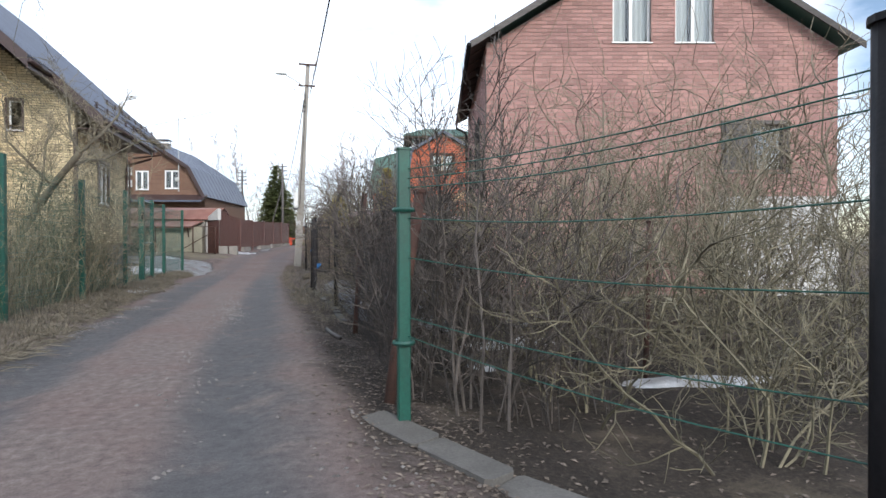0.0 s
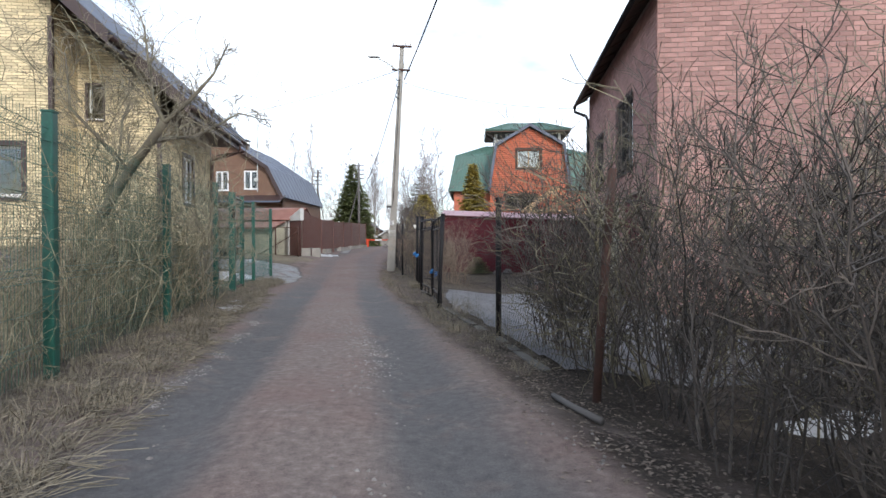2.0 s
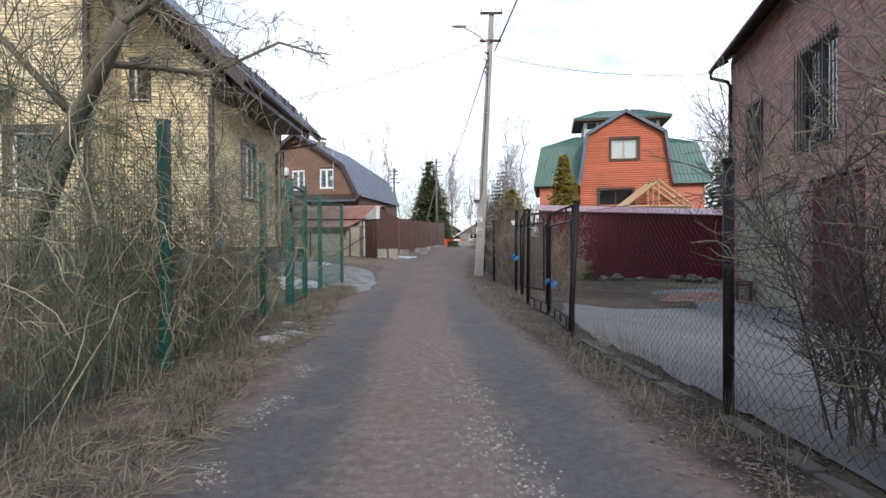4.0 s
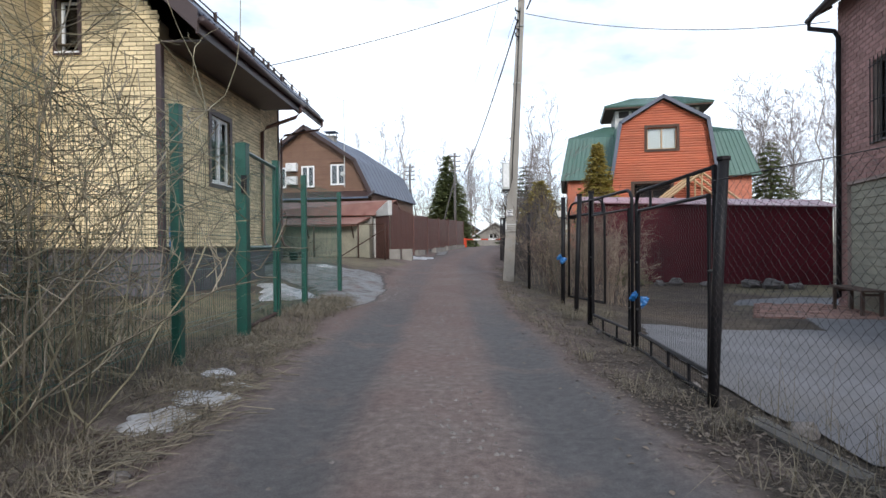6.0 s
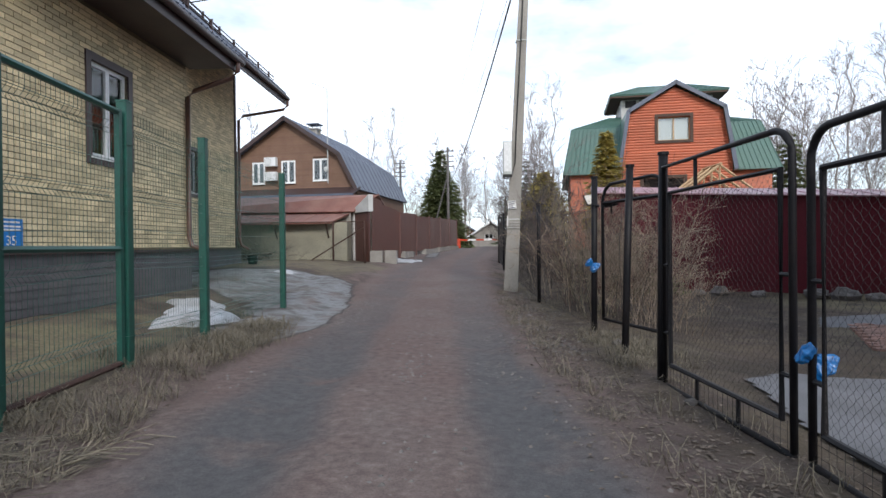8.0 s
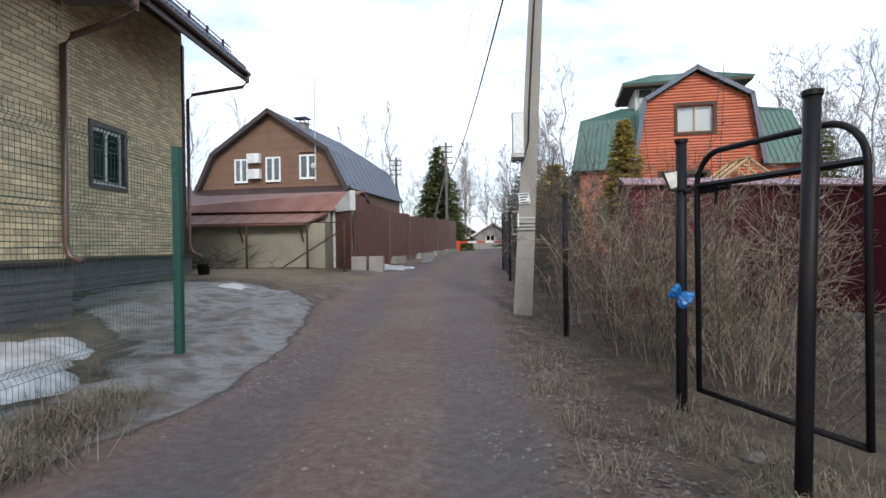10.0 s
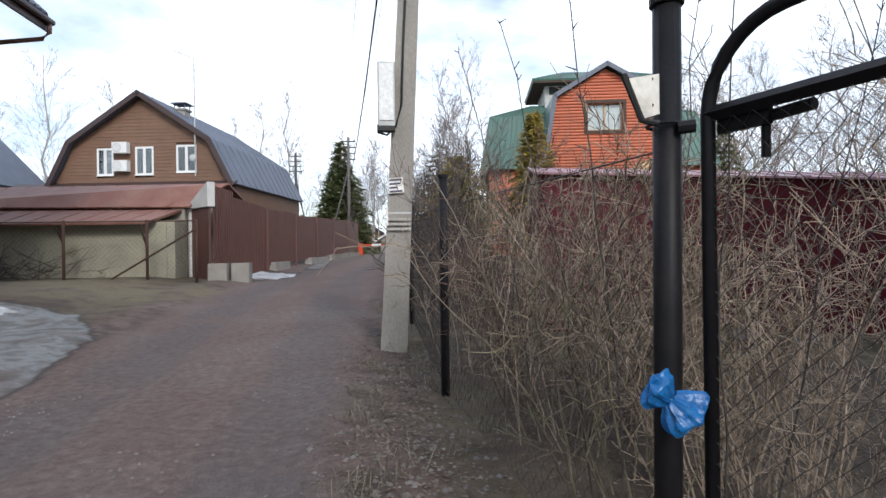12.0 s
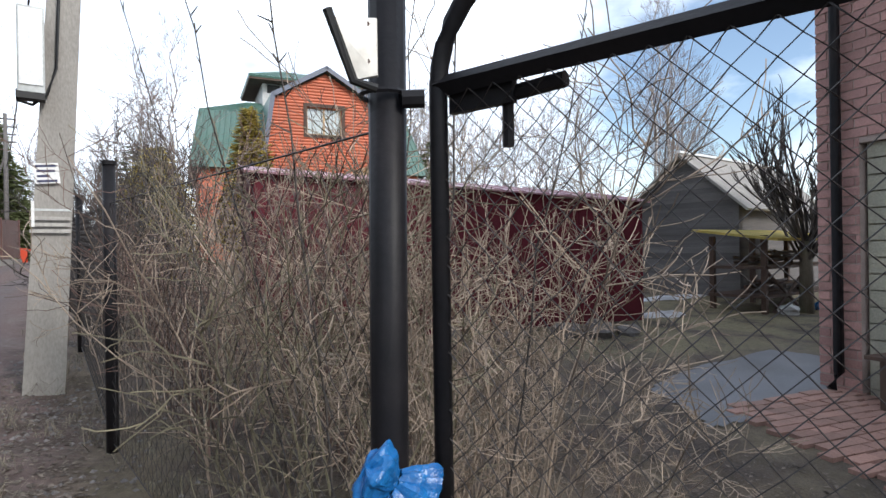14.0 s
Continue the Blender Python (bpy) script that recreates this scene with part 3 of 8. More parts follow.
    ice_c = ramp(nz(2.6, 7, 0.6), [(0.30, (0.070, 0.062, 0.056)), (0.41, (0.125, 0.120, 0.116)), (0.53, (0.235, 0.240, 0.247)), (0.62, (0.150, 0.146, 0.142)), (0.76, (0.09, 0.078, 0.068))])
    col = mix(times(ease_fac(attr("ice"), 0.05, 0.4), ease_fac(attr("ice"), 0.75, 0.4)), col, ramp(mid, [(0.3, (0.030, 0.026, 0.024)), (0.7, (0.060, 0.052, 0.048))]))
    col = mix(times(ease_fac(attr("ice"), 0.35, 0.65), ease_fac(nz(1.2, 7, 0.65), 0.33, 0.50)), col, ice_c)
    grain = ease_fac(fine, 0.25, 0.75)
    gr = n.new("ShaderNodeMapRange")
    gr.inputs[3].default_value, gr.inputs[4].default_value = 0.58, 1.38
    k.new(grain, gr.inputs[0])
    sc = n.new("ShaderNodeVectorMath")
    sc.operation = "SCALE"
    k.new(col, sc.inputs[0])
    k.new(gr.outputs[0], sc.inputs["Scale"])
    k.new(sc.outputs[0], b.inputs["Base Color"])
    ro = n.new("ShaderNodeMapRange")
    ro.inputs[3].default_value, ro.inputs[4].default_value = 0.93, 0.62
    k.new(attr("ice"), ro.inputs[0])
    k.new(ro.outputs[0], b.inputs["Roughness"])
    b.inputs["Specular IOR Level"].default_value = 0.35
    bp = n.new("ShaderNodeBump")
    bp.inputs["Strength"].default_value, bp.inputs["Distance"].default_value = 0.55, 0.02
    add = n.new("ShaderNodeMath")
    add.operation = "ADD"
    k.new(fine, add.inputs[0])
    k.new(mid, add.inputs[1])
    k.new(add.outputs[0], bp.inputs["Height"])
    k.new(bp.outputs["Normal"], b.inputs["Normal"])
    return m


build_ground()

# ---- yellow brick house ----
def ribbed(geo, quad, pitch, r=0.018, along_v=True):
    """Ribs up a roof plane given as quad (eave left, eave right, ridge right, ridge left)."""
    a, b, c, d = [Vector(p) for p in quad]
    n = max(int((b - a).length / pitch), 1)
    up = (b - a).cross(d - a).normalized() * (r * 0.5)
    for i in range(n + 1):
        t = i / n
        geo.tube([a.lerp(b, t) + up, d.lerp(c, t) + up], r, 5)


def downpipe(parent, pts, r=0.045, mat="copper_pipe"):
    part("downpipe", Geo().tube(pts, r, 10), mat, parent, smooth=True)


def yellow_house():
    house = thing("yellow_brick_house", pose(-11.8, 24, 0.25), "yellow brick house with brown metal roof, gutters and grey plinth", "house")
    zt = lambda x: 4.50 - 0.93 * (x + 4.7)
    A0, A1, B0, B1, C0, C1 = (-16.0, 17.6), (-7.65, 17.6), (-7.65, 18.8), (-5.64, 18.8), (-5.64, 23.4), (-7.65, 30.6)
    ridge_s = -11.8 + 16.0
    # gable face
    mA = wall_frame(A0, A1)
    holes = [(6.76, 2.30, 7.69, 3.50)]
    part("wall", wall_geo(Geo(), 8.35, 0.2, 7.1, 0.35, holes, [(8.35, 7.1), (ridge_s, 11.0), (0, 7.1)]), "yellow_mortar", house, m=mA)
    bricks(house, mA, 8.35, 1.12, 7.1, holes, "yellow_brick", top=lambda z: (0, 8.35) if z < 7.1 else (max(0, (z - 7.1) / 0.93), min(8.35, 8.35 - (z - 7.1) / 0.93)))
    window_part(house, mA, *holes[0], sashes=1, casing="brown_metal", casing_w=0.12, curtain=False)
    cn = Geo()
    cn.slab([tuple(mA @ Vector(p)) for p in ((5.4, -0.75, 4.05), (6.95, -0.75, 4.05), (6.95, 0, 4.45), (5.4, 0, 4.45))], 0.09)
    part("canopy", cn, "brown_metal", house)
    # short return, bay face, bay side, its far return, long side
    part("wall", wall_geo(Geo(), 1.2, 0.2, 7.1, 0.3), "yellow_mortar", house, m=wall_frame(A1, B0))
    bricks(house, wall_frame(A1, B0), 1.2, 1.12, 7.0, (), "yellow_brick")
    mB = wall_frame(B0, B1)
    holesB = [(0.25, 4.42, 0.62, 5.3)]
    part("wall", wall_geo(Geo(), 2.01, 0.2, 4.55, 0.3, [(0.25, 4.42, 0.62, 4.56)], None), "yellow_mortar", house, m=mB)
    part("gable_infill", wall_geo(Geo(), 2.01, 4.55, 4.56, 0.3, (), [(2.01, 4.9), (0.62, 6.2), (0.62, 4.56), (0.25, 4.56), (0.25, 6.5), (0, 6.8)]), "yellow_mortar", house, m=mB)
    bricks(house, mB, 2.01, 1.12, 5.0, holesB, "yellow_brick", top=lambda z: (0, 2.01) if z < 5.05 else (0, 2.01 - (z - 5.05) / 0.93), near=(0, 1.1, 2.01, 2.6), limit=120)
    window_part(house, mB, *holesB[0], sashes=1, casing="brown_metal", casing_w=0.06, curtain=False, fw=0.04)
    mC = wall_frame(B1, C0)
    holesC = [(1.83, 2.42, 2.71, 3.78)]
    part("wall", wall_geo(Geo(), 4.6, 0.2, 4.75, 0.3, holesC), "yellow_mortar", house, m=mC)
    bricks(house, mC, 4.6, 1.12, 4.55, holesC, "yellow_brick", near=(0.1, 1.1, 4.5, 3.0), limit=300)
    window_part(house, mC, *holesC[0], sashes=2, depth=0.03, casing="brown_metal", casing_w=0.11)
    part("wall", wall_geo(Geo(), 2.01, 0.2, 4.6, 0.3, (), [(2.01, 6.9), (0, 5.0)]), "yellow_mortar", house, m=wall_frame(C0, (-7.65, 23.4)))
    mD = wall_frame((-7.65, 23.4), C1)
    holesD = [(3.57, 2.60, 4.57, 3.72)]
    part("wall", wall_geo(Geo(), 7.2, 0.2, 6.9, 0.35, holesD), "yellow_mortar", house, m=mD)
    bricks(house, mD, 7.2, 1.12, 6.85, holesD, "yellow_brick", near=(1.0, 1.1, 7.2, 2.6), limit=300)
    w2 = window_part(house, mD, *holesD[0], sashes=2, depth=0.03, casing="brown_metal", casing_w=0.12)
    bars = Geo()
    for i in range(9):
        s = 3.60 + i * 0.118
        bars.tube([(s, -0.07, 2.58), (s, -0.07, 3.52), (s + 0.03, -0.16, 3.70)], 0.007, 5)
    for z in (2.62, 3.15, 3.50):
        bars.tube([(3.55, -0.07, z), (4.60, -0.07, z)], 0.009, 5)
    part("window_grille", bars, "black_paint", w2, m=mD)
    part("wall", wall_geo(Geo(), 8.35, 0.2, 6.9, 0.35, (), [(8.35, 7.1), (8.35 - ridge_s, 11.0), (0, 7.1)]), "yellow_mortar", house, m=wall_frame(C1, (-16.0, 30.6)))
    part("wall", wall_geo(Geo(), 13.0, 0.2, 7.1, 0.35), "yellow_mortar", house, m=wall_frame((-16.0, 30.6), A0))
    # near-black panels behind the windows; the shade of unlit rooms is their colour
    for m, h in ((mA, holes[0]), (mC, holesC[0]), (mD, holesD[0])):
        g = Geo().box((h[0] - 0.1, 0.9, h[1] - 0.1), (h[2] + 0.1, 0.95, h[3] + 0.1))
        part("room_wall", g, "unlit_interior", house, m=m)
    # plinth of grey boards with a drip cap
    for p, q, e0, e1 in ((A0, A1, 0, 0.05), (A1, B0, 0.05, 0), (B0, B1, 0, 0.05), (B1, C0, 0.05, 0.05), (C0, (-7.65, 23.4), 0.05, 0), ((-7.65, 23.4), C1, 0, 0.30)):
        mm = wall_frame(p, q)
        ln = math.hypot(q[0] - p[0], q[1] - p[1])
        pl = part("plinth", Geo().box((-e0 + 0.004, -0.045, 0.12), (ln + e1 - 0.004, -0.006, 1.04), mm), "grey_siding", house)
        for k in range(8):
            g = Geo()
            boards(g, mm @ Matrix.Translation((0, -0.045, 0)), -e0, ln + e1, 0.2 + k * 0.105, 0.305 + k * 0.105, 0.105)
            part("plinth_board", g, "grey_siding", pl)
        part("drip_cap", Geo().box((-e0 - 0.03, -0.10, 1.042), (ln + e1 + 0.03, -0.012, 1.085), mm), "brown_metal", house)
    for x, y, m in ((1.25, 0.62, mD), (0.55, 0.62, mB), (1.55, 0.62, mB)):
        part("air_vent", Geo().box((x - 0.07, -0.075, y - 0.08), (x + 0.07, -0.05, y + 0.08)), "brown_metal", house, m=m)
    # corner strips
    for x, y, z1 in ((-7.65, 17.6, 6.6), (-5.64, 18.8, 4.5), (-7.65, 30.6, 6.6)):
        g = Geo().box((x - 0.055, y - 0.05, 1.09), (x + 0.05, y + 0.055, z1), c=0.01)
        part("corner_strip", g, "brown_metal", house)
    # roof
    up = 0.30
    zr = zt(-11.8) + up
    g = Geo()
    g.slab([(-6.1, 17.0, zt(-6.1) + up), (-6.1, 31.0, zt(-6.1) + up), (-11.8, 31.0, zr), (-11.8, 17.0, zr)], 0.20)
    g.slab([(-4.7, 18.25, zt(-4.7) + up), (-4.7, 23.55, zt(-4.7) + up), (-6.1, 23.55, zt(-6.1) + up), (-6.1, 18.25, zt(-6.1) + up)], 0.16)
    g.slab([(-17.5, 31.0, zt(-6.1) + up), (-17.5, 17.0, zt(-6.1) + up), (-11.8, 17.0, zr), (-11.8, 31.0, zr)], 0.20)
    part("roof", g, "slate_metal", house)
    t = Geo()
    ribbed(t, [(-6.1, 17.05, zt(-6.1) + up), (-6.1, 30.95, zt(-6.1) + up), (-11.8, 30.95, zr), (-11.8, 17.05, zr)], 0.19, 0.028)
    ribbed(t, [(-4.66, 18.3, zt(-4.66) + up), (-4.66, 23.5, zt(-4.66) + up), (-6.15, 23.5, zt(-6.15) + up), (-6.15, 18.3, zt(-6.15) + up)], 0.19, 0.028)
    part("roof_ribs", t, "slate_metal", house)
    # soffits, fascias, barge boards
    s = Geo().box((-5.62, 18.78, 4.54), (-4.72, 23.53, 4.57))
    s.slab([(-4.73, 18.26, zt(-4.73) + 0.11), (-4.73, 18.79, zt(-4.73) + 0.11), (-6.4, 18.79, zt(-6.4) + 0.11), (-6.4, 18.26, zt(-6.4) + 0.11)], 0.03)
    s.slab([(-6.12, 17.03, zt(-6.12) + 0.05), (-6.12, 30.97, zt(-6.12) + 0.05), (-8.0, 30.97, zt(-8.0) + 0.05), (-8.0, 17.03, zt(-8.0) + 0.05)], 0.03)
    part("soffit", s, "brown_metal", house)
    f = Geo().box((-4.74, 18.22, 4.46), (-4.69, 23.58, 4.70)).box((-6.14, 16.97, 5.76), (-6.09, 18.2, 5.98)).box((-6.14, 23.6, 5.76), (-6.09, 31.03, 5.98))
    part("fascia", f, "brown_metal", house)
    for y, x0 in ((16.98, -6.1), (18.22, -4.7), (31.02, -6.1), (23.58, -4.7)):
        x1 = -11.8 if x0 < -5 else -6.4
        g = Geo()
        q = [(x0, zt(x0) - 0.02), (x0, zt(x0) + up + 0.03), (x1, zt(x1) + up + 0.03), (x1, zt(x1) - 0.02)]
        g.add([(x, y - 0.02, z) for x, z in q] + [(x, y + 0.02, z) for x, z in q], [(3, 2, 1, 0), (4, 5, 6, 7), (0, 1, 5, 4), (1, 2, 6, 5), (2, 3, 7, 6), (3, 0, 4, 7)])
        part("barge_board", g, "brown_metal", house)
    # gutters and downpipes
    for x, y0, y1, z in ((-4.63, 18.2, 23.62, 4.66), (-6.03, 23.65, 31.05, 5.95), (-6.03, 16.95, 18.15, 5.95)):
        part("gutter", Geo().tube([(x, y0, z), (x, y1, z)], 0.065, 10), "brown_metal", house, smooth=True)
    downpipe(house, [(-4.63, 23.40, 4.62), (-4.63, 23.40, 4.45), (-4.75, 23.40, 4.32), (-5.45, 23.36, 4.08), (-5.57, 23.33, 3.95), (-5.57, 23.33, 1.32), (-5.52, 23.33, 1.15), (-5.36, 23.33, 1.08)])
    downpipe(house, [(-6.03, 30.95, 5.90), (-6.03, 30.95, 5.72), (-6.16, 30.93, 5.58), (-7.42, 30.72, 5.34), (-7.55, 30.70, 5.20), (-7.55, 30.70, 1.35), (-7.48, 30.72, 1.16), (-7.25, 30.75, 1.04)])
    # snow guards
    for x, y0, y1 in ((-5.0, 18.4, 23.5), (-6.45, 23.9, 30.9)):
        g = Geo()
        for h in (0.10, 0.20):
            g.tube([(x, y0, zt(x) + up + h), (x, y1, zt(x) + up + h)], 0.014, 6)
        y = y0 + 0.2
        while y < y1:
            g.box((x - 0.03, y - 0.012, zt(x) + up), (x + 0.03, y + 0.012, zt(x) + up + 0.24))
            y += 0.9
        part("snow_guard", g, "brown_metal", house)
    # blue house-number plate
    plate = part("number_plate", Geo().box((0.22, -0.030, 1.12), (0.56, -0.013, 1.46), c=0.0), "blue_sign", house, "blue enamel house-number plate", m=mC)
    return house, mC, plate


house_y, M_BAY, PLATE = yellow_house()


# ---- red brick house ----
RN, RD = Vector((5.6, 13.7, 0)), Vector((0.975, -0.224, 0)).normalized()
RB = Vector((-RD.y, RD.x, 0))


def red_house():
    wide, deep = 9.1, 8.5
    F = RN + RB * deep
    E = RN + RD * wide
    G = F + RD * wide
    house = thing("red_brick_house", pose(*(RN + RD * 4.5 + RB * 4), -0.3), "two-storey red brick house with a steep metal roof over dark eaves", "house")
    mF, mS = wall_frame(RN, E), wall_frame(F, RN)
    ze, sl = 6.15, 0.62
    ap = ze + sl * wide / 2
    holes = [(3.25, 6.25, 4.25, 8.0), (4.87, 6.25, 5.87, 8.0), (6.15, 2.95, 7.75, 4.15)]
    low = [h for h in holes if h[1] < ze]
    part("wall", wall_geo(Geo(), wide, -0.5, ze, 0.35, low), "red_mortar", house, m=mF)
    gable = Geo()
    up = Matrix(((1, 0, 0, 0), (0, 0, 1, 0), (0, 1, 0, 0), (0, 0, 0, 1)))
    lineL = lambda s: ze + sl * s
    for poly in ([(0, ze), (3.25, ze), (3.25, lineL(3.25))], [(3.25, 8.0), (4.25, 8.0), (4.25, lineL(4.25)), (3.25, lineL(3.25))], [(3.25, ze), (4.25, ze), (4.25, 6.25), (3.25, 6.25)], [(4.25, ze), (4.87, ze), (4.87, lineL(wide - 4.87)), (4.55, ap), (4.25, lineL(4.25))],
                 [(4.87, ze), (5.87, ze), (5.87, 6.25), (4.87, 6.25)], [(4.87, 8.0), (5.87, 8.0), (5.87, lineL(wide - 5.87)), (4.87, lineL(wide - 4.87))], [(5.87, ze), (wide, ze), (5.87, lineL(wide - 5.87))]):
        gable.prism(list(reversed(poly)), 0, 0.35, up)
    part("gable", gable, "red_mortar", house, m=mF)
    bricks(house, mF, wide, -0.35, ze, holes, "red_brick", bh=0.098, bl=0.26, joint=0.016, top=lambda z: (0, wide) if z < ze else ((z - ze) / sl, wide - (z - ze) / sl), near=(0.0, 1.2, 4, 4.6), limit=300)
    part("plaster_panel", Geo().box((6.0, -0.03, -0.4), (wide + 0.02, -0.012, 2.28)), "white_plaster", house, m=mF)
    for h in holes[:2]:
        w = window_part(house, mF, *h, sashes=2, casing=None, curtain=True)
    w = window_part(house, mF, *holes[2], sashes=2, frame_mat="grey_wood", casing="grey_wood", casing_w=0.09, curtain=False, sill=None)
    for i in range(2):
        if i == 0:
            for j in range(5):
                a = 6.17 + j * 0.15
                part("shutter_plank", Geo().box((a, -0.03, 2.97), (a + 0.14, 0.0, 4.13)), "grey_wood", w, m=mF)
            for z in (3.15, 3.85):
                part("shutter_batten", Geo().box((6.17, -0.05, z), (6.9, -0.031, z + 0.1)), "grey_wood", w, m=mF)
    # side wall towards the lane
    hs = [(1.55, 2.98, 2.75, 4.5), (4.75, 2.9, 6.5, 4.75), (0.42, -0.4, 4.95, 2.28), (5.3, -0.4, 7.4, 2.3)]
    part("wall", wall_geo(Geo(), deep, -0.5, ze + 0.1, 0.35, hs), "red_mortar", house, m=mS)
    bricks(house, mS, deep, -0.4, ze, hs, "red_brick", bh=0.098, bl=0.26, joint=0.016, near=(0, -0.2, 0.7, 4.2), limit=100)
    for h in hs[:2]:
        w = window_part(house, mS, *h, sashes=2, frame_mat="grey_wood", casing=None, curtain=False, sill="brown_metal")
        b = Geo()
        n = int((h[2] - h[0]) / 0.14)
        for i in range(n + 1):
            s = h[0] + (h[2] - h[0]) * i / n
            b.tube([(s, -0.05, h[1] - 0.05), (s, -0.05, h[3] + 0.05)], 0.010, 5)
        for z in (h[1] + 0.1, (h[1] + h[3]) / 2, h[3] - 0.1):
            b.tube([(h[0] - 0.06, -0.05, z), (h[2] + 0.06, -0.05, z)], 0.012, 5)
        part("window_grille", b, "black_paint", w, m=mS)
    gd = part("garage_door", Geo().box((0.44, 0.09, -0.38), (4.93, 0.12, 2.26)), "plaster_beige", house, "beige ribbed garage door", m=mS)
    z = -0.35
    while z < 2.15:
        part("door_panel", Geo().box((0.47, 0.05, z), (4.9, 0.088, z + 0.15)), "plaster_beige", gd, m=mS)
        z += 0.165
    gd = part("door", Geo().box((5.32, 0.09, -0.38), (7.38, 0.12, 2.28)), "burgundy", house, "burgundy sheet-metal double door", m=mS)
    for i in range(14):
        part("door_panel", Geo().box((5.35 + i * 0.146, 0.05, -0.35), (5.35 + i * 0.146 + 0.138, 0.088, 2.25)), "burgundy", gd, m=mS)
    part("wall", wall_geo(Geo(), wide, -0.5, ze, 0.35, (), [(wide, ze), (wide / 2, ap), (0, ze)]), "red_mortar", house, m=wall_frame(G, F))
    part("wall", wall_geo(Geo(), deep, -0.5, ze, 0.35), "red_mortar", house, m=wall_frame(E, G))
    # near-black panels in place of rooms, their shade put into the colour
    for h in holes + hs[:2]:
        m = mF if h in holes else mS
        part("room_wall", Geo().box((h[0] - 0.1, 1.0, h[1] - 0.1), (h[2] + 0.1, 1.05, h[3] + 0.1)), "unlit_interior", house, m=m)
    # roof: front frame, x along the gable, y back
    o, b0, b1 = 0.42, -0.4, deep + 0.35
    zl = lambda s: ze + 0.08 + sl * s
    g = Geo()
    P = lambda s, y, z: tuple(mF @ Vector((s, y, z)))
    g.slab([P(wide / 2, b0, ap + 0.24), P(wide / 2, b1, ap + 0.24), P(-o, b1, zl(-o) + 0.16), P(-o, b0, zl(-o) + 0.16)], 0.05)
    g.slab([P(wide + o, b0, zl(-o) + 0.16), P(wide + o, b1, zl(-o) + 0.16), P(wide / 2, b1, ap + 0.24), P(wide / 2, b0, ap + 0.24)], 0.05)
    part("roof", g, "green_roof", house)
    t = Geo()
    ribbed(t, [P(-o, b0, zl(-o) + 0.16), P(-o, b1, zl(-o) + 0.16), P(wide / 2, b1, ap + 0.24), P(wide / 2, b0, ap + 0.24)], 0.3, 0.02)
    part("roof_ribs", t, "green_roof", house)
    for i in range(12):
        y = b0 + 0.06 + i * (b1 - b0 - 0.12) / 11
        part("rafter", Geo().slab([P(0.0, y - 0.03, zl(0) + 0.02), P(0.0, y + 0.03, zl(0) + 0.02), P(-o + 0.02, y + 0.03, zl(-o) + 0.09), P(-o + 0.02, y - 0.03, zl(-o) + 0.09)][::-1], 0.11), "dark_wood", house)
    part("soffit", Geo().slab([P(0.3, b0 + 0.02, zl(0.3) + 0.12), P(0.3, b1 - 0.02, zl(0.3) + 0.12), P(-o, b1 - 0.02, zl(-o) + 0.108), P(-o, b0 + 0.02, zl(-o) + 0.108)], 0.02), "dark_wood", house)
    for s0, s1 in ((-o, wide / 2), (wide + o, wide / 2)):
        za, zb = zl(-o), ap + 0.06
        q = [P(s0, b0 - 0.03, za), P(s0, b0 - 0.03, za + 0.17), P(s1, b0 - 0.03, zb + 0.19), P(s1, b0 - 0.03, zb)]
        q2 = [P(s0, b0, za), P(s0, b0, za + 0.17), P(s1, b0, zb + 0.19), P(s1, b0, zb)]
        part("barge_board", Geo().add(q + q2, [(3, 2, 1, 0), (4, 5, 6, 7), (0, 1, 5, 4), (1, 2, 6, 5), (2, 3, 7, 6), (3, 0, 4, 7)]), "grey_wood", house)
    part("gutter", Geo().tube([P(-o - 0.05, b0, zl(-o) + 0.08), P(-o - 0.05, b1, zl(-o) + 0.05)], 0.06, 8), "black_paint", house, smooth=True)
    downpipe(house, [P(-o - 0.05, b1 - 0.1, zl(-o)), P(-o - 0.05, b1 - 0.1, zl(-o) - 0.14), P(-0.15, deep - 0.22, zl(-o) - 0.4), P(-0.09, deep - 0.25, zl(-o) - 0.55), P(-0.09, deep - 0.25, -0.05), P(-0.2, deep - 0.25, -0.22)], 0.05, "black_paint")
    return house


red_house()


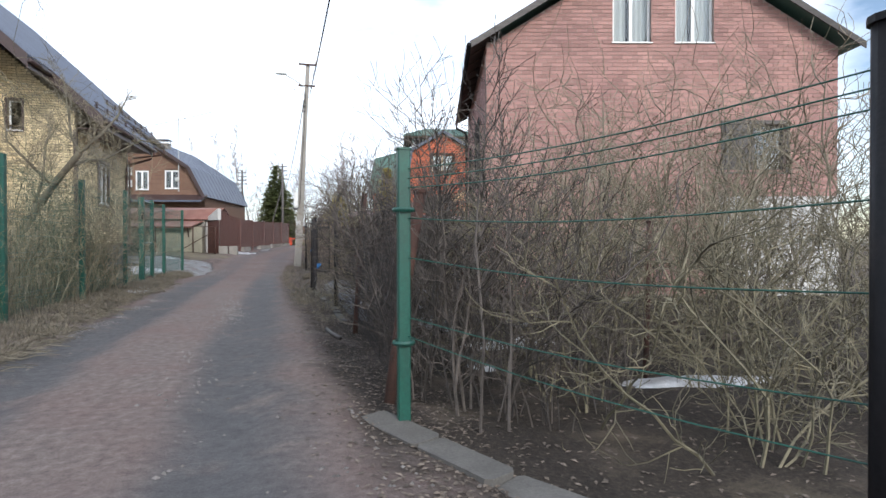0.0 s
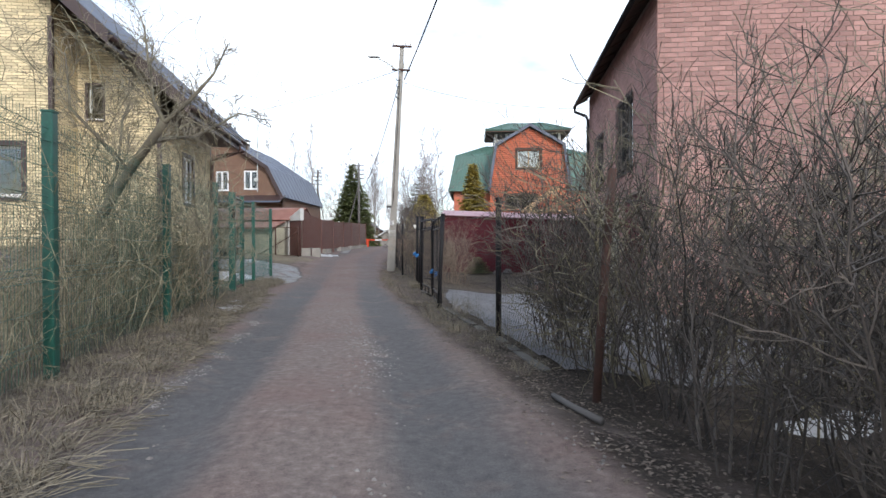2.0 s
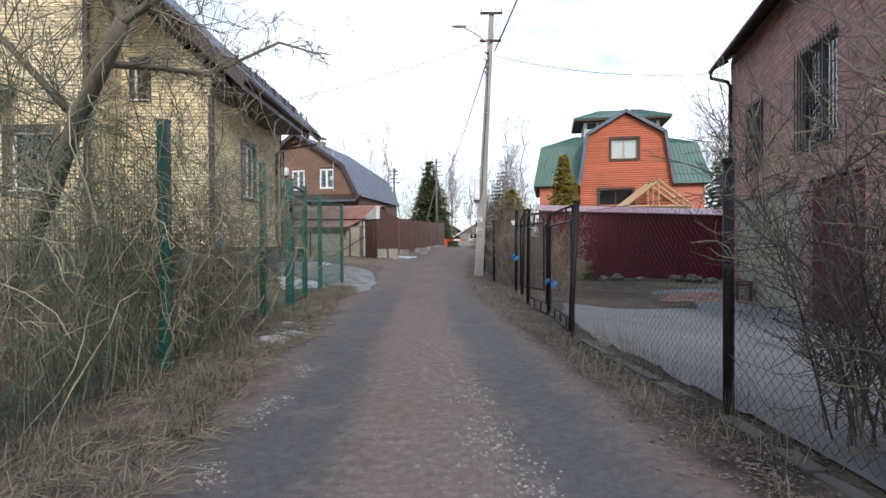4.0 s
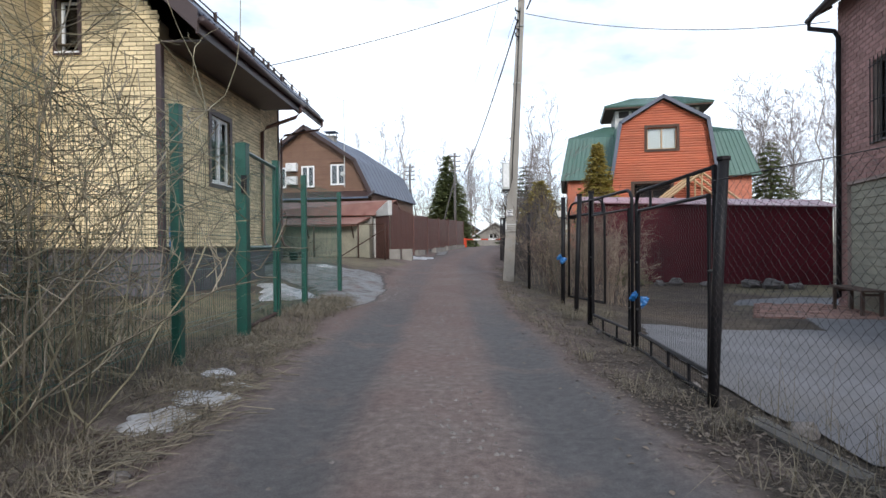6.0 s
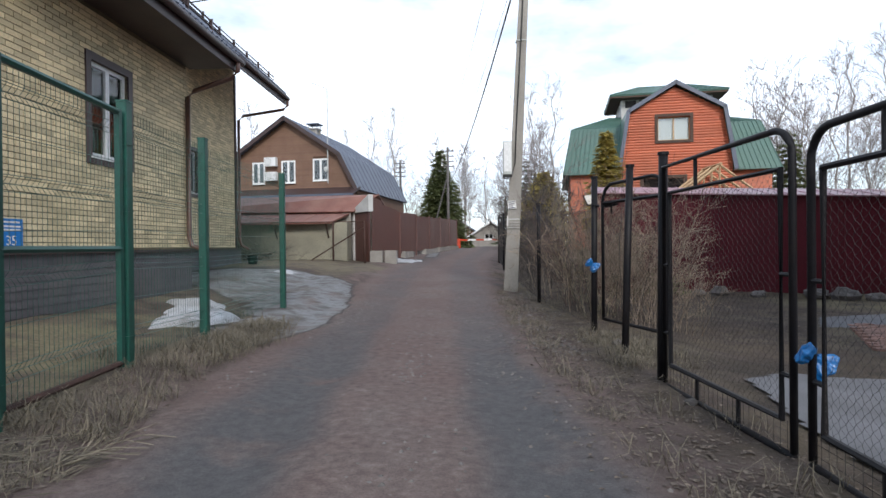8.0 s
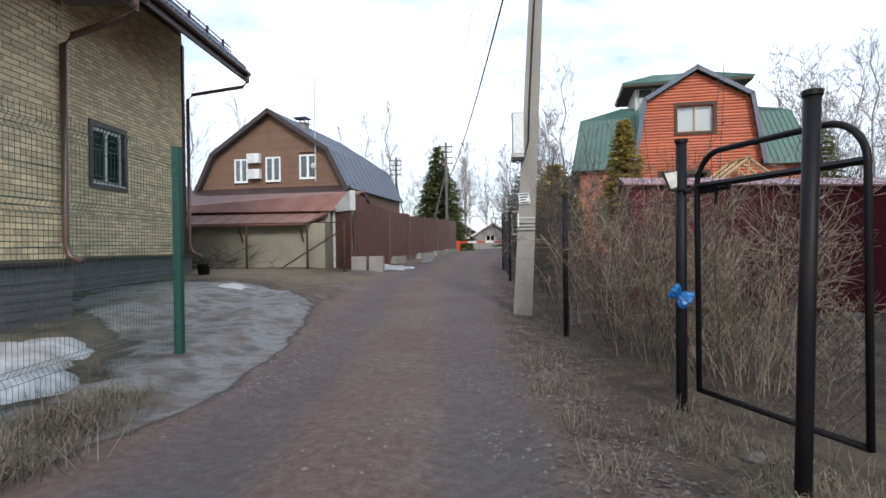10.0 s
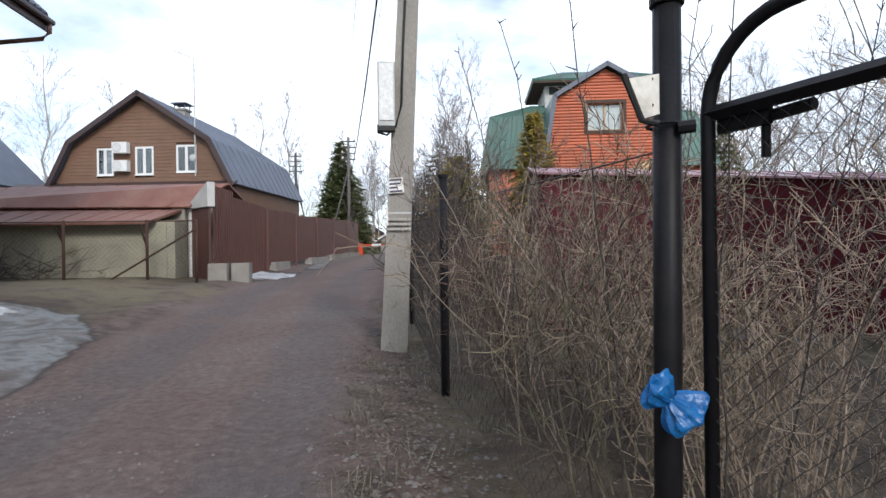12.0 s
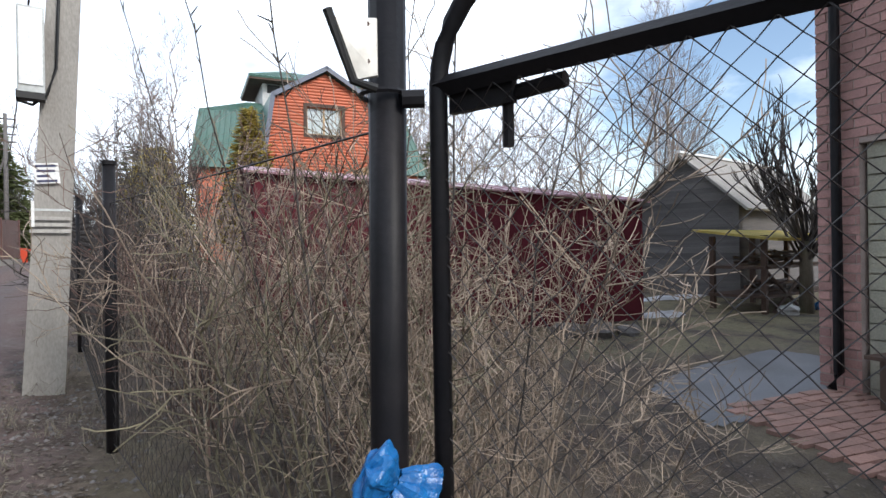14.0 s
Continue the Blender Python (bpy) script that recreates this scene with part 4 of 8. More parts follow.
# ---- burgundy metal shed ----
def shed():
    a, b = Vector((3.05, 27.4, 0)), Vector((9.85, 25.88, 0))
    ln = (b - a).length
    m = wall_frame(a, b)
    ob = thing("metal_shed", m @ Matrix.Translation((ln / 2, 1.6, -0.35)), "long burgundy metal storage shed with a shallow pink-red sheet roof", "shed")
    zt = lambda s: 2.42 - 0.045 * s
    n = 5
    deep = 3.0
    for i in range(n):
        s0, s1 = ln * i / n, ln * (i + 1) / n
        g = Geo().add([(s0 + 0.012, 0, -0.45), (s1 - 0.012, 0, -0.45), (s1 - 0.012, 0, zt(s1)), (s0 + 0.012, 0, zt(s0)), (s0 + 0.012, 0.05, -0.45), (s1 - 0.012, 0.05, -0.45), (s1 - 0.012, 0.05, zt(s1)), (s0 + 0.012, 0.05, zt(s0))], [(0, 1, 2, 3), (7, 6, 5, 4), (1, 0, 4, 5), (2, 1, 5, 6), (3, 2, 6, 7), (0, 3, 7, 4)])
        part("wall_panel", g, "burgundy", ob, m=m)
        part("seam", Geo().box((s1 - 0.02, -0.012, -0.4), (s1 + 0.02, 0.02, zt(s1) - 0.01)), "burgundy", ob, m=m)
    for s in (0, ln):
        g = Geo().add([(s - 0.03, 0.05, -0.45), (s + 0.03, 0.05, -0.45), (s + 0.03, deep, -0.45), (s - 0.03, deep, -0.45), (s - 0.03, 0.05, zt(s)), (s + 0.03, 0.05, zt(s)), (s + 0.03, deep / 2, zt(s) + 0.27), (s - 0.03, deep / 2, zt(s) + 0.27), (s + 0.03, deep, zt(s)), (s - 0.03, deep, zt(s))],
                      [(3, 2, 1, 0), (0, 1, 5, 4), (1, 2, 8, 6, 5), (3, 0, 4, 7, 9), (4, 5, 6, 7), (7, 6, 8, 9), (2, 3, 9, 8)])
        part("end_wall", g, "burgundy", ob, m=m)
    part("back_wall", Geo().box((0.04, deep - 0.05, -0.45), (ln - 0.04, deep, zt(ln))), "burgundy", ob, m=m)
    P = lambda s, y, z: tuple(m @ Vector((s, y, z)))
    q1 = [P(-0.12, -0.14, zt(0)), P(ln + 0.12, -0.14, zt(ln)), P(ln + 0.12, deep / 2, zt(ln) + 0.30), P(-0.12, deep / 2, zt(0) + 0.30)]
    q2 = [P(-0.12, deep / 2, zt(0) + 0.30), P(ln + 0.12, deep / 2, zt(ln) + 0.30), P(ln + 0.12, deep + 0.14, zt(ln)), P(-0.12, deep + 0.14, zt(0))]
    r = Geo().slab(q1, 0.03).slab(q2, 0.03)
    part("roof", r, "burgundy_roof", ob)
    t = Geo()
    ribbed(t, q1, 0.45, 0.014)
    part("roof_ribs", t, "burgundy_roof", ob)
    return ob


shed()


# ---- orange wooden house ----
def orange_house():
    y0 = 46.45
    ob = thing("orange_log_house", pose(12.2, 51, 0.8), "orange-red wooden house with green metal gambrel roof and lantern", "house")
    m = wall_frame((9.2, y0), (15.45, y0))
    L = 6.25
    out = lambda z: (0.0, L) if z < 5.9 else ((z - 5.9) * 0.17, L - (z - 5.9) * 0.17) if z < 8.9 else (0.51 + (z - 8.9) * 1.75, L - 0.51 - (z - 8.9) * 1.75)
    hole, low = (2.15, 7.22, 3.95, 8.62), (1.3, 3.9, 3.6, 5.0)
    part("wall", wall_geo(Geo(), L, 0.5, 5.9, 0.25, [low]), "orange_wood", ob, m=m)
    g = Geo()
    up = Matrix(((1, 0, 0, 0), (0, 0, 1, 0), (0, 1, 0, 0), (0, 0, 0, 1)))
    for poly in ([(0, 5.9), (L, 5.9), (L - 0.224, 7.22), (0.224, 7.22)], [(0.224, 7.22), (2.15, 7.22), (2.15, 8.9), (0.51, 8.9)], [(3.95, 7.22), (L - 0.224, 7.22), (L - 0.51, 8.9), (3.95, 8.9)], [(2.15, 8.62), (3.95, 8.62), (3.95, 8.9), (2.15, 8.9)], [(0.51, 8.9), (L - 0.51, 8.9), (L / 2, 10.4)]):
        g.prism(list(reversed(poly)), 0, 0.25, up)
    part("gable", g, "orange_wood", ob, m=m)
    z = 0.9
    while z < 10.15:
        a, b = out(z + 0.09)
        spans = [(a, b)]
        for h in (hole, low):
            if h[1] < z + 0.1 and h[3] > z + 0.06:
                spans = [q for p, e in spans for q in ((p, min(e, h[0])), (max(p, h[2]), e))]
        for p, e in spans:
            if e - p > 0.05:
                pts = [(-0.0, 0.0), (-0.05, 0.03), (-0.062, 0.08), (-0.05, 0.13), (0.0, 0.155)]
                v = [(p, y, z + h) for y, h in pts] + [(e, y, z + h) for y, h in pts]
                part("log_board", Geo().add(v, [(i, i + 5, i + 6, i + 1) for i in range(4)] + [(0, 1, 2, 3, 4), (9, 8, 7, 6, 5)]), "orange_wood", ob, m=m)
        z += 0.16
    for h, ns in ((hole, 2), (low, 2)):
        window_part(ob, m, *h, sashes=ns, casing="dark_wood", casing_w=0.17, out=0.10, frame_mat="new_wood" if h is hole else "dark_wood", sill="dark_wood", curtain=False)
        # low window: near-black panel, coloured as the shade of an unlit room
        deep = 0.9 if h is low else 0.19
        # upper window: added white panel, painting the sky's reflection in the panes
        part("room_wall" if h is low else "blind", Geo().box((h[0] - 0.1, deep, h[1] - 0.1), (h[2] + 0.1, deep + 0.03, h[3] + 0.1)), "unlit_interior" if h is low else "white_plastic", ob, m=m)
    # gable roof over the front, gambrel
    P = lambda s, y, z: tuple(m @ Vector((s, y, z)))
    r = Geo()
    k = [(-0.22, 5.35), (0.36, 9.05), (L / 2, 10.68), (L - 0.36, 9.05), (L + 0.22, 5.35)]
    for (s0, z0), (s1, z1) in zip(k, k[1:]):
        r.slab([P(s0, 5.0, z0), P(s0, -0.35, z0), P(s1, -0.35, z1), P(s1, 5.0, z1)], 0.14)
    part("front_roof", r, "green_roof", ob)
    for (s0, z0), (s1, z1) in zip(k, k[1:]):
        t = Geo().slab([P(s0, -0.35, z0 + 0.02), P(s0, -0.42, z0 + 0.02), P(s1, -0.42, z1 + 0.02), P(s1, -0.35, z1 + 0.02)], 0.22)
        part("barge_board", t, "slate_metal", ob)
    # main body with its mansard
    x0, x1, ya, yb = 6.3, 17.9, 47.6, 56.5
    b = Geo()
    for p, q in (((x0, ya), (x1, ya)), ((x1, ya), (x1, yb)), ((x1, yb), (x0, yb)), ((x0, yb), (x0, ya))):
        wall_geo(b, math.hypot(q[0] - p[0], q[1] - p[1]), 0.5, 5.5, 0.25, (), None, wall_frame(p, q))
        boards(b, wall_frame(p, q), 0, math.hypot(q[0] - p[0], q[1] - p[1]), 0.8, 5.5, 0.16, 0.05, 0.012)
    part("wall", b, "orange_wood", ob)
    e, t = 0.45, 1.0
    E = [(x0 - e, ya - e), (x1 + e, ya - e), (x1 + e, yb + e), (x0 - e, yb + e)]
    T = [(x0 + 0.1, ya + t), (x1 - 0.25, ya + t), (x1 - 0.25, yb - t), (x0 + 0.1, yb - t)]
    U = [(9.0, 51.0), (14.6, 51.0), (14.6, 54.0), (9.0, 54.0)]
    ribs = Geo()
    for i in range(4):
        r = Geo()
        j = (i + 1) % 4
        q = [(*E[i], 5.45), (*E[j], 5.45), (*T[j], 8.55), (*T[i], 8.55)]
        r.slab(q, 0.12)
        ribbed(ribs, q, 0.28, 0.03)
        q = [(*T[i], 8.55), (*T[j], 8.55), (*U[j], 9.7), (*U[i], 9.7)]
        r.slab(q, 0.12)
        ribbed(ribs, q, 0.28, 0.03)
        part("mansard_slope", r, "green_roof", ob)
    part("roof_ribs", ribs, "green_roof", ob)
    l = Geo().box((9.7, 50.4, 9.0), (15.4, 54.0, 10.75))
    part("lantern_wall", l, "white_plaster", ob)
    # flat panels coloured near-black for the unlit inside of the lantern
    for i in range(6):
        part("lantern_window", Geo().box((9.95 + i * 0.9, 50.36, 10.2), (10.65 + i * 0.9, 50.396, 10.66)), "unlit_interior", ob)
    r = Geo()
    c = [(8.9, 49.6), (16.2, 49.6), (16.2, 54.8), (8.9, 54.8)]
    d = [(11.0, 51.8), (14.1, 51.8), (14.1, 52.6), (11.0, 52.6)]
    ribs = Geo()
    for i in range(4):
        j = (i + 1) % 4
        q = [(*c[i], 10.92), (*c[j], 10.92), (*d[j], 11.9), (*d[i], 11.9)]
        r.slab(q, 0.1)
        ribbed(ribs, q, 0.28, 0.03)
    r.slab([(*p, 11.9) for p in d], 0.1)
    part("lantern_roof", r, "green_roof", ob)
    part("roof_ribs", ribs, "green_roof", ob)
    part("lantern_eave", Geo().box((8.95, 49.65, 10.72), (16.15, 54.75, 10.83)), "dark_wood", ob)
    ob.matrix_basis = Matrix.Translation((12.3, 46.45, 0)) @ Matrix.Rotation(radians(-10), 4, "Z") @ Matrix.Translation((-12.3, -46.45, 0)) @ ob.matrix_basis
    return ob


orange_house()


# ---- brown house ----
def brown_house():
    d = Vector((0.986, -0.166, 0)).normalized()
    p1 = Vector((-7.75, 52.2, 0))
    L = 10.6
    p0 = p1 - d * L
    m = wall_frame(p0, p1)
    ob = thing("brown_sided_house", m @ Matrix.Translation((L / 2, 5, 0.8)), "brown sided house with a grey metal gambrel roof and white windows", "house")
    P = lambda s, y, z: tuple(m @ Vector((s, y, z)))
    ze, zk, za, sk = 5.4, 7.6, 10.35, 1.15
    out = lambda z: ((z - ze) * sk / (zk - ze), L - (z - ze) * sk / (zk - ze)) if z < zk else (sk + (z - zk) * (L / 2 - sk) / (za - zk), L - sk - (z - zk) * (L / 2 - sk) / (za - zk))
    wins = [(2.55, 5.75, 3.55, 7.35), (4.85, 5.75, 5.95, 7.4), (7.3, 5.85, 8.5, 7.45)]
    part("wall", wall_geo(Geo(), L, 0.5, ze, 0.3), "brown_siding", ob, m=m)
    g = Geo()
    up = Matrix(((1, 0, 0, 0), (0, 0, 1, 0), (0, 1, 0, 0), (0, 0, 0, 1)))
    g.prism(list(reversed([(0, ze), (L, ze), (L - sk, zk), (L / 2, za), (sk, zk)])), 0.12, 0.3, up)
    part("gable", g, "brown_siding", ob, m=m)
    s = Geo()
    boards(s, m @ Matrix.Translation((0, 0.12, 0)), 0, L, ze, za - 0.15, 0.2, 0.12, 0.10, out, wins)
    part("siding", s, "brown_siding", ob)
    for h in wins:
        window_part(ob, m, *h, sashes=2, depth=0.0, fw=0.11, curtain=False)
        # near-black sheet just behind the panes, coloured as interior shade
        part("room_wall", Geo().box((h[0], 0.10, h[1]), (h[2], 0.118, h[3])), "unlit_interior", ob, m=m)
    for p, q in ((p1, p1 + Vector((-d.y, d.x, 0)) * 12.5), (p1 + Vector((-d.y, d.x, 0)) * 12.5, p0 + Vector((-d.y, d.x, 0)) * 12.5), (p0 + Vector((-d.y, d.x, 0)) * 12.5, p0)):
        part("wall", wall_geo(Geo(), (q - p).length, 0.5, ze + 0.2, 0.3, (), None), "brown_siding", ob, m=wall_frame(p, q))
    k = [(-0.25, ze - 0.25), (sk - 0.1, zk + 0.12), (L / 2, za + 0.2), (L - sk + 0.1, zk + 0.12), (L + 0.25, ze - 0.25)]
    r, ribs = Geo(), Geo()
    for (s0, z0), (s1, z1) in zip(k, k[1:]):
        q = [P(s0, 12.9, z0), P(s0, -0.45, z0), P(s1, -0.45, z1), P(s1, 12.9, z1)]
        r.slab(q, 0.14)
        q = [q[1], q[0], q[3], q[2]]
        a, b, c, e = [Vector(t) for t in q]
        for i in range(13):
            t = (i + 0.5) / 13
            ribs.tube([a.lerp(b, t), e.lerp(c, t)], 0.03, 4)
    part("roof", r, "slate_metal", ob)
    part("roof_seams", ribs, "slate_metal", ob)
    for (s0, z0), (s1, z1) in zip(k, k[1:]):
        part("barge_board", Geo().slab([P(s0, -0.45, z0 + 0.03), P(s0, -0.52, z0 + 0.03), P(s1, -0.52, z1 + 0.03), P(s1, -0.45, z1 + 0.03)], 0.28), "brown_metal", ob)
    part("skirt_roof", Geo().slab([P(-2.2, -1.5, 4.75), P(L + 0.3, -1.5, 4.75), P(L + 0.3, 0, 5.35), P(-2.2, 0, 5.35)], 0.1), "brown_metal", ob)
    part("skirt_fascia", Geo().box((-2.2, -1.54, 4.62), (L + 0.3, -1.5, 4.76)), "slate_metal", ob, m=m)
    ch = Geo().box((L / 2 + 0.5, 2.6, 9.2), (L / 2 + 1.2, 3.3, 10.15)).box((L / 2 + 0.42, 2.52, 10.15), (L / 2 + 1.28, 3.38, 10.25))
    chim = part("chimney", ch, "concrete", ob, m=m)
    cap = Geo().slab([tuple(Vector(p)) for p in ((L / 2 + 0.35, 2.45, 10.6), (L / 2 + 1.35, 2.45, 10.6), (L / 2 + 1.35, 3.45, 10.6), (L / 2 + 0.35, 3.45, 10.6))], 0.06)
    for a in (0.5, 1.15):
        for b in (2.6, 3.25):
            cap.box((L / 2 + a, b, 10.25), (L / 2 + a + 0.05, b + 0.05, 10.55))
    part("chimney_cap", cap, "slate_metal", chim, m=m)
    # two outdoor air-conditioning units on the wall
    for z in (7.0, 5.95):
        ac = part("air_conditioner", Geo().box((3.72, -0.42, z), (4.6, -0.06, z + 0.62)), "white_plastic", ob, "white outdoor air-conditioning unit", m=m)
        ring = Geo().tube([(4.02 + 0.24 * math.cos(t * math.pi / 8), -0.435, z + 0.31 + 0.24 * math.sin(t * math.pi / 8)) for t in range(17)], 0.014, 5)
        for i in range(6):
            ring.tube([(3.80, -0.435, z + 0.13 + i * 0.07), (4.24, -0.435, z + 0.13 + i * 0.07)], 0.006, 4)
        part("fan_grille", ring, "grey_box", ac, m=m)
    # antenna mast and dish
    mast = part("antenna_mast", Geo().tube([(L - 2.0, -0.35, 5.6), (L - 2.0, -0.35, 12.3)], 0.035, 6).tube([(L - 3.2, -0.35, 12.8), (L - 2.0, -0.35, 12.3)], 0.02, 5), "grey_box", ob, m=m)
    dish = Geo()
    dish.ball((L - 2.05, -0.55, 6.6), 0.2, 0.06, 0.2, 6, 12)
    part("satellite_dish", dish, "grey_box", ob, m=m, smooth=True)
    return ob


brown_house()


# ---- garage by the lane ----
def garage():
    ob = thing("old_garage", pose(-8, 36.5, 0.4), "old plastered garage with a rusty two-step sheet roof", "garage")
    b, c = (-4.78, 35.2), (-3.95, 34.15)
    part("front_wall", wall_geo(Geo(), 7.5, 0.2, 2.08, 0.25), "plaster_beige", ob, m=wall_frame((-12.5, 34.2), (-5.0, 34.2)))
    part("return_wall", Geo().box((-4.998, 34.22, 0.2), (-4.80, 34.99, 2.1)), "plaster_beige", ob)
    md = wall_frame(b, c)
    ln = math.hypot(0.83, 1.05)
    up = Matrix(((1, 0, 0, 0), (0, 0, 1, 0), (0, 1, 0, 0), (0, 0, 0, 1)))
    part("gable_wall", wall_geo(Geo(), ln, 0.2, 2.55, 0.2, [(0.1, 0.1, ln + 0.01, 2.45)], [(ln, 3.1), (0, 2.55)]), "white_plaster", ob, m=md)
    door = part("door", Geo().box((0.11, 0.09, 0.3), (ln - 0.09, 0.12, 2.44)), "fence_brown", ob, "dark brown plank garage door", m=md)
    for i in range(8):
        part("plank", Geo().box((0.115 + i * 0.143, 0.06, 0.31), (0.115 + i * 0.143 + 0.136, 0.088, 2.43)), "fence_brown", door, m=md)
    part("pier", Geo().box((-5.15, 35.0, 0.2), (-4.80, 35.19, 2.5)), "concrete", ob)
    part("side_wall", Geo().box((-4.3, 35.4, 0.2), (-4.1, 39.5, 2.5)).box((-12.5, 39.3, 0.2), (-4.1, 39.5, 2.5)).box((-12.6, 35.4, 0.2), (-12.4, 39.5, 2.5)), "plaster_beige", ob)
    r, t = Geo(), Geo()
    q = [(-12.8, 34.9, 2.50), (-4.65, 34.9, 2.50), (-3.75, 35.6, 3.22), (-12.8, 37.0, 3.22)]
    r.slab(q, 0.05)
    ribbed(t, q, 0.55, 0.016)
    q2 = [(-12.8, 37.0, 3.22), (-3.75, 35.6, 3.22), (-3.75, 39.8, 2.5), (-12.8, 39.8, 2.5)]
    r.slab(q2, 0.05)
    part("roof", r, "rust_roof", ob)
    part("roof_seams", t, "rust_roof", ob)
    q = [(-12.8, 33.7, 1.98), (-5.35, 33.75, 2.02), (-4.85, 34.95, 2.42), (-12.8, 34.95, 2.42)]
    r, t = Geo().slab(q, 0.05), Geo()
    ribbed(t, q, 0.55, 0.014)
    part("lean_to_roof", r, "rust_roof", ob)
    part("lean_to_seams", t, "rust_roof", ob)
    for i in range(4):
        part("strut", Geo().tube([(-11.5 + i * 2.0, 34.2, 1.45), (-11.5 + i * 2.0, 33.76, 1.98)], 0.03, 5), "dark_wood", ob)
    return ob


garage()

# ---- green mesh fence along the yellow house ----
def chain_mesh(geo, a, b, z0, z1, p=0.07, r=0.0024, zb0=None, zb1=None):
    """Chain-link between two ground points: zigzag wires that meet in diamonds. zb0, zb1: heights at b where they differ."""
    a, b = Vector(a), Vector(b)
    ln = (b - a).length
    d = (b - a) / ln
    side = Vector((-d.y, d.x, 0)) * 0.004
    n = int(ln / p)
    zb0, zb1 = (z0 if zb0 is None else zb0), (z1 if zb1 is None else zb1)
    for i in range(n + 1):
        pts, s, k = [], (i + 0.5) * p, 0
        t = min(s / ln, 1)
        lo, hi = z0 + (zb0 - z0) * t, z1 + (zb1 - z1) * t
        z = lo
        while z <= hi:
            o = p * 0.5 * (1 if (k + i) % 2 else -1)
            q = a + d * min(max(s + o, 0), ln) + side * (1 if k % 2 else -1)
            pts.append((q.x, q.y, z))
            z += p
            k += 1
        if len(pts) > 1:
            geo.tube(pts, r, 3, caps=False)
    return geo


def fence_post(parent, x, y, top, w=0.085, mat="green_paint", collars=True, foot=0.15):
    z = ground_z(x, y)
    ob = part("post", Geo().box((x - w / 2, y - w / 2, z - foot), (x + w / 2, y + w / 2, top), c=0.008), mat, parent)
    part("cap", Geo().box((x - w / 2 - 0.006, y - w / 2 - 0.006, top), (x + w / 2 + 0.006, y + w / 2 + 0.006, top + 0.015), c=0.01), mat, ob)
    if collars:
        for h in (0.25, 0.75, 1.3, 1.85):
            part("clamp", Geo().box((x - w / 2 - 0.005, y - w / 2 - 0.005, z + h), (x + w / 2 + 0.005, y + w / 2 + 0.005, z + h + 0.012), c=0.008), mat, ob)
    return ob


def mesh_panel(parent, a, b, top, low=0.08):
    """A welded wire panel with folded ridges."""
    a, b = Vector((*a, 0)), Vector((*b, 0))
    ln = (b - a).length
    d = (b - a) / ln
    nrm = Vector((-d.y, d.x, 0))
    z0a, z0b = ground_z(a.x, a.y) + low, ground_z(b.x, b.y) + low
    h = top - (z0a + z0b) / 2
    folds = [0.10, 0.38, 0.66, 0.93]
    prof = [(0.0, 0.0)]
    for f in folds:
        prof += [(f * h - 0.05, 0.0), (f * h, 0.035), (f * h + 0.05, 0.0)]
    prof += [(h, 0.0)]
    g = Geo()
    n = int((ln - 0.1) / 0.05)
    for i in range(n + 1):
        q = a + d * (0.05 + i * (ln - 0.1) / n)
        zb = z0a + (z0b - z0a) * (q - a).length / ln
        g.tube([tuple(q + nrm * y + Vector((0, 0, zb + z))) for z, y in prof], 0.0019, 3, caps=False)
    part("wire_grid", g, "green_paint", parent, kind="stuff")
    g = Geo()
    rows = sorted([f * h + e for f in folds for e in (-0.05, 0.0, 0.05)] + [h * k for k in (0.24, 0.52, 0.80)])
    for z in rows:
        y = 0.035 if any(abs(z - f * h) < 1e-6 for f in folds) else 0.0
        g.tube([tuple(a + d * 0.04 + nrm * y + Vector((0, 0, z0a + z))), tuple(b - d * 0.04 + nrm * y + Vector((0, 0, z0b + z)))], 0.003, 3, caps=False)
    part("wire_ridge", g, "green_paint", parent, kind="stuff")


GREEN = [(-2.05, 4.7), (-2.53, 7.9), (-2.76, 11.05), (-3.01, 14.3), (-3.10, 15.94), (-3.25, 17.52), (-3.29, 19.03), (-3.35, 21.95)]


def green_fence():
    ob = thing("green_mesh_fence", pose(-2.9, 12, 0.05), "green welded-wire panel fence on square green posts", "fence")
    tops = [2.2, 2.18, 2.2, 2.31, 2.26, 2.32, 2.30, 2.29]
    for i, ((x, y), t) in enumerate(zip(GREEN, tops)):
        if i not in (4, 5):
            fence_post(ob, x, y, t)
    for i in (0, 1, 2, 3, 5, 6):
        mesh_panel(ob, GREEN[i], GREEN[i + 1], min(tops[i], tops[i + 1]) - 0.05)
    gate = thing("green_wicket_gate", pose(-3.10, 15.94, 0.05), "closed green wire-mesh wicket gate between stout green posts", "gate")
    (xa, ya), (xb, yb) = GREEN[4], GREEN[5]
    fence_post(gate, xa, ya, 2.28, 0.125)
    fence_post(gate, xb, yb, 2.32, 0.09)
    a, b = Vector((xa, ya, 0)), Vector((xb, yb, 0))
    d = (b - a).normalized()
    p, q = a + d * 0.12, b - d * 0.10
    for z in (0.16, 1.10, 2.22):
        part("rail", Geo().tube([(p.x, p.y, z), (q.x, q.y, z)], 0.025, 6), "green_paint" if z > 0.5 else "rusty_iron", gate)
    for e in (p, q):
        part("stile", Geo().box((e.x - 0.022, e.y - 0.022, 0.14), (e.x + 0.022, e.y + 0.022, 2.24)), "green_paint", gate)
    mesh_panel(gate, (p.x, p.y), (q.x, q.y), 2.20)
    part("latch", Geo().box((xa + 0.02, ya - 0.10, 1.72), (xa + 0.075, ya - 0.055, 1.92), c=0.006), "black_paint", gate)


green_fence()


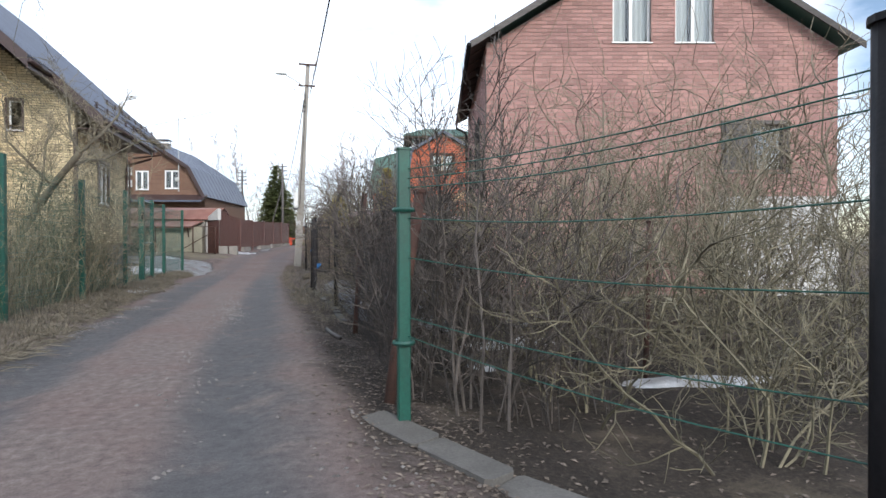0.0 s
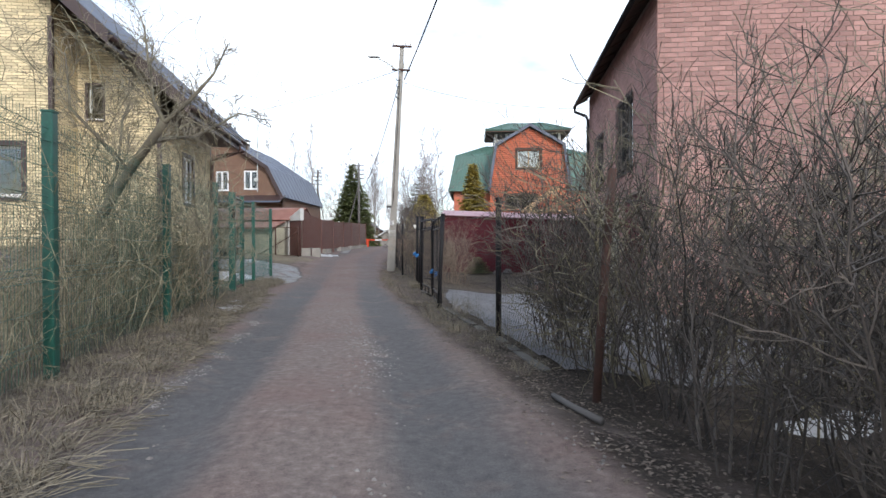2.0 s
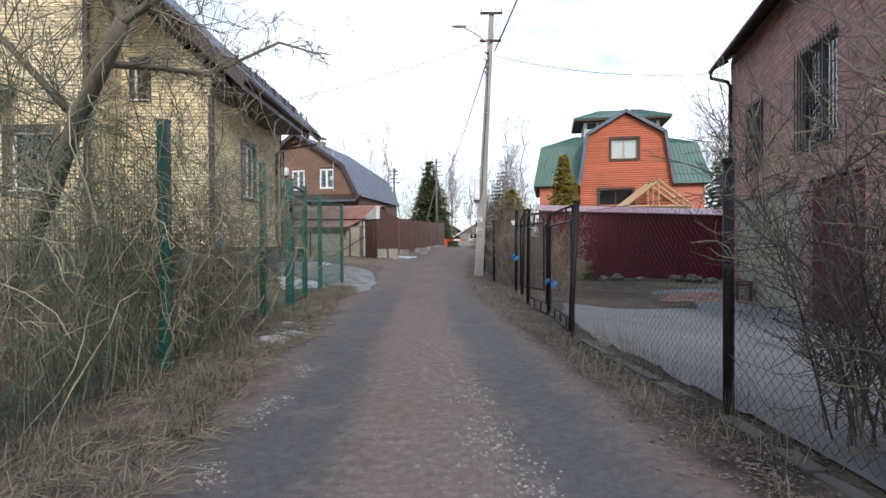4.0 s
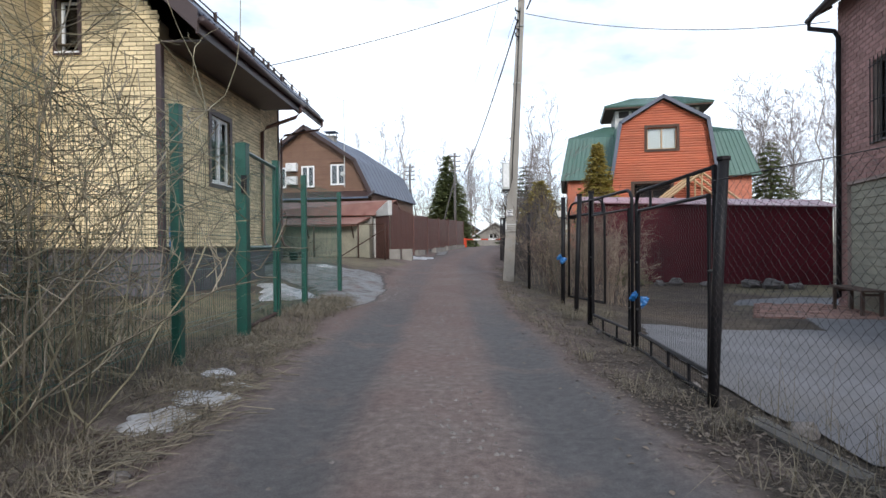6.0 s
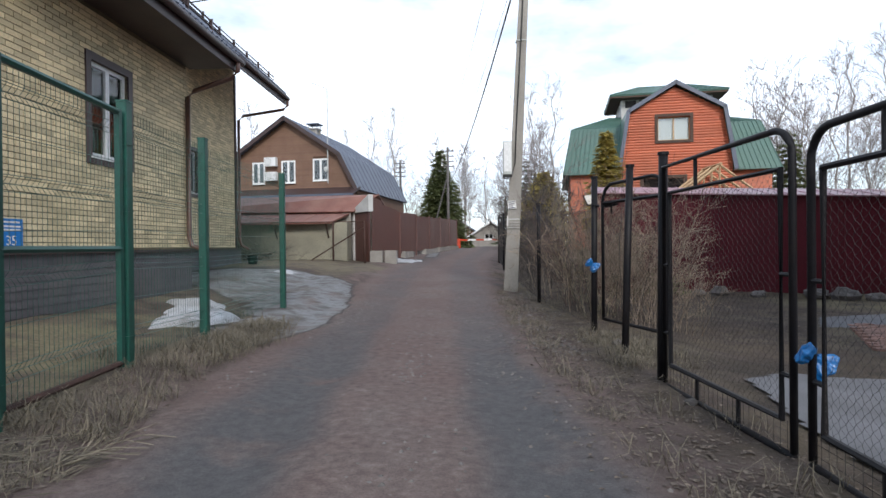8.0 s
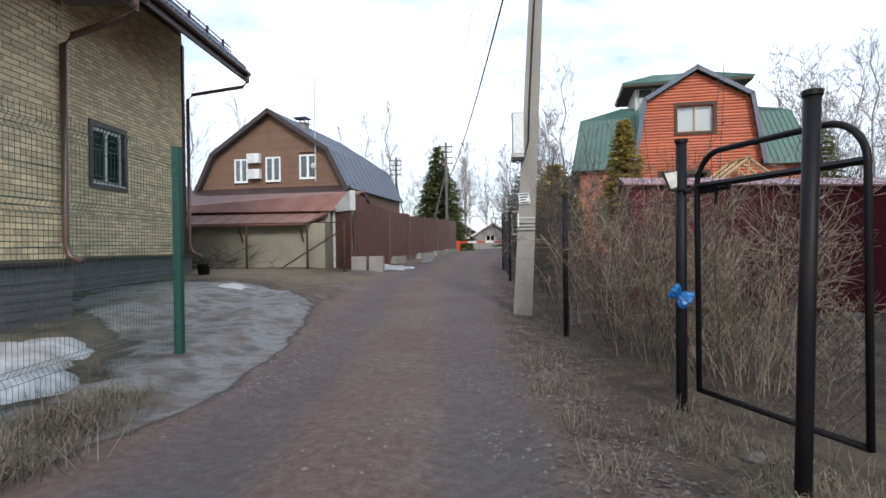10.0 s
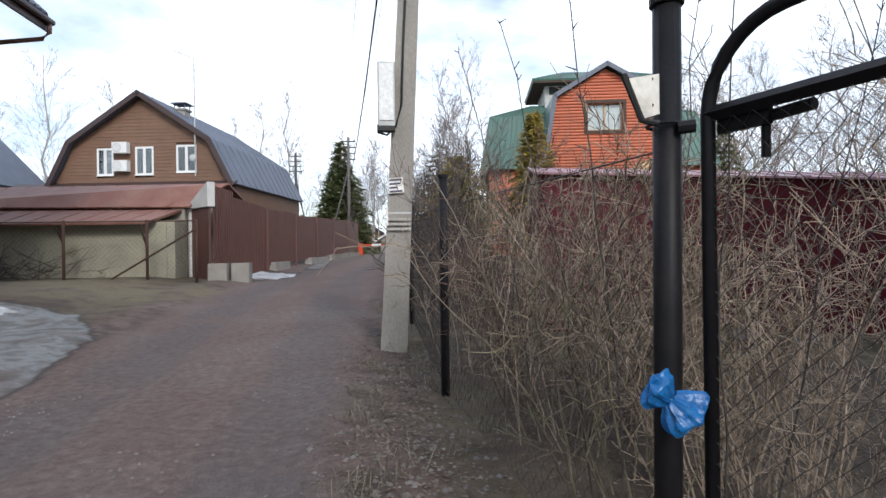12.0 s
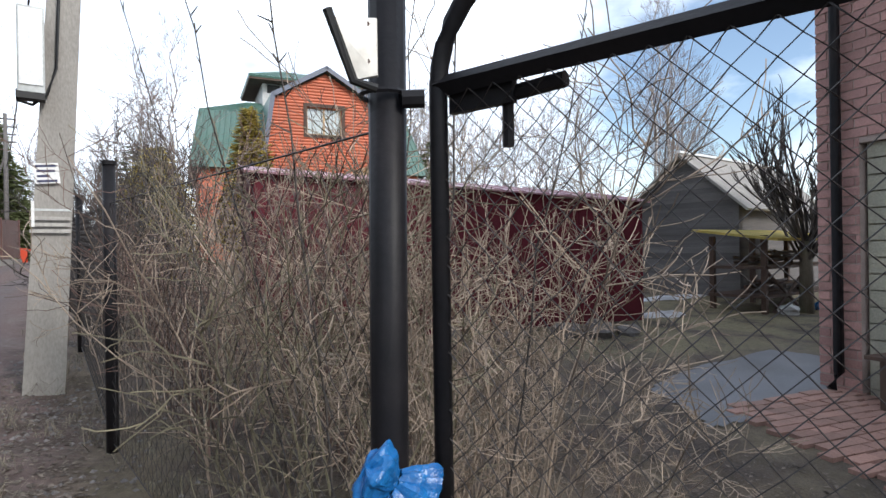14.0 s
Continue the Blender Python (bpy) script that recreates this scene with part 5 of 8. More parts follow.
# ---- black fence and gates on the other side ----
def black_post(parent, x, y, top, r=0.048, lean=(0, 0), mat="black_paint", cap=True):
    z = ground_z(x, y)
    ob = part("post", Geo().tube([(x, y, z - 0.15), (x + lean[0] * 0.5, y + lean[1] * 0.5, (z + top) / 2), (x + lean[0], y + lean[1], top)], r, 12), mat, parent, smooth=True)
    if cap:
        part("cap", Geo().tube([(x + lean[0], y + lean[1], top - 0.005), (x + lean[0], y + lean[1], top + 0.02)], r * 1.22, 12), mat, ob)
    return ob


def gate_leaf(name, hinge, free, z0, z1, zi, label, group="", round_free=True, cell=0.027, latch=False, low_mesh=True):
    """A leaf: an outer tube frame with a rounded top corner, an inner frame filled with chain-link, short ties between."""
    a, b = Vector((*hinge, 0)), Vector((*free, 0))
    ln = (b - a).length
    d = (b - a) / ln
    ob = thing(name, Matrix.Translation((a.x, a.y, z0)), label, "gate", group)
    P = lambda s, z: (a.x + d.x * s, a.y + d.y * s, z)
    c = 0.16
    arc = [P(ln - c + c * math.sin(t * math.pi / 12), z1 - c + c * math.cos(t * math.pi / 12)) for t in range(7)]
    arc0 = [P(c - c * math.sin(t * math.pi / 12), z1 - c + c * math.cos(t * math.pi / 12)) for t in range(6, -1, -1)]
    top = ([P(0, z0 + 0.04)] + arc0 if not round_free else [P(0, z0 + 0.04), P(0, z1)]) + (arc if round_free else [P(ln, z1)]) + [P(ln, z0 + 0.04)]
    part("outer_frame", Geo().tube(top, 0.021, 8), "black_paint", ob, smooth=True)
    part("bottom_rail", Geo().tube([P(0, z0 + 0.02), P(ln, z0 + 0.02)], 0.021, 8), "black_paint", ob, smooth=True)
    s0, s1, zb = 0.10, ln - 0.10, z0 + 0.20
    part("inner_frame", Geo().tube([P(s0, zb), P(s0, zi), P(s1, zi), P(s1, zb), P(s0, zb)], 0.02, 6), "black_paint", ob)
    n = max(int(ln / 0.45), 2)
    for i in range(1, n):
        part("tie", Geo().tube([P(ln * i / n, z0 + 0.02), P(ln * i / n, zb)], 0.014, 6), "black_paint", ob)
        if i % 2:
            part("tie", Geo().tube([P(ln * i / n, zi), P(ln * i / n, z1)], 0.014, 6), "black_paint", ob)
    for s, e in ((0, s0), (s1, ln)):
        for z in (z0 + 0.45, (z0 + z1) / 2 + 0.1):
            part("tie", Geo().tube([P(s, z), P(e, z)], 0.014, 6), "black_paint", ob)
    q0, q1 = a + d * s0, a + d * s1
    part("chain_link", chain_mesh(Geo(), (q0.x, q0.y, 0), (q1.x, q1.y, 0), zb, zi, cell, 0.0011), "wire", ob, "rusty dark chain-link", kind="stuff")
    if low_mesh:
        g = Geo()
        for i in range(int(ln / 0.06)):
            g.tube([P(i * 0.06 + 0.03, z0 + 0.03), P(i * 0.06 + 0.03, zb)], 0.002, 3, caps=False)
        for k in (1, 2):
            g.tube([P(0, z0 + 0.02 + k * 0.06), P(ln, z0 + 0.02 + k * 0.06)], 0.002, 3, caps=False)
        part("lower_mesh", g, "wire", ob, kind="stuff")
    return ob


BP = {"a": (1.62, 10.4), "b": (1.20, 13.66), "m": (1.33, 15.88), "c": (1.22, 17.65), "d": (1.25, 18.80), "e": (1.32, 20.42), "f": (1.03, 23.53), "g": (0.98, 27.2), "h": (0.95, 31.0), "i": (1.1, 35.5), "j": (1.6, 41.0)}


def black_fence():
    ob = thing("black_chain_link_fence", pose(1.3, 15, -0.1), "black chain-link fence on round black steel posts", "fence")
    for k, top, lean in (("a", 1.74, (0, 0)), ("b", 1.70, (0.09, 0)), ("c", 1.84, (0.03, 0)), ("d", 1.90, (0.07, 0)), ("e", 1.98, (0.02, 0)), ("f", 1.86, (0.0, 0)), ("g", 1.95, (0, 0)), ("h", 2.1, (0, 0)), ("i", 2.3, (0, 0)), ("j", 2.5, (0, 0))):
        black_post(ob, *BP[k], top, 0.038 if k not in "e" else 0.041, lean)
    for k, l in (("a", "b"), ("e", "f"), ("f", "g"), ("g", "h"), ("h", "i"), ("i", "j")):
        (x0, y0), (x1, y1) = BP[k], BP[l]
        za, zb = ground_z(x0, y0), ground_z(x1, y1)
        part("chain_link", chain_mesh(Geo(), (x0, y0, 0), (x1, y1, 0), za + 0.05, za + 1.62, {"a": 0.036, "e": 0.046}.get(k, 0.06), 0.0013 if k in "ae" else 0.0022, zb + 0.05, zb + 1.62), "wire", ob, "dark rusty chain-link", kind="stuff")
        for h in (0.06, 1.60):
            part("tension_wire", Geo().tube([(x0, y0, za + h), (x1, y1, zb + h)], 0.003, 4), "wire", ob)
    grp = "leaves of the black double gate"
    gate_leaf("black_gate_leaf", (BP["c"][0], 17.56), (1.33, 15.98), -0.08, 1.72, 1.50, "black tubular gate leaf with chain-link and a rounded top corner", grp)
    gate_leaf("black_gate_leaf", (BP["b"][0] + 0.06, 13.74), (1.33, 15.82), -0.06, 1.66, 1.46, "black tubular gate leaf with chain-link, beside a leaning post", grp)
    wk = thing("black_wicket_gate", pose(1.43, 20.36, 0.06), "black tubular wicket gate standing ajar, with pipe bolt", "gate")
    w0, w1 = Vector((1.43, 20.36, 0)), Vector((1.80, 19.121, 0))
    W = lambda s, z: tuple(w0.lerp(w1, s / 1.293) + Vector((0, 0, z)))
    c, zt = 0.24, 1.87
    arc = [W(c - c * math.cos(t * math.pi / 16), zt - c + c * math.sin(t * math.pi / 16)) for t in range(9)]
    arc2 = [W(1.293 - c + c * math.sin(t * math.pi / 16), zt - c + c * math.cos(t * math.pi / 16)) for t in range(9)]
    part("outer_frame", Geo().tube([W(0, 0.1)] + arc + arc2 + [W(1.293, 0.1)], 0.021, 10), "black_paint", wk, smooth=True)
    part("top_rail", Geo().tube([W(0.0, 1.635), W(1.293, 1.635)], 0.023, 4), "black_paint", wk)
    part("bottom_rail", Geo().tube([W(0.0, 0.11), W(1.293, 0.11)], 0.021, 8), "black_paint", wk, smooth=True)
    part("chain_link", chain_mesh(Geo(), W(0.02, 0), W(1.27, 0), 0.13, 1.62, 0.031, 0.0017), "wire", wk, "rusty dark chain-link", kind="stuff")
    d = (w1 - w0).normalized()
    P = lambda s, z, o=0.0: (1.43 + d.x * s - d.y * o, 20.36 + d.y * s + d.x * o, z)
    bolt = part("bolt", Geo().tube([P(0.04, 1.592, 0.035), P(0.285, 1.604, 0.035)], 0.017, 8), "black_paint", wk, "black pipe bolt")
    part("bolt_handle", Geo().tube([P(0.155, 1.592, 0.035), P(0.155, 1.49, 0.035)], 0.012, 8), "black_paint", bolt)
    part("bolt_plate", Geo().box((0.02, 0.012, -0.035), (0.18, 0.03, 0.02), Matrix.Translation(P(0, 1.610)) @ Matrix.Rotation(math.atan2(d.y, d.x), 4, "Z")), "black_paint", bolt)
    part("bolt_socket", Geo().tube([(1.345, 20.375, 1.60), (1.388, 20.355, 1.603)], 0.02, 8), "black_paint", ob)
    return ob


black_fence()


def lamp_housing():
    """The white enamelled angle plate fixed to the gate post."""
    ob = thing("white_lamp_housing", Matrix.Translation((1.27, 20.40, 1.58)), "white enamel lamp housing clamped to the black gate post", "lamp")
    t = Vector((-0.82, 0.57, 0))
    P = lambda s, z, o=0.0: (1.285 + t.x * s - 0.57 * o, 20.365 + t.y * s - 0.82 * o, z)
    shade = Geo().add([P(0.0, 1.75), P(0.0, 1.635), P(0.045, 1.62, 0.02), P(0.088, 1.735, 0.05), P(0.0, 1.75, 0.012), P(0.0, 1.635, 0.012), P(0.045, 1.62, 0.032), P(0.088, 1.735, 0.062)], [(0, 1, 2, 3), (7, 6, 5, 4), (0, 3, 7, 4), (1, 0, 4, 5), (2, 1, 5, 6), (3, 2, 6, 7)])
    part("shade", shade, "white_enamel", ob)
    part("rim", Geo().tube([P(0.09, 1.75, 0.06), P(0.045, 1.618, 0.03), P(0.0, 1.605, 0.02)], 0.010, 8), "black_rubber", ob)
    for z in (1.735, 1.66):
        part("screw", Geo().tube([P(0.018, z, 0.012), P(0.018, z, 0.022)], 0.005, 6), "rusty_iron", ob)
    part("clamp", Geo().tube([(1.33 + 0.052 * math.cos(i * math.pi / 8), 20.42 + 0.052 * math.sin(i * math.pi / 8), 1.615) for i in range(17)], 0.006, 5), "black_paint", ob)
    return ob


lamp_housing()


def blue_bag(name, x, y, z, s, label):
    """A crumpled bag tied in a knot."""
    ob = thing(name, Matrix.Translation((x, y, z)), label, "bag", "blue plastic bags tied to the fence")
    for k, (ax, az, ln, fat) in enumerate(((-0.78, 0.62, 0.85, 0.58), (0.72, -0.70, 1.0, 0.70))):
        g = Geo()
        rows, cols = 14, 36
        d = Vector((ax, -0.15, az)).normalized()
        a, b = d.cross(Vector((0, 1, 0))).normalized(), Vector((0, 1, 0))
        for i in range(rows + 1):
            u = i / rows
            r = fat * (0.42 + 0.72 * math.sin(min(u * 1.25, 1.0) * math.pi * 0.5)) * (1.0 if u < 0.75 else math.sqrt(max(1 - ((u - 0.75) / 0.25) ** 2, 0.0)) + 0.001)
            for j in range(cols):
                t = 2 * math.pi * j / cols
                w = 1 + 0.13 * math.sin(9 * t + 2 * u + k) * (1.1 - 0.5 * u) + 0.22 * noise.noise(Vector((math.cos(t) * 1.8 + k * 5, math.sin(t) * 1.8, u * 3 + s * 40)))
                q = d * (ln * u * (1 + 0.08 * math.sin(4 * t + k))) + a * (r * w * math.cos(t)) + b * (0.55 * r * w * math.sin(t))
                g.v.append((x + s * q.x, y + s * (q.y - 0.28), z + s * q.z))
        for i in range(rows):
            for j in range(cols):
                g.f.append((i * cols + j, (i + 1) * cols + j, (i + 1) * cols + (j + 1) % cols, i * cols + (j + 1) % cols))
        part("bag_lobe", g, "blue_plastic", ob)
    part("knot", Geo().ball((x - s * 0.02, y - s * 0.36, z + s * 0.04), s * 0.10, s * 0.09, s * 0.09, 6, 9, 0.5), "blue_plastic", ob)


blue_bag("blue_plastic_bag", 1.27, 20.33, 0.83, 0.092, "crumpled blue plastic bag knotted round the black gate post")
blue_bag("blue_plastic_bag", 1.345, 15.86, 0.50, 0.10, "crumpled blue plastic bag tied where the gate leaves meet")


def garden_fence():
    """The near garden: rusty and green posts with wires, and the concrete footing."""
    ob = thing("garden_wire_fence", pose(1.7, 5, -0.05), "wire garden fence on rusty iron posts with one green post", "fence")
    g1 = Vector((1.73, 3.50, 0))
    fence_post(ob, g1.x, g1.y, 1.68, 0.08, collars=False)
    for h in (0.45, 1.30):
        part("clamp", Geo().tube([(g1.x + 0.06 * math.cos(i * math.pi / 8), g1.y + 0.06 * math.sin(i * math.pi / 8), h) for i in range(17)], 0.016, 6), "green_paint", ob)
    for x, y, top, lx, ly in ((1.69, 4.02, 1.47, 0.27, 0.08), (1.72, 7.4, 1.74, 0.14, 0.0)):
        black_post(ob, x, y, top, 0.045 if y < 5 else 0.035, (lx, ly), "rusty_iron", y < 5)
    black_post(ob, 2.97, 1.38, 1.80, 0.055, (0, 0), "black_paint")
    black_post(ob, 4.6, 5.2, 1.3, 0.03, (0.05, 0), "rusty_iron")
    rows = [(1.56, 1.66), (1.50, 1.60), (1.44, 1.53), (1.25, 1.23), (1.00, 0.92), (0.62, 0.55), (0.50, 0.35)]
    for za, zb in rows:
        pts = []
        for i in range(9):
            t = i / 8
            pts.append((1.73 + 1.24 * t, 3.50 - 2.12 * t, za + (zb - za) * t - 0.05 * math.sin(math.pi * t)))
        part("wire", Geo().tube(pts, 0.0035, 4), "green_paint", ob)
    for z in (0.35, 0.75, 1.15, 1.45):
        part("wire", Geo().tube([(1.73, 3.50, z), (1.86, 4.06, z - 0.03), (1.76, 7.4, z), (1.62, 10.4, z)], 0.002, 4), "wire", ob)
    part("chain_link", chain_mesh(Geo(), (1.76, 7.4, 0), (1.62, 10.4, 0), 0.02, 1.4, 0.045, 0.002), "wire", ob, kind="stuff")
    part("chain_link", chain_mesh(Geo(), (1.76, 4.1, 0), (1.76, 7.4, 0), 0.02, 1.4, 0.045, 0.002), "wire", ob, kind="stuff")


garden_fence()


def kerbs():
    """Concrete kerb stones under the fence, each a little out of line."""
    y = 8.4
    run = thing("concrete_kerb", pose(1.5, 10, -0.05), "line of worn grey concrete kerb stones under the black fence", "kerb")
    while y < 13.3:
        e = y + 0.98
        xa, xb = along(y, (7, 1.62), (10.4, 1.52), (13.5, 1.22)), along(e, (7, 1.62), (10.4, 1.52), (13.5, 1.22))
        m = wall_frame((xb, e), (xa, y))
        z = ground_z((xa + xb) / 2, y + 0.5)
        part("kerb_stone", Geo().box((0, 0, z - 0.15), (0.965, 0.12, z + 0.03 + R.uniform(-0.035, 0.03)), m @ pose(0, 0, 0, R.uniform(-6, 6), 0, R.uniform(-2, 2)), c=0.03), "kerb", run)
        y = e
    run = thing("concrete_footing", pose(2, 2.5, -0.05), "broken concrete footing strip below the garden fence", "footing")
    for i in range(4):
        x0, y0 = 1.52 + i * 0.29, 3.62 - i * 0.49
        m = wall_frame((x0, y0), (x0 + 0.30, y0 - 0.52))
        z = ground_z(x0 + 0.15, y0 - 0.25)
        part("footing_block", Geo().box((0, -0.10, z - 0.2), (0.57, 0.12, z + 0.055 + R.uniform(-0.02, 0.02)), m @ pose(0, 0, 0, R.uniform(-6, 6), R.uniform(-3, 3), 0), c=0.03), "kerb", run)


kerbs()


# ---- utility pole by the lane ----
def utility_pole():
    ob = thing("utility_pole", pose(0.63, 25.36, -0.02), "tall tapered concrete utility pole leaning slightly, with two cross-arms", "utility pole")
    o = Vector((0.63, 25.36, -0.2))
    t = Vector((1.13, 25.40, 9.0))
    shaft = Geo()
    for p, w0 in ((o, 0.155), (t, 0.085)):
        k = w0 * 0.75
        shaft.v += [(p.x - w0, p.y - k, p.z), (p.x + w0, p.y - k, p.z), (p.x + w0 * 0.8, p.y + k, p.z), (p.x - w0 * 0.8, p.y + k, p.z)]
    shaft.f += [(3, 2, 1, 0), (4, 5, 6, 7), (0, 1, 5, 4), (1, 2, 6, 5), (2, 3, 7, 6), (3, 0, 4, 7)]
    part("shaft", shaft, "pole_concrete", ob)
    for z, half, x in ((8.95, 0.38, 1.12), (8.02, 0.36, 1.08)):
        arm = part("cross_arm", Geo().box((x - half, 25.27, z - 0.035), (x + half, 25.33, z + 0.035)), "rusty_iron", ob)
        for s in (-0.9, 0.9, 0.35):
            part("insulator", Geo().tube([(x + half * s, 25.30, z + 0.03), (x + half * s, 25.30, z + 0.10)], 0.012, 6).tube([(x + half * s, 25.30, z + 0.10), (x + half * s, 25.30, z + 0.20)], 0.04, 8, 0.025), "white_enamel", arm)
    brk = part("lamp_arm", Geo().tube([(1.05, 25.25, 7.95), (0.82, 25.15, 8.02), (0.55, 25.05, 8.18), (0.20, 24.95, 8.32)], 0.022, 6), "grey_box", ob)
    part("lamp_head", Geo().ball((0.02, 24.90, 8.36), 0.26, 0.09, 0.05, 6, 12), "grey_box", brk, "grey street-lamp head", smooth=True)
    for z in (7.6, 7.35, 7.1, 6.9):
        part("bracket", Geo().tube([(1.0, 25.30, z), (0.90, 25.16, z - 0.03), (0.88, 25.14, z + 0.05)], 0.02, 6), "black_rubber", ob)
    for z in (7.2, 5.6, 1.66):
        x = 0.63 + 0.5 * z / 9.1
        w = 0.155 - 0.07 * z / 9.1 + 0.004
        part("steel_band", Geo().box((x - w, 25.37 - w * 0.76, z), (x + w, 25.37 + w * 0.76, z + 0.02)), "grey_box", ob)
    cable = [(1.03, 25.27, 7.7), (0.95, 25.26, 6.0), (0.86, 25.25, 4.6), (0.80, 25.245, 3.6), (0.77, 25.24, 2.9), (0.70, 25.235, 2.66), (0.60, 25.2, 2.55), (0.50, 25.16, 2.57), (0.50, 25.15, 2.66)]
    part("cable", Geo().tube(cable, 0.014, 6), "black_rubber", ob, smooth=True)
    box = thing("meter_box", pose(0.56, 25.12, 2.62), "grey metal meter box mounted on the concrete pole", "meter box")
    part("body", Geo().box((0.50, 25.12, 2.64), (0.69, 25.24, 3.36), c=0.008), "grey_box", box)
    part("door", Geo().box((0.515, 25.108, 2.70), (0.675, 25.12, 3.34)), "white_plastic", box)
    part("base", Geo().box((0.49, 25.11, 2.585), (0.69, 25.24, 2.64)), "black_rubber", box)
    # paper notices
    n = thing("paper_notice", pose(0.66, 25.22, 2.0), "white paper notice with dark printed lines on the pole", "notice")
    nm = pose(0.70, 25.225, 1.98, 0, 0, 0)
    part("sheet", Geo().box((-0.10, 0, -0.085), (0.08, 0.003, 0.09), nm @ pose(0, 0, 0, 0, -5, 0)), "sign_white", n)
    for i, (a, b) in enumerate(((-0.085, 0.065), (-0.08, 0.05), (-0.08, 0.01), (-0.085, 0.06))):
        part("text_bar", Geo().box((a, -0.003, 0.055 - i * 0.043), (b, 0.0, 0.075 - i * 0.043), nm @ pose(0, 0, 0, 0, -5, 0)), "ink", n)
    n = thing("paper_strip", pose(0.58, 25.22, 1.6), "torn white paper strip pasted on the pole", "notice")
    part("strip", Geo().box((0.578, 25.216, 1.52), (0.60, 25.224, 1.74)), "sign_white", n)
    n = thing("tape_wrap", pose(0.72, 25.22, 1.6), "crumpled clear tape wound round the pole", "tape")
    for i in range(3):
        z = 1.58 - i * 0.055
        part("tape", Geo().box((0.565, 25.222 - i * 0.001, z), (0.855, 25.228, z + 0.03), pose(0, 0, 0, 0, 0, 0)), "tape", n)
    return ob


utility_pole()


def sagging(name, a, b, sag, r, label, n=18):
    pts = [(a[0] + (b[0] - a[0]) * i / n, a[1] + (b[1] - a[1]) * i / n, a[2] + (b[2] - a[2]) * i / n - sag * 4 * (i / n) * (1 - i / n)) for i in range(n + 1)]
    return single(name, Geo().tube(pts, r, 5), "black_rubber", label, "cable", "overhead cables", smooth=True)


sagging("overhead_cable", (0.95, 25.15, 7.3), (-1.38, 58.2, 6.2), 0.8, 0.022, "thick black overhead cable between the poles")
sagging("overhead_cable", (0.78, 25.30, 9.05), (-1.9, 58.2, 8.8), 0.5, 0.006, "thin overhead wire between the poles")
sagging("overhead_cable", (1.45, 25.30, 9.05), (-1.0, 58.2, 8.8), 0.6, 0.006, "thin overhead wire between the poles")
sagging("overhead_cable", (1.20, 25.15, 7.6), (2.6, -10.0, 7.4), 0.6, 0.022, "thick black overhead cable above the lane")
sagging("overhead_cable", (0.95, 25.15, 7.95), (-5.2, 22.1, 5.15), 0.12, 0.010, "black service cable from the pole to the yellow house")
sagging("overhead_cable", (1.15, 25.20, 7.5), (7.6, 22.4, 6.0), 0.3, 0.010, "black service cable from the pole to the brick house")


# ---- brown fence beyond the garage ----
def brown_fence():
    ob = thing("brown_slat_fence", pose(-3.3, 38, 0.5), "tall brown steel slat fence on a low concrete base", "fence")
    p0, p1, p2 = Vector((-3.85, 34.4, 0)), Vector((-3.22, 38.3, 0)), Vector((-0.72, 54.0, 0))
    gz = lambda p: along(p.y, (21, 0.0), (34, 0.42), (54, 0.9))
    s = 0.0
    ln = (p1 - p0).length
    while s < ln:
        p = p0.lerp(p1, s / ln)
        h = 3.02 if s < 1.2 else 2.86
        part("slat", Geo().box((-0.045, -0.012, gz(p) + 0.05), (0.045, 0.012, h - 0.04 * s), Matrix.Translation((p.x, p.y, 0)) @ Matrix.Rotation(math.atan2(ln, 0.63), 4, "Z")), "fence_brown", ob)
        s += 0.145
    ln2 = (p2 - p1).length
    s = 0.0
    rot = Matrix.Rotation(math.atan2(p2.y - p1.y, p2.x - p1.x), 4, "Z")
    while s < ln2:
        p = p1.lerp(p2, s / ln2)
        part("slat", Geo().box((-0.052, -0.012, gz(p) + 0.25), (0.052, 0.012, gz(p) + 2.05 + (0.1 if s < 3.2 else 0)), Matrix.Translation((p.x, p.y, 0)) @ rot), "fence_brown", ob)
        s += 0.125
    for z in (0.6, 1.7):
        part("rail", Geo().tube([(p0.x - 0.05, p0.y, gz(p0) + z), (p1.x - 0.05, p1.y, gz(p1) + z), (p2.x - 0.05, p2.y, gz(p2) + z)], 0.025, 4), "fence_brown", ob)
    for i in range(6):
        p = p1.lerp(p2, i / 5)
        part("post", Geo().box((p.x - 0.04, p.y - 0.05, gz(p)), (p.x + 0.05, p.y + 0.05, gz(p) + 2.12)), "fence_brown", ob)
    for i, (t0, t1, h) in enumerate(((0.02, 0.12, 0.34), (0.30, 0.50, 0.30), (0.53, 0.75, 0.28), (0.76, 0.98, 0.26))):
        a, b = p1.lerp(p2, t0), p1.lerp(p2, t1)
        part("base_block", Geo().box((0, -0.18, gz(a) - 0.1), ((b - a).length, 0.12, gz(a) + h), wall_frame((a.x, a.y), (b.x, b.y)), c=0.02), "concrete", ob)
    for x, y, w in ((-3.62, 33.95, 0.48), (-3.10, 34.15, 0.46)):
        single("concrete_block", Geo().box((x - w / 2, y - 0.22, gz(Vector((x, y, 0))) - 0.05), (x + w / 2, y + 0.22, gz(Vector((x, y, 0))) + 0.52), c=0.03), "concrete", "rough grey concrete block beside the slat fence", "concrete block", "concrete blocks by the fence")


brown_fence()


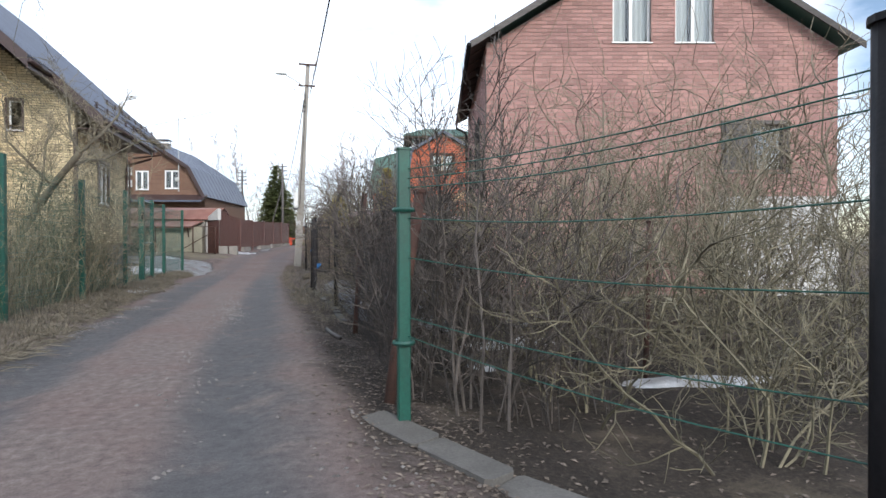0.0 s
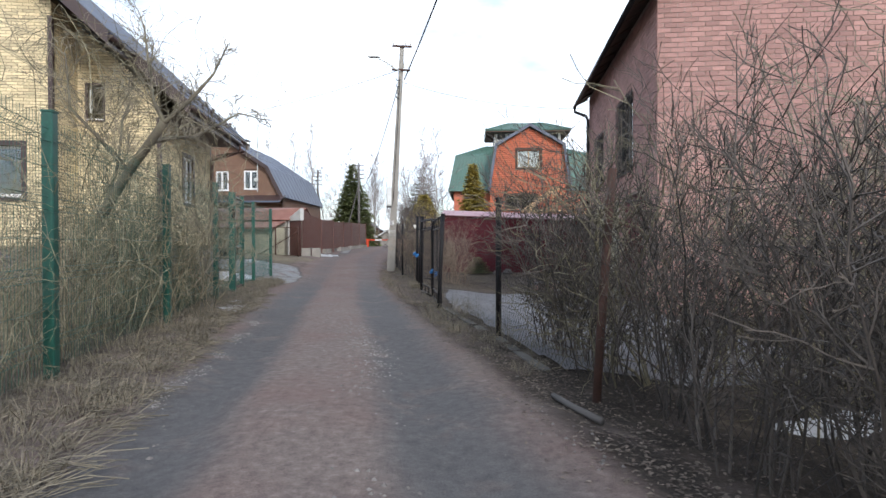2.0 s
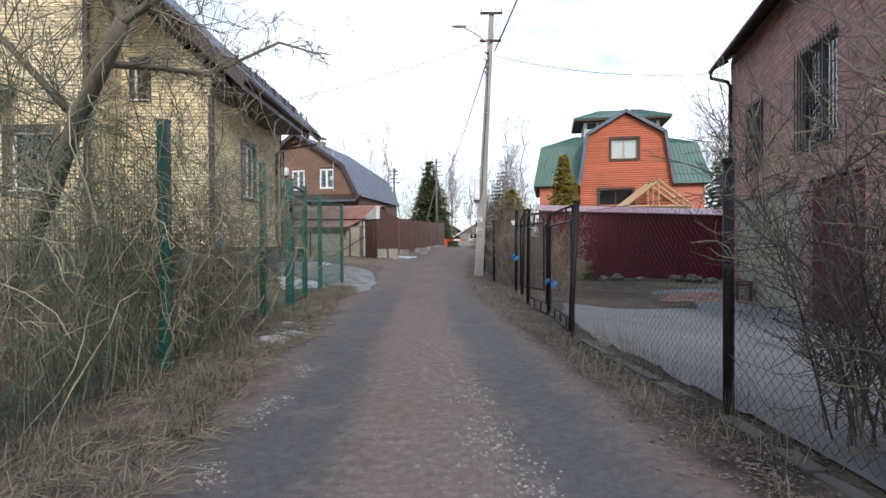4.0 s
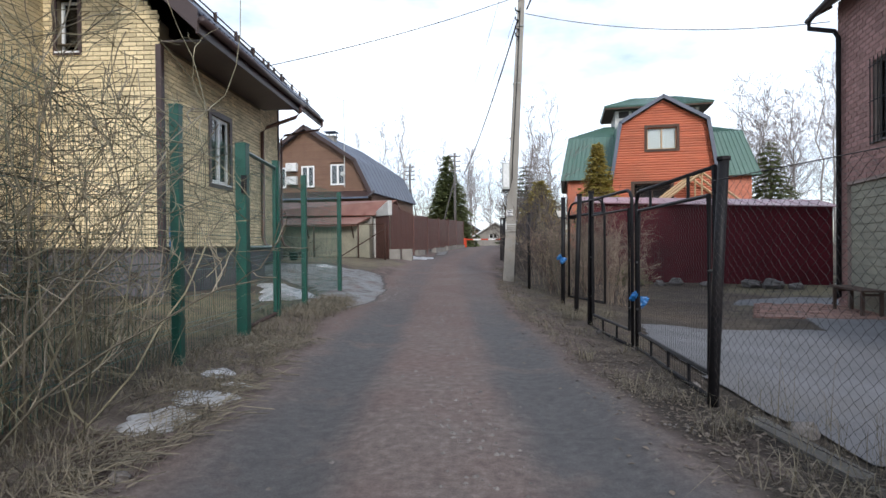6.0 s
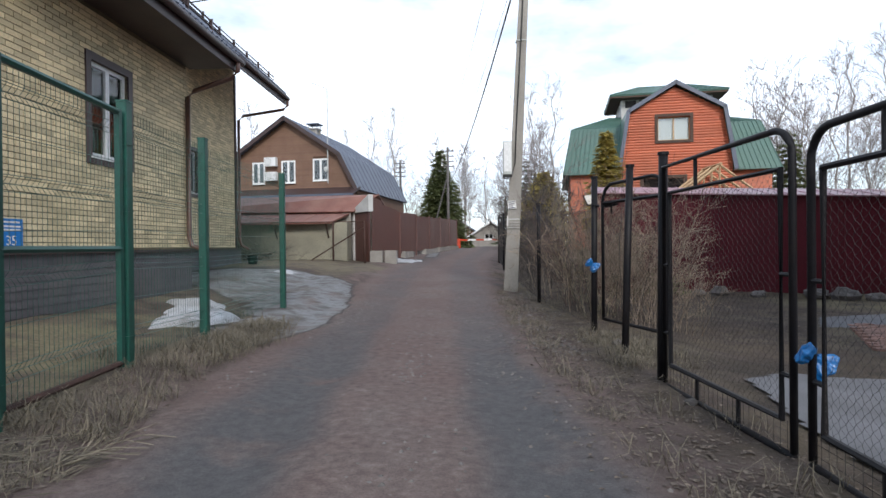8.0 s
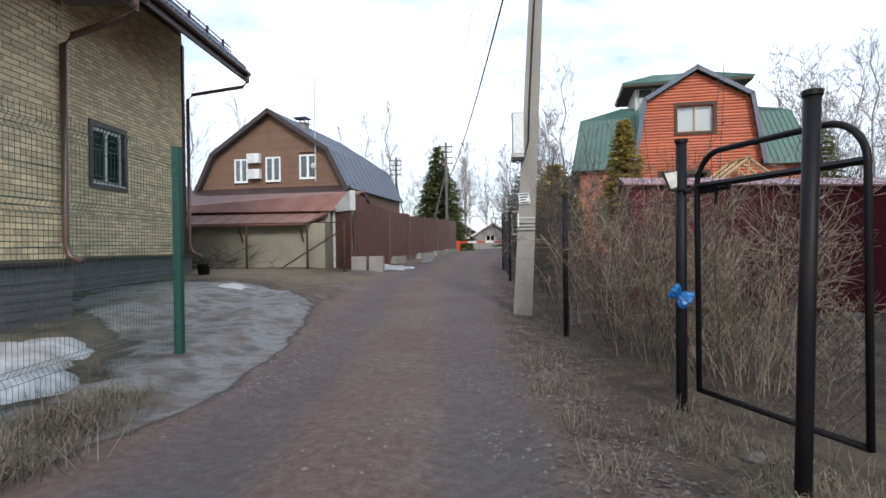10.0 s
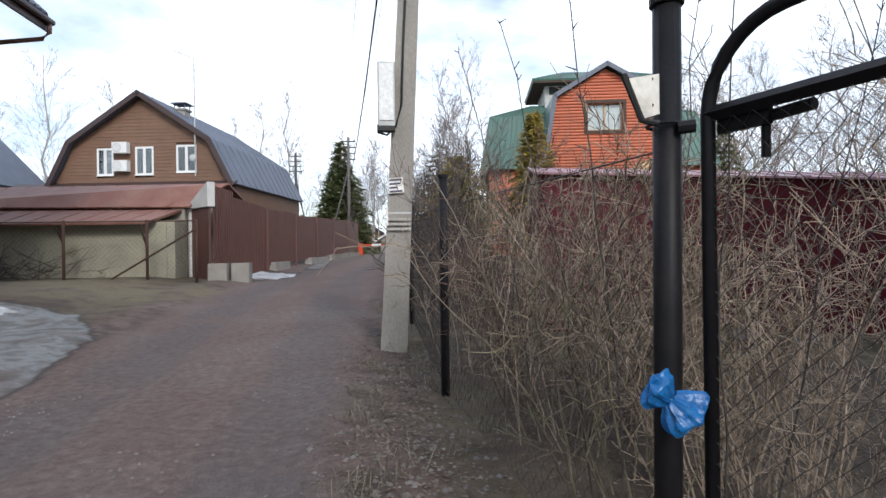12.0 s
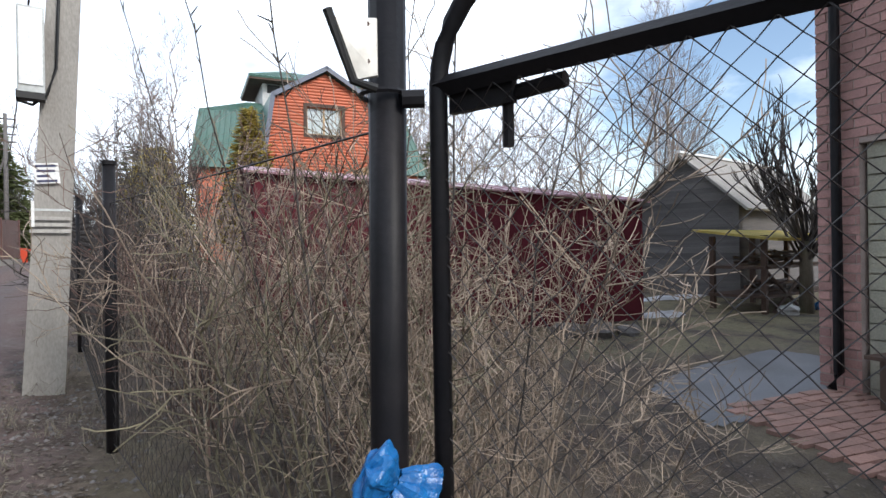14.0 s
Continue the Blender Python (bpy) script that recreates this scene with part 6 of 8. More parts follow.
def garage_fence():
    ob = thing("rusty_yard_fence", pose(-7, 33.2, 0.4), "old rusty chain-link fence in front of the garage", "fence")
    xs = [-9.9, -7.0, -5.1, -3.95]
    for x in xs:
        black_post(ob, x, 33.2, 2.05, 0.035, (0, 0), "rusty_iron", False)
    for a, b in zip(xs, xs[1:]):
        part("chain_link", chain_mesh(Geo(), (a, 33.2, 0), (b, 33.2, 0), 0.5, 1.98, 0.06, 0.003), "wire", ob, kind="stuff")
    part("top_rail", Geo().tube([(-9.9, 33.2, 2.0), (-3.95, 33.2, 2.02)], 0.018, 5), "rusty_iron", ob)
    part("brace", Geo().tube([(-6.1, 33.16, 0.5), (-3.97, 33.16, 1.8)], 0.025, 6), "rusty_iron", ob)


garage_fence()


def barrier():
    ob = thing("lifting_barrier", pose(-0.5, 56, 0.9), "red and white lifting barrier across the end of the lane", "barrier")
    part("housing", Geo().box((-0.75, 55.9, 0.85), (-0.45, 56.2, 1.65), c=0.03), "red_plastic", ob)
    for i in range(7):
        part("boom_section", Geo().box((-0.5 + i * 0.62, 56.02, 1.48), (-0.5 + (i + 1) * 0.62 - 0.004, 56.08, 1.60)), "sign_white" if i % 2 else "red_plastic", ob)
    part("rest_post", Geo().tube([(3.8, 56.05, 0.8), (3.8, 56.05, 1.5)], 0.05, 8), "sign_white", ob)


barrier()


def far_poles():
    for x, y, top, lab in ((-1.42, 58.3, 9.1, "weathered wooden power pole with many insulators"), (-6.1, 66, 9.3, "weathered wooden power pole with a slanting stay")):
        ob = thing("wooden_power_pole", pose(x, y, 0.9), lab, "utility pole", "wooden power poles")
        part("shaft", Geo().tube([(x, y, 0.6), (x, y, top)], 0.14, 8, 0.09), "grey_wood", ob, smooth=True)
        for i in range(4):
            z = top - 0.3 - i * 0.42
            arm = part("cross_arm", Geo().box((x - 0.5, y - 0.06, z - 0.04), (x + 0.5, y + 0.02, z + 0.04)), "grey_wood", ob)
            for s in (-0.42, 0.42):
                part("insulator", Geo().tube([(x + s, y - 0.02, z + 0.04), (x + s, y - 0.02, z + 0.2)], 0.045, 6), "white_enamel", arm)
        part("stay", Geo().tube([(x, y, top - 2.2), (x - 1.6 if x > -3 else x + 1.3, y - 0.3, 0.8)], 0.06, 6), "grey_wood", ob)
    single("pole_marker", Geo().box((-1.25, 58.1, 2.2), (-1.08, 58.2, 3.1)), "white_plastic", "white box fixed beside the wooden power pole", "box")


far_poles()

# ---- plants ----
def grow(geo, p, d, length, r, depth, rng, wander=0.25, kids=5, split=(0.35, 0.95), spread_a=0.7, shrink=0.55, up=0.15, tip=0.35, segs=5, sides=3, least=0.0022, low_segs=3):
    """A branch and, from it, its twigs."""
    p, d = Vector(p), Vector(d).normalized()
    pts = [p.copy()]
    step = length / segs
    for i in range(segs):
        d = (d + Vector((rng.gauss(0, wander), rng.gauss(0, wander), rng.gauss(0, wander) + up)) * 0.5).normalized()
        p = p + d * step
        pts.append(p.copy())
    geo.tube(pts, r, sides if depth else 3, max(r * tip, least), caps=False)
    if depth <= 0:
        return
    for k in range(kids):
        t = rng.uniform(*split) * segs
        i = min(int(t), segs - 1)
        q = pts[i].lerp(pts[i + 1], t - i)
        along_d = (pts[i + 1] - pts[i]).normalized()
        side = along_d.cross(Vector((rng.gauss(0, 1), rng.gauss(0, 1), rng.gauss(0, 1)))).normalized()
        nd = (along_d + side * rng.uniform(0.5, 1.2) * spread_a).normalized()
        grow(geo, q, nd, length * shrink * rng.uniform(0.6, 1.15), max(r * 0.55, least), depth - 1, rng, wander, max(kids - 1, 2), split, spread_a, shrink, up, tip, max(segs - 1, low_segs), 3, least, low_segs)


def shrub_meshes(seed, height, stems, mat, foot=0.35, lean=0.35, r=0.011, kids=5, wander=0.3, up=0.2, least=0.0026, shrink=0.5, low=0.2):
    """Two meshes: the stems, and the twigs that they carry."""
    rng = random.Random(seed)
    g, t = Geo(), Geo()
    for i in range(stems):
        a, q = rng.uniform(0, 2 * math.pi), rng.uniform(0, foot)
        p = Vector((q * math.cos(a), q * math.sin(a), -0.05))
        d = Vector((math.cos(a) * lean * rng.uniform(0.2, 1.3), math.sin(a) * lean * rng.uniform(0.2, 1.3), 1)).normalized()
        ln, rr, pts = height * rng.uniform(0.6, 1.05), r * rng.uniform(0.7, 1.3), [p.copy()]
        for k in range(8):
            d = (d + Vector((rng.gauss(0, wander), rng.gauss(0, wander), rng.gauss(0, wander) + up)) * 0.5).normalized()
            p = p + d * ln / 8
            pts.append(p.copy())
        g.tube(pts, rr, 4, rr * 0.35, caps=False)
        for k in range(kids):
            f = rng.uniform(low, 0.97) * 8
            b = min(int(f), 7)
            ad = (pts[b + 1] - pts[b]).normalized()
            side = ad.cross(Vector((rng.gauss(0, 1), rng.gauss(0, 1), rng.gauss(0, 1)))).normalized()
            grow(t, pts[b].lerp(pts[b + 1], f - b), ad * 0.7 + side * rng.uniform(0.5, 1.1), ln * shrink * rng.uniform(0.5, 1.1), max(rr * 0.5, least), 1, rng, wander * 1.15, 5, (0.1, 0.95), 1.0, 0.55, up * 0.6, 0.35, 5, 3, least)
    return g.mesh("stems", mat), t.mesh("twigs", mat)


def plant(name, me, x, y, s, turn, label, category, group, z=None):
    m = Matrix.Translation((x, y, (ground_z(x, y) if z is None else z))) @ Matrix.Rotation(turn, 4, "Z") @ Matrix.Scale(s, 4)
    ob = thing(name, m, label, category, group)
    part("stem_clump", me[0], None, ob, m=m)
    part("crown", me[1], None, ob, m=m)
    return ob


HEDGE = [shrub_meshes(11 + i, 2.75, 9, "twig_dark", 0.40, 0.17, 0.0095, 14, 0.30, 0.26, 0.0025, 0.22, 0.12) for i in range(4)]
GARDEN = [shrub_meshes(31 + i, 2.6, 9, "twig_brown", 0.5, 0.36, 0.012, 9, 0.5, 0.14, 0.0028, 0.40, 0.1) for i in range(3)]
GREYS = [shrub_meshes(51 + i, 3.2, 7, "twig_grey", 0.4, 0.40, 0.017, 9, 0.45, 0.16, 0.0032, 0.42) for i in range(2)]
CANES = [shrub_meshes(71 + i, 2.05, 17, ("twig_tan", "twig_red", "twig_brown", "twig_tan")[i], 0.42, 0.34, 0.0058, 10, 0.30, 0.12, 0.0019, 0.23) for i in range(4)]
DRYBUSH = [shrub_meshes(91 + i, 1.8, 11, "twig_grey", 0.6, 0.34, 0.005, 8, 0.38, 0.18, 0.0019, 0.34) for i in range(3)]

rh = random.Random(5)
y = 3.7
while y < 10.6:
    for x in ((2.10, 2.8) if y < 6.2 else (2.15,)):
        plant("hedge_shrub", HEDGE[rh.randrange(4)], x + rh.uniform(-0.15, 0.2), y + rh.uniform(-0.2, 0.2), rh.uniform(0.75, 1.0) * (1.12 if y > 6 else 1.0), rh.uniform(0, 6.3), "bare dark-twigged hedge shrub growing through the wire fence", "shrub", "hedge shrubs along the fence")
    y += 0.55
for x, y, s in ((3.4, 4.2, 0.9), (3.2, 5.3, 1.0), (4.1, 5.8, 0.95), (3.6, 7.2, 1.05), (4.8, 7.4, 1.0), (3.9, 8.6, 1.0), (5.2, 4.9, 0.9), (6.3, 6.2, 1.05), (7.4, 5.0, 1.0), (6.8, 8.2, 1.1), (8.4, 7.4, 1.15), (5.6, 9.4, 1.0), (2.6, 8.1, 1.15), (2.9, 9.2, 1.15), (2.7, 10.2, 1.0), (3.9, 2.9, 0.8), (4.5, 3.4, 0.85), (5.9, 3.6, 0.9)):
    plant("garden_shrub", GARDEN[rh.randrange(3)], x, y, s, rh.uniform(0, 6.3), "bare tan garden shrub with many thin stems", "shrub", "garden shrubs")
for k in range(11):
    plant("undergrowth_shrub", HEDGE[k % 4], rh.uniform(2.9, 7.5), rh.uniform(2.3, 7.0), rh.uniform(0.32, 0.62), rh.uniform(0, 6.3), "low tangle of bare dark twigs in the garden", "shrub", "garden undergrowth")
for x, y, s in ((4.6, 6.6, 0.95), (5.6, 7.6, 1.1), (6.6, 6.9, 1.05), (5.0, 9.0, 1.1), (7.4, 7.8, 1.2), (8.6, 8.6, 1.25), (6.9, 10.2, 1.2), (9.3, 10.0, 1.3), (7.9, 9.6, 1.35), (10.2, 9.0, 1.5), (9.4, 6.4, 1.3), (11.6, 7.6, 1.5)):
    plant("garden_bush", GREYS[rh.randrange(2)], x, y, s, rh.uniform(0, 6.3), "tall bare grey-twigged bush before the brick house", "shrub", "tall bushes in the garden")
for x, y, s in ((2.05, 21.05, 0.95), (2.35, 21.5, 1.05), (1.85, 21.7, 1.0), (2.6, 22.0, 1.1), (1.75, 22.4, 1.0), (2.2, 22.8, 1.1), (1.65, 23.2, 1.05), (1.5, 24.2, 1.05), (2.3, 23.9, 1.05), (2.0, 25.0, 1.1), (3.0, 22.9, 0.9), (2.8, 21.2, 0.75)):
    plant("cane_shrub", CANES[rh.randrange(4)], x, y, s, rh.uniform(0, 6.3), "bare shrub of pale arching canes behind the chain-link", "shrub", "cane shrubs behind the fence")
for x, y, s in ((1.5, 26.0, 1.0), (1.7, 27.2, 1.05), (1.55, 28.4, 1.05), (1.8, 29.8, 1.1), (1.7, 31.4, 1.15), (2.6, 30.5, 1.2), (2.3, 33.0, 1.2), (1.7, 34.5, 1.1), (2.6, 36.5, 1.25)):
    plant("hedge_shrub", HEDGE[rh.randrange(4)], x, y, s, rh.uniform(0, 6.3), "bare dark-twigged hedge shrub behind the chain-link", "shrub", "hedge shrubs beyond the pole")
for x, y, s in ((-3.1, 6.8, 0.5), (-3.3, 8.6, 0.6), (-3.5, 9.3, 0.7), (-4.1, 10.0, 0.8), (-3.6, 11.1, 0.9), (-4.4, 11.3, 0.9), (-3.6, 12.0, 0.85), (-3.7, 12.9, 0.7), (-3.3, 13.6, 0.45), (-3.9, 10.6, 1.0), (-3.5, 12.4, 1.15), (-3.45, 11.7, 1.3)):
    plant("dry_bush", DRYBUSH[rh.randrange(3)], x, y, s * 1.1, rh.uniform(0, 6.3), "tangled dry tan bush behind the green mesh fence", "shrub", "dry bushes behind the green fence")


def vine_mesh(seed, strands):
    """Thin climbing stems that rise, tangle and hang over."""
    rng = random.Random(seed)
    g, t = Geo(), Geo()
    for i in range(strands):
        p, top = Vector((rng.gauss(0, 0.16), rng.uniform(-0.55, 0.55), -0.05)), rng.choice((0.6, 0.8, 1.1, 1.5, 2.0, 2.4)) * rng.uniform(0.85, 1.1)
        d, pts = Vector((rng.gauss(0, 0.1), rng.gauss(0, 0.25), 1)), []
        while p.z < top and len(pts) < 18:
            pts.append(p.copy())
            d = (d + Vector((rng.gauss(0, 0.22) - 0.25 * p.x, rng.gauss(0, 0.30), 0.12))).normalized()
            p = p + d * 0.19
        for k in range(rng.randrange(2, 8)):
            pts.append(p.copy())
            d = (d + Vector((rng.gauss(0, 0.2), rng.gauss(0, 0.3), -0.42))).normalized()
            p = p + d * 0.15
        g.tube(pts, rng.uniform(0.0028, 0.0058), 3, 0.002, caps=False)
        for k in range(4):
            q = pts[rng.randrange(len(pts) // 3, len(pts))]
            grow(t, q, (rng.gauss(0, 0.6), rng.gauss(0, 0.8), rng.gauss(0, 0.7)), rng.uniform(0.2, 0.6), 0.0028, 1, rng, 0.6, 3, (0.1, 0.95), 0.9, 0.5, -0.1, 0.4, 4, 3, 0.0018)
    return g.mesh("stems", "vine"), t.mesh("twigs", "vine")


VINE = [vine_mesh(140 + i, 24) for i in range(4)]
for k in range(13):
    y = 6.6 + k * 0.62
    plant("climbing_vine", VINE[k % 4], along(y, (4.7, -2.2), (7.9, -2.7), (14.3, -3.2)) + rh.uniform(-0.25, 0.02), y, (0.72 if y < 8.5 else 1.0 if y < 9.8 else 1.22 if y < 12.6 else 0.8) * rh.uniform(0.92, 1.08), rh.choice((0.0, 3.14)) + rh.uniform(-0.15, 0.15), "tangled dry tan vine climbing the green wire mesh", "vine", "dry vines on the green fence")


for x, y, s in ((-3.25, 10.9, 1.5), (-3.35, 11.7, 1.55), (-3.2, 12.3, 1.4)):
    plant("climbing_vine", VINE[rh.randrange(4)], x, y, s, rh.uniform(0, 6.3), "tall tangled vine hanging in the crooked tree", "vine", "dry vines on the green fence")


def tall_shoots():
    """Long budded shoots rising above the canes."""
    for k, (x, y, dx, h) in enumerate(((1.5, 21.1, -0.28, 2.9), (1.8, 20.9, 0.05, 3.1), (1.55, 21.6, -0.45, 2.7), (1.9, 21.5, 0.2, 3.2), (1.48, 22.3, -0.5, 2.8), (2.1, 21.0, 0.5, 2.8), (2.4, 21.2, 0.9, 2.5))):
        rng = random.Random(200 + k)
        g = Geo()
        z = ground_z(x, y)
        pts = [(x + dx * (i / 9) ** 1.4 + rng.gauss(0, 0.015), y + rng.gauss(0, 0.015) - 0.1 * i / 9, z - 0.03 + 0.9 * h * i / 9) for i in range(10)]
        g.tube(pts, 0.0055, 5, 0.002)
        for i in range(3, 9):
            for b in range(3):
                t = rng.random()
                q = Vector(pts[i]).lerp(Vector(pts[i + 1]), t)
                e = q + Vector((rng.gauss(0, 0.02), rng.gauss(0, 0.02), 0.03))
                g.tube([q, e], 0.0035, 3, 0.002)
        single("budded_shoot", g, "twig_dark", "long thin budded shoot rising above the canes", "shoot", "budded shoots")


tall_shoots()


def garden_tree():
    """The crooked old tree behind the green fence."""
    ob = thing("crooked_tree", pose(-4.86, 11.6, 0.1), "crooked bare old fruit tree behind the green mesh fence", "tree")
    rng = random.Random(77)
    t = Geo()
    trunk = [(-4.86, 11.6, -0.05), (-4.35, 11.22, 0.5), (-3.82, 10.86, 1.0), (-3.30, 10.45, 1.5), (-2.84, 10.08, 2.0), (-2.52, 9.86, 2.3), (-2.32, 9.72, 2.5)]
    t.tube(trunk, 0.075, 9, 0.045)
    fork = Vector(trunk[-1])
    limbs = [[fork, (-2.1, 9.95, 2.82), (-1.92, 10.2, 3.2), (-1.85, 10.6, 3.7)], [fork, (-2.5, 9.9, 2.8), (-2.6, 10.1, 3.1), (-2.75, 10.3, 3.8)], [Vector(trunk[5]), (-2.52, 10.6, 2.5), (-2.4, 11.1, 2.6), (-1.95, 11.6, 3.05), (-1.6, 11.8, 3.0)], [Vector(trunk[4]), (-3.1, 9.95, 2.35), (-3.38, 9.9, 2.68), (-3.45, 9.95, 3.3)], [Vector(trunk[3]), (-3.3, 10.9, 2.2), (-3.5, 11.5, 2.9), (-3.6, 12.1, 3.4)]]
    part("trunk", t, "bark", ob, smooth=True)
    for pts in limbs:
        part("limb", Geo().tube(pts, 0.028, 7, 0.008), "bark", ob, smooth=True)
    c = Geo()
    for pts in limbs:
        pv = [Vector(p) for p in pts]
        for i in range(len(pv) - 1):
            for k in range(8):
                q = pv[i].lerp(pv[i + 1], rng.random())
                d = (pv[i + 1] - pv[i]).normalized() + Vector((rng.gauss(0, 0.6), rng.gauss(0, 0.6), rng.gauss(0.25, 0.4)))
                grow(c, q, d, rng.uniform(0.35, 0.95) * (0.4 if q.x > -2.3 else 1.0), 0.006, 2, rng, 0.5, 5, (0.15, 0.95), 0.9, 0.5, -0.02, 0.3, 5, 4, 0.0018)
    part("crown", c, "twig_grey", ob)


garden_tree()


def grass_mesh(seed, n, h, w, lean=0.5, spread_r=0.16, mat="dry_grass"):
    rng = random.Random(seed)
    g = Geo()
    for i in range(n):
        a, q = rng.uniform(0, 6.283), spread_r * math.sqrt(rng.random())
        x, y = q * math.cos(a), q * math.sin(a)
        b = rng.uniform(0, 6.283)
        dx, dy = math.cos(b), math.sin(b)
        hh, l = h * rng.uniform(0.45, 1.1), lean * rng.uniform(0.3, 1.6)
        wx, wy = -dy * w, dx * w
        p = [(x, y, -0.02), (x + dx * l * hh * 0.35, y + dy * l * hh * 0.35, hh * 0.55), (x + dx * l * hh, y + dy * l * hh, hh * (0.9 - 0.35 * l))]
        o = len(g.v)
        g.v += [(p[0][0] - wx, p[0][1] - wy, p[0][2]), (p[0][0] + wx, p[0][1] + wy, p[0][2]), (p[1][0] - wx * 0.8, p[1][1] - wy * 0.8, p[1][2]), (p[1][0] + wx * 0.8, p[1][1] + wy * 0.8, p[1][2]), p[2]]
        g.f += [(o, o + 1, o + 3, o + 2), (o + 2, o + 3, o + 4)]
    return g


def scatter_stuff(name, mat, label, category, spots, make, kind="stuff"):
    """One mesh of many small copies of a few shapes."""
    g = Geo()
    for x, y, s, turn, shape in spots:
        c, n = math.cos(turn) * s, math.sin(turn) * s
        z = ground_z(x, y)
        v, f = make[shape].v, make[shape].f
        g.add([(x + p[0] * c - p[1] * n, y + p[0] * n + p[1] * c, z + p[2] * s) for p in v], f)
    return single(name, g, mat, label, category, kind=kind)


rg = random.Random(19)
TUFT = [grass_mesh(300 + i, 30, 0.20, 0.0022, 1.5) for i in range(4)]
STALK = [grass_mesh(320 + i, 9, 0.95, 0.0022, 0.35, 0.22) for i in range(3)]
spots = []
for i in range(1500):
    y = rg.uniform(2.5, 30)
    side = rg.random()
    if side < 0.55:
        x = road_mid(y) - road_half(y) - abs(rg.gauss(0.15, 0.55)) - 0.1
    else:
        x = road_mid(y) + road_half(y) + abs(rg.gauss(0.1, 0.4)) + 0.12
        if rg.random() < 0.75 or y < 8:
            continue
    if ice_at(x, y) > 0.3 or (y > 21.5 and side < 0.55):
        continue
    spots.append((x, y, rg.uniform(0.5, 1.15), rg.uniform(0, 6.3), rg.randrange(4)))
for i in range(90):
    spots.append((rg.gauss(-3.0, 0.16), rg.uniform(18.3, 20.4), rg.uniform(0.8, 1.3), rg.uniform(0, 6.3), rg.randrange(4)))
for i in range(60):
    spots.append((rg.gauss(1.35, 0.2), rg.uniform(18.0, 20.2), rg.uniform(0.7, 1.1), rg.uniform(0, 6.3), rg.randrange(4)))
scatter_stuff("dry_grass", "dry_grass", "flattened dry grass tufts on the verges", "grass", spots, TUFT)
spots = []
for i in range(70):
    y = rg.uniform(4.5, 14.5)
    x = along(y, (4.7, -2.1), (7.9, -2.55), (14.3, -3.0)) - abs(rg.gauss(0.0, 0.55)) - 0.05 + (0.25 if rg.random() < 0.3 else 0)
    spots.append((x, y, rg.uniform(0.35, 1.15) * (1 if y < 12.8 else 0.6), rg.uniform(0, 6.3), rg.randrange(3)))
for i in range(60):
    y = rg.uniform(14, 16)
    spots.append((rg.uniform(-4.2, -3.0), y, rg.uniform(0.3, 0.6), rg.uniform(0, 6.3), rg.randrange(3)))
for i in range(40):
    spots.append((rg.gauss(1.5, 0.12), rg.uniform(9.4, 13.4), rg.uniform(0.3, 0.7), rg.uniform(0, 6.3), rg.randrange(3)))
straw = []
for i in range(520):
    y = rg.uniform(4.5, 16)
    straw.append((road_mid(y) - road_half(y) - abs(rg.gauss(0.25, 0.32)), y, rg.uniform(0.5, 1.2), rg.gauss(1.4, 0.6), rg.randrange(4)))


def straw_shape(seed):
    rng = random.Random(seed)
    g = Geo()
    for i in range(5):
        x, y, a, ln = rng.gauss(0, 0.05), rng.gauss(0, 0.05), rng.gauss(0, 0.5), rng.uniform(0.15, 0.4)
        g.tube([(x, y, 0.012), (x + ln * 0.5 * math.cos(a), y + ln * 0.5 * math.sin(a), 0.03 + rng.uniform(0, 0.03)), (x + ln * math.cos(a + 0.2), y + ln * math.sin(a + 0.2), 0.012)], 0.0028, 3, caps=False)
    return g


scatter_stuff("fallen_straw", "dry_grass", "fallen dry stalks lying on the verge", "straw", straw, [straw_shape(i) for i in range(4)])
scatter_stuff("dry_stalks", "dry_grass", "tall dry weed stalks along the mesh fence", "weeds", spots, STALK)


def leaf_shape(seed):
    rng = random.Random(seed)
    g = Geo()
    w, l = rng.uniform(0.009, 0.015), rng.uniform(0.013, 0.024)
    c = rng.uniform(0.003, 0.012)
    g.v = [(-l, 0, 0.004), (0, -w, 0.004 + c), (l, 0, 0.006 + c * 0.5), (0, w, 0.003 + c)]
    g.f = [(0, 1, 2), (0, 2, 3)]
    return g


LEAF = [leaf_shape(i) for i in range(6)]
spots = []
for i in range(17000):
    y = rg.uniform(2.0, 26)
    if rg.random() < 0.75:
        x = road_mid(y) + road_half(y) + rg.gauss(0.45, 0.28)
    else:
        x = road_mid(y) - road_half(y) - abs(rg.gauss(0.25, 0.5))
    if ice_at(x, y) > 0.3:
        continue
    spots.append((x, y, rg.uniform(0.5, 1.1), rg.uniform(0, 6.3), rg.randrange(6)))
for i in range(4500):
    spots.append((rg.uniform(1.4, 5.0), rg.uniform(20.3, 25), rg.uniform(0.5, 1.1), rg.uniform(0, 6.3), rg.randrange(6)))
for i in range(2500):
    spots.append((rg.uniform(1.7, 6.0), rg.uniform(1.5, 9), rg.uniform(0.6, 1.3), rg.uniform(0, 6.3), rg.randrange(6)))
scatter_stuff("fallen_leaves", "leaf_litter", "brown fallen leaves along the lane edges", "leaves", spots, LEAF)


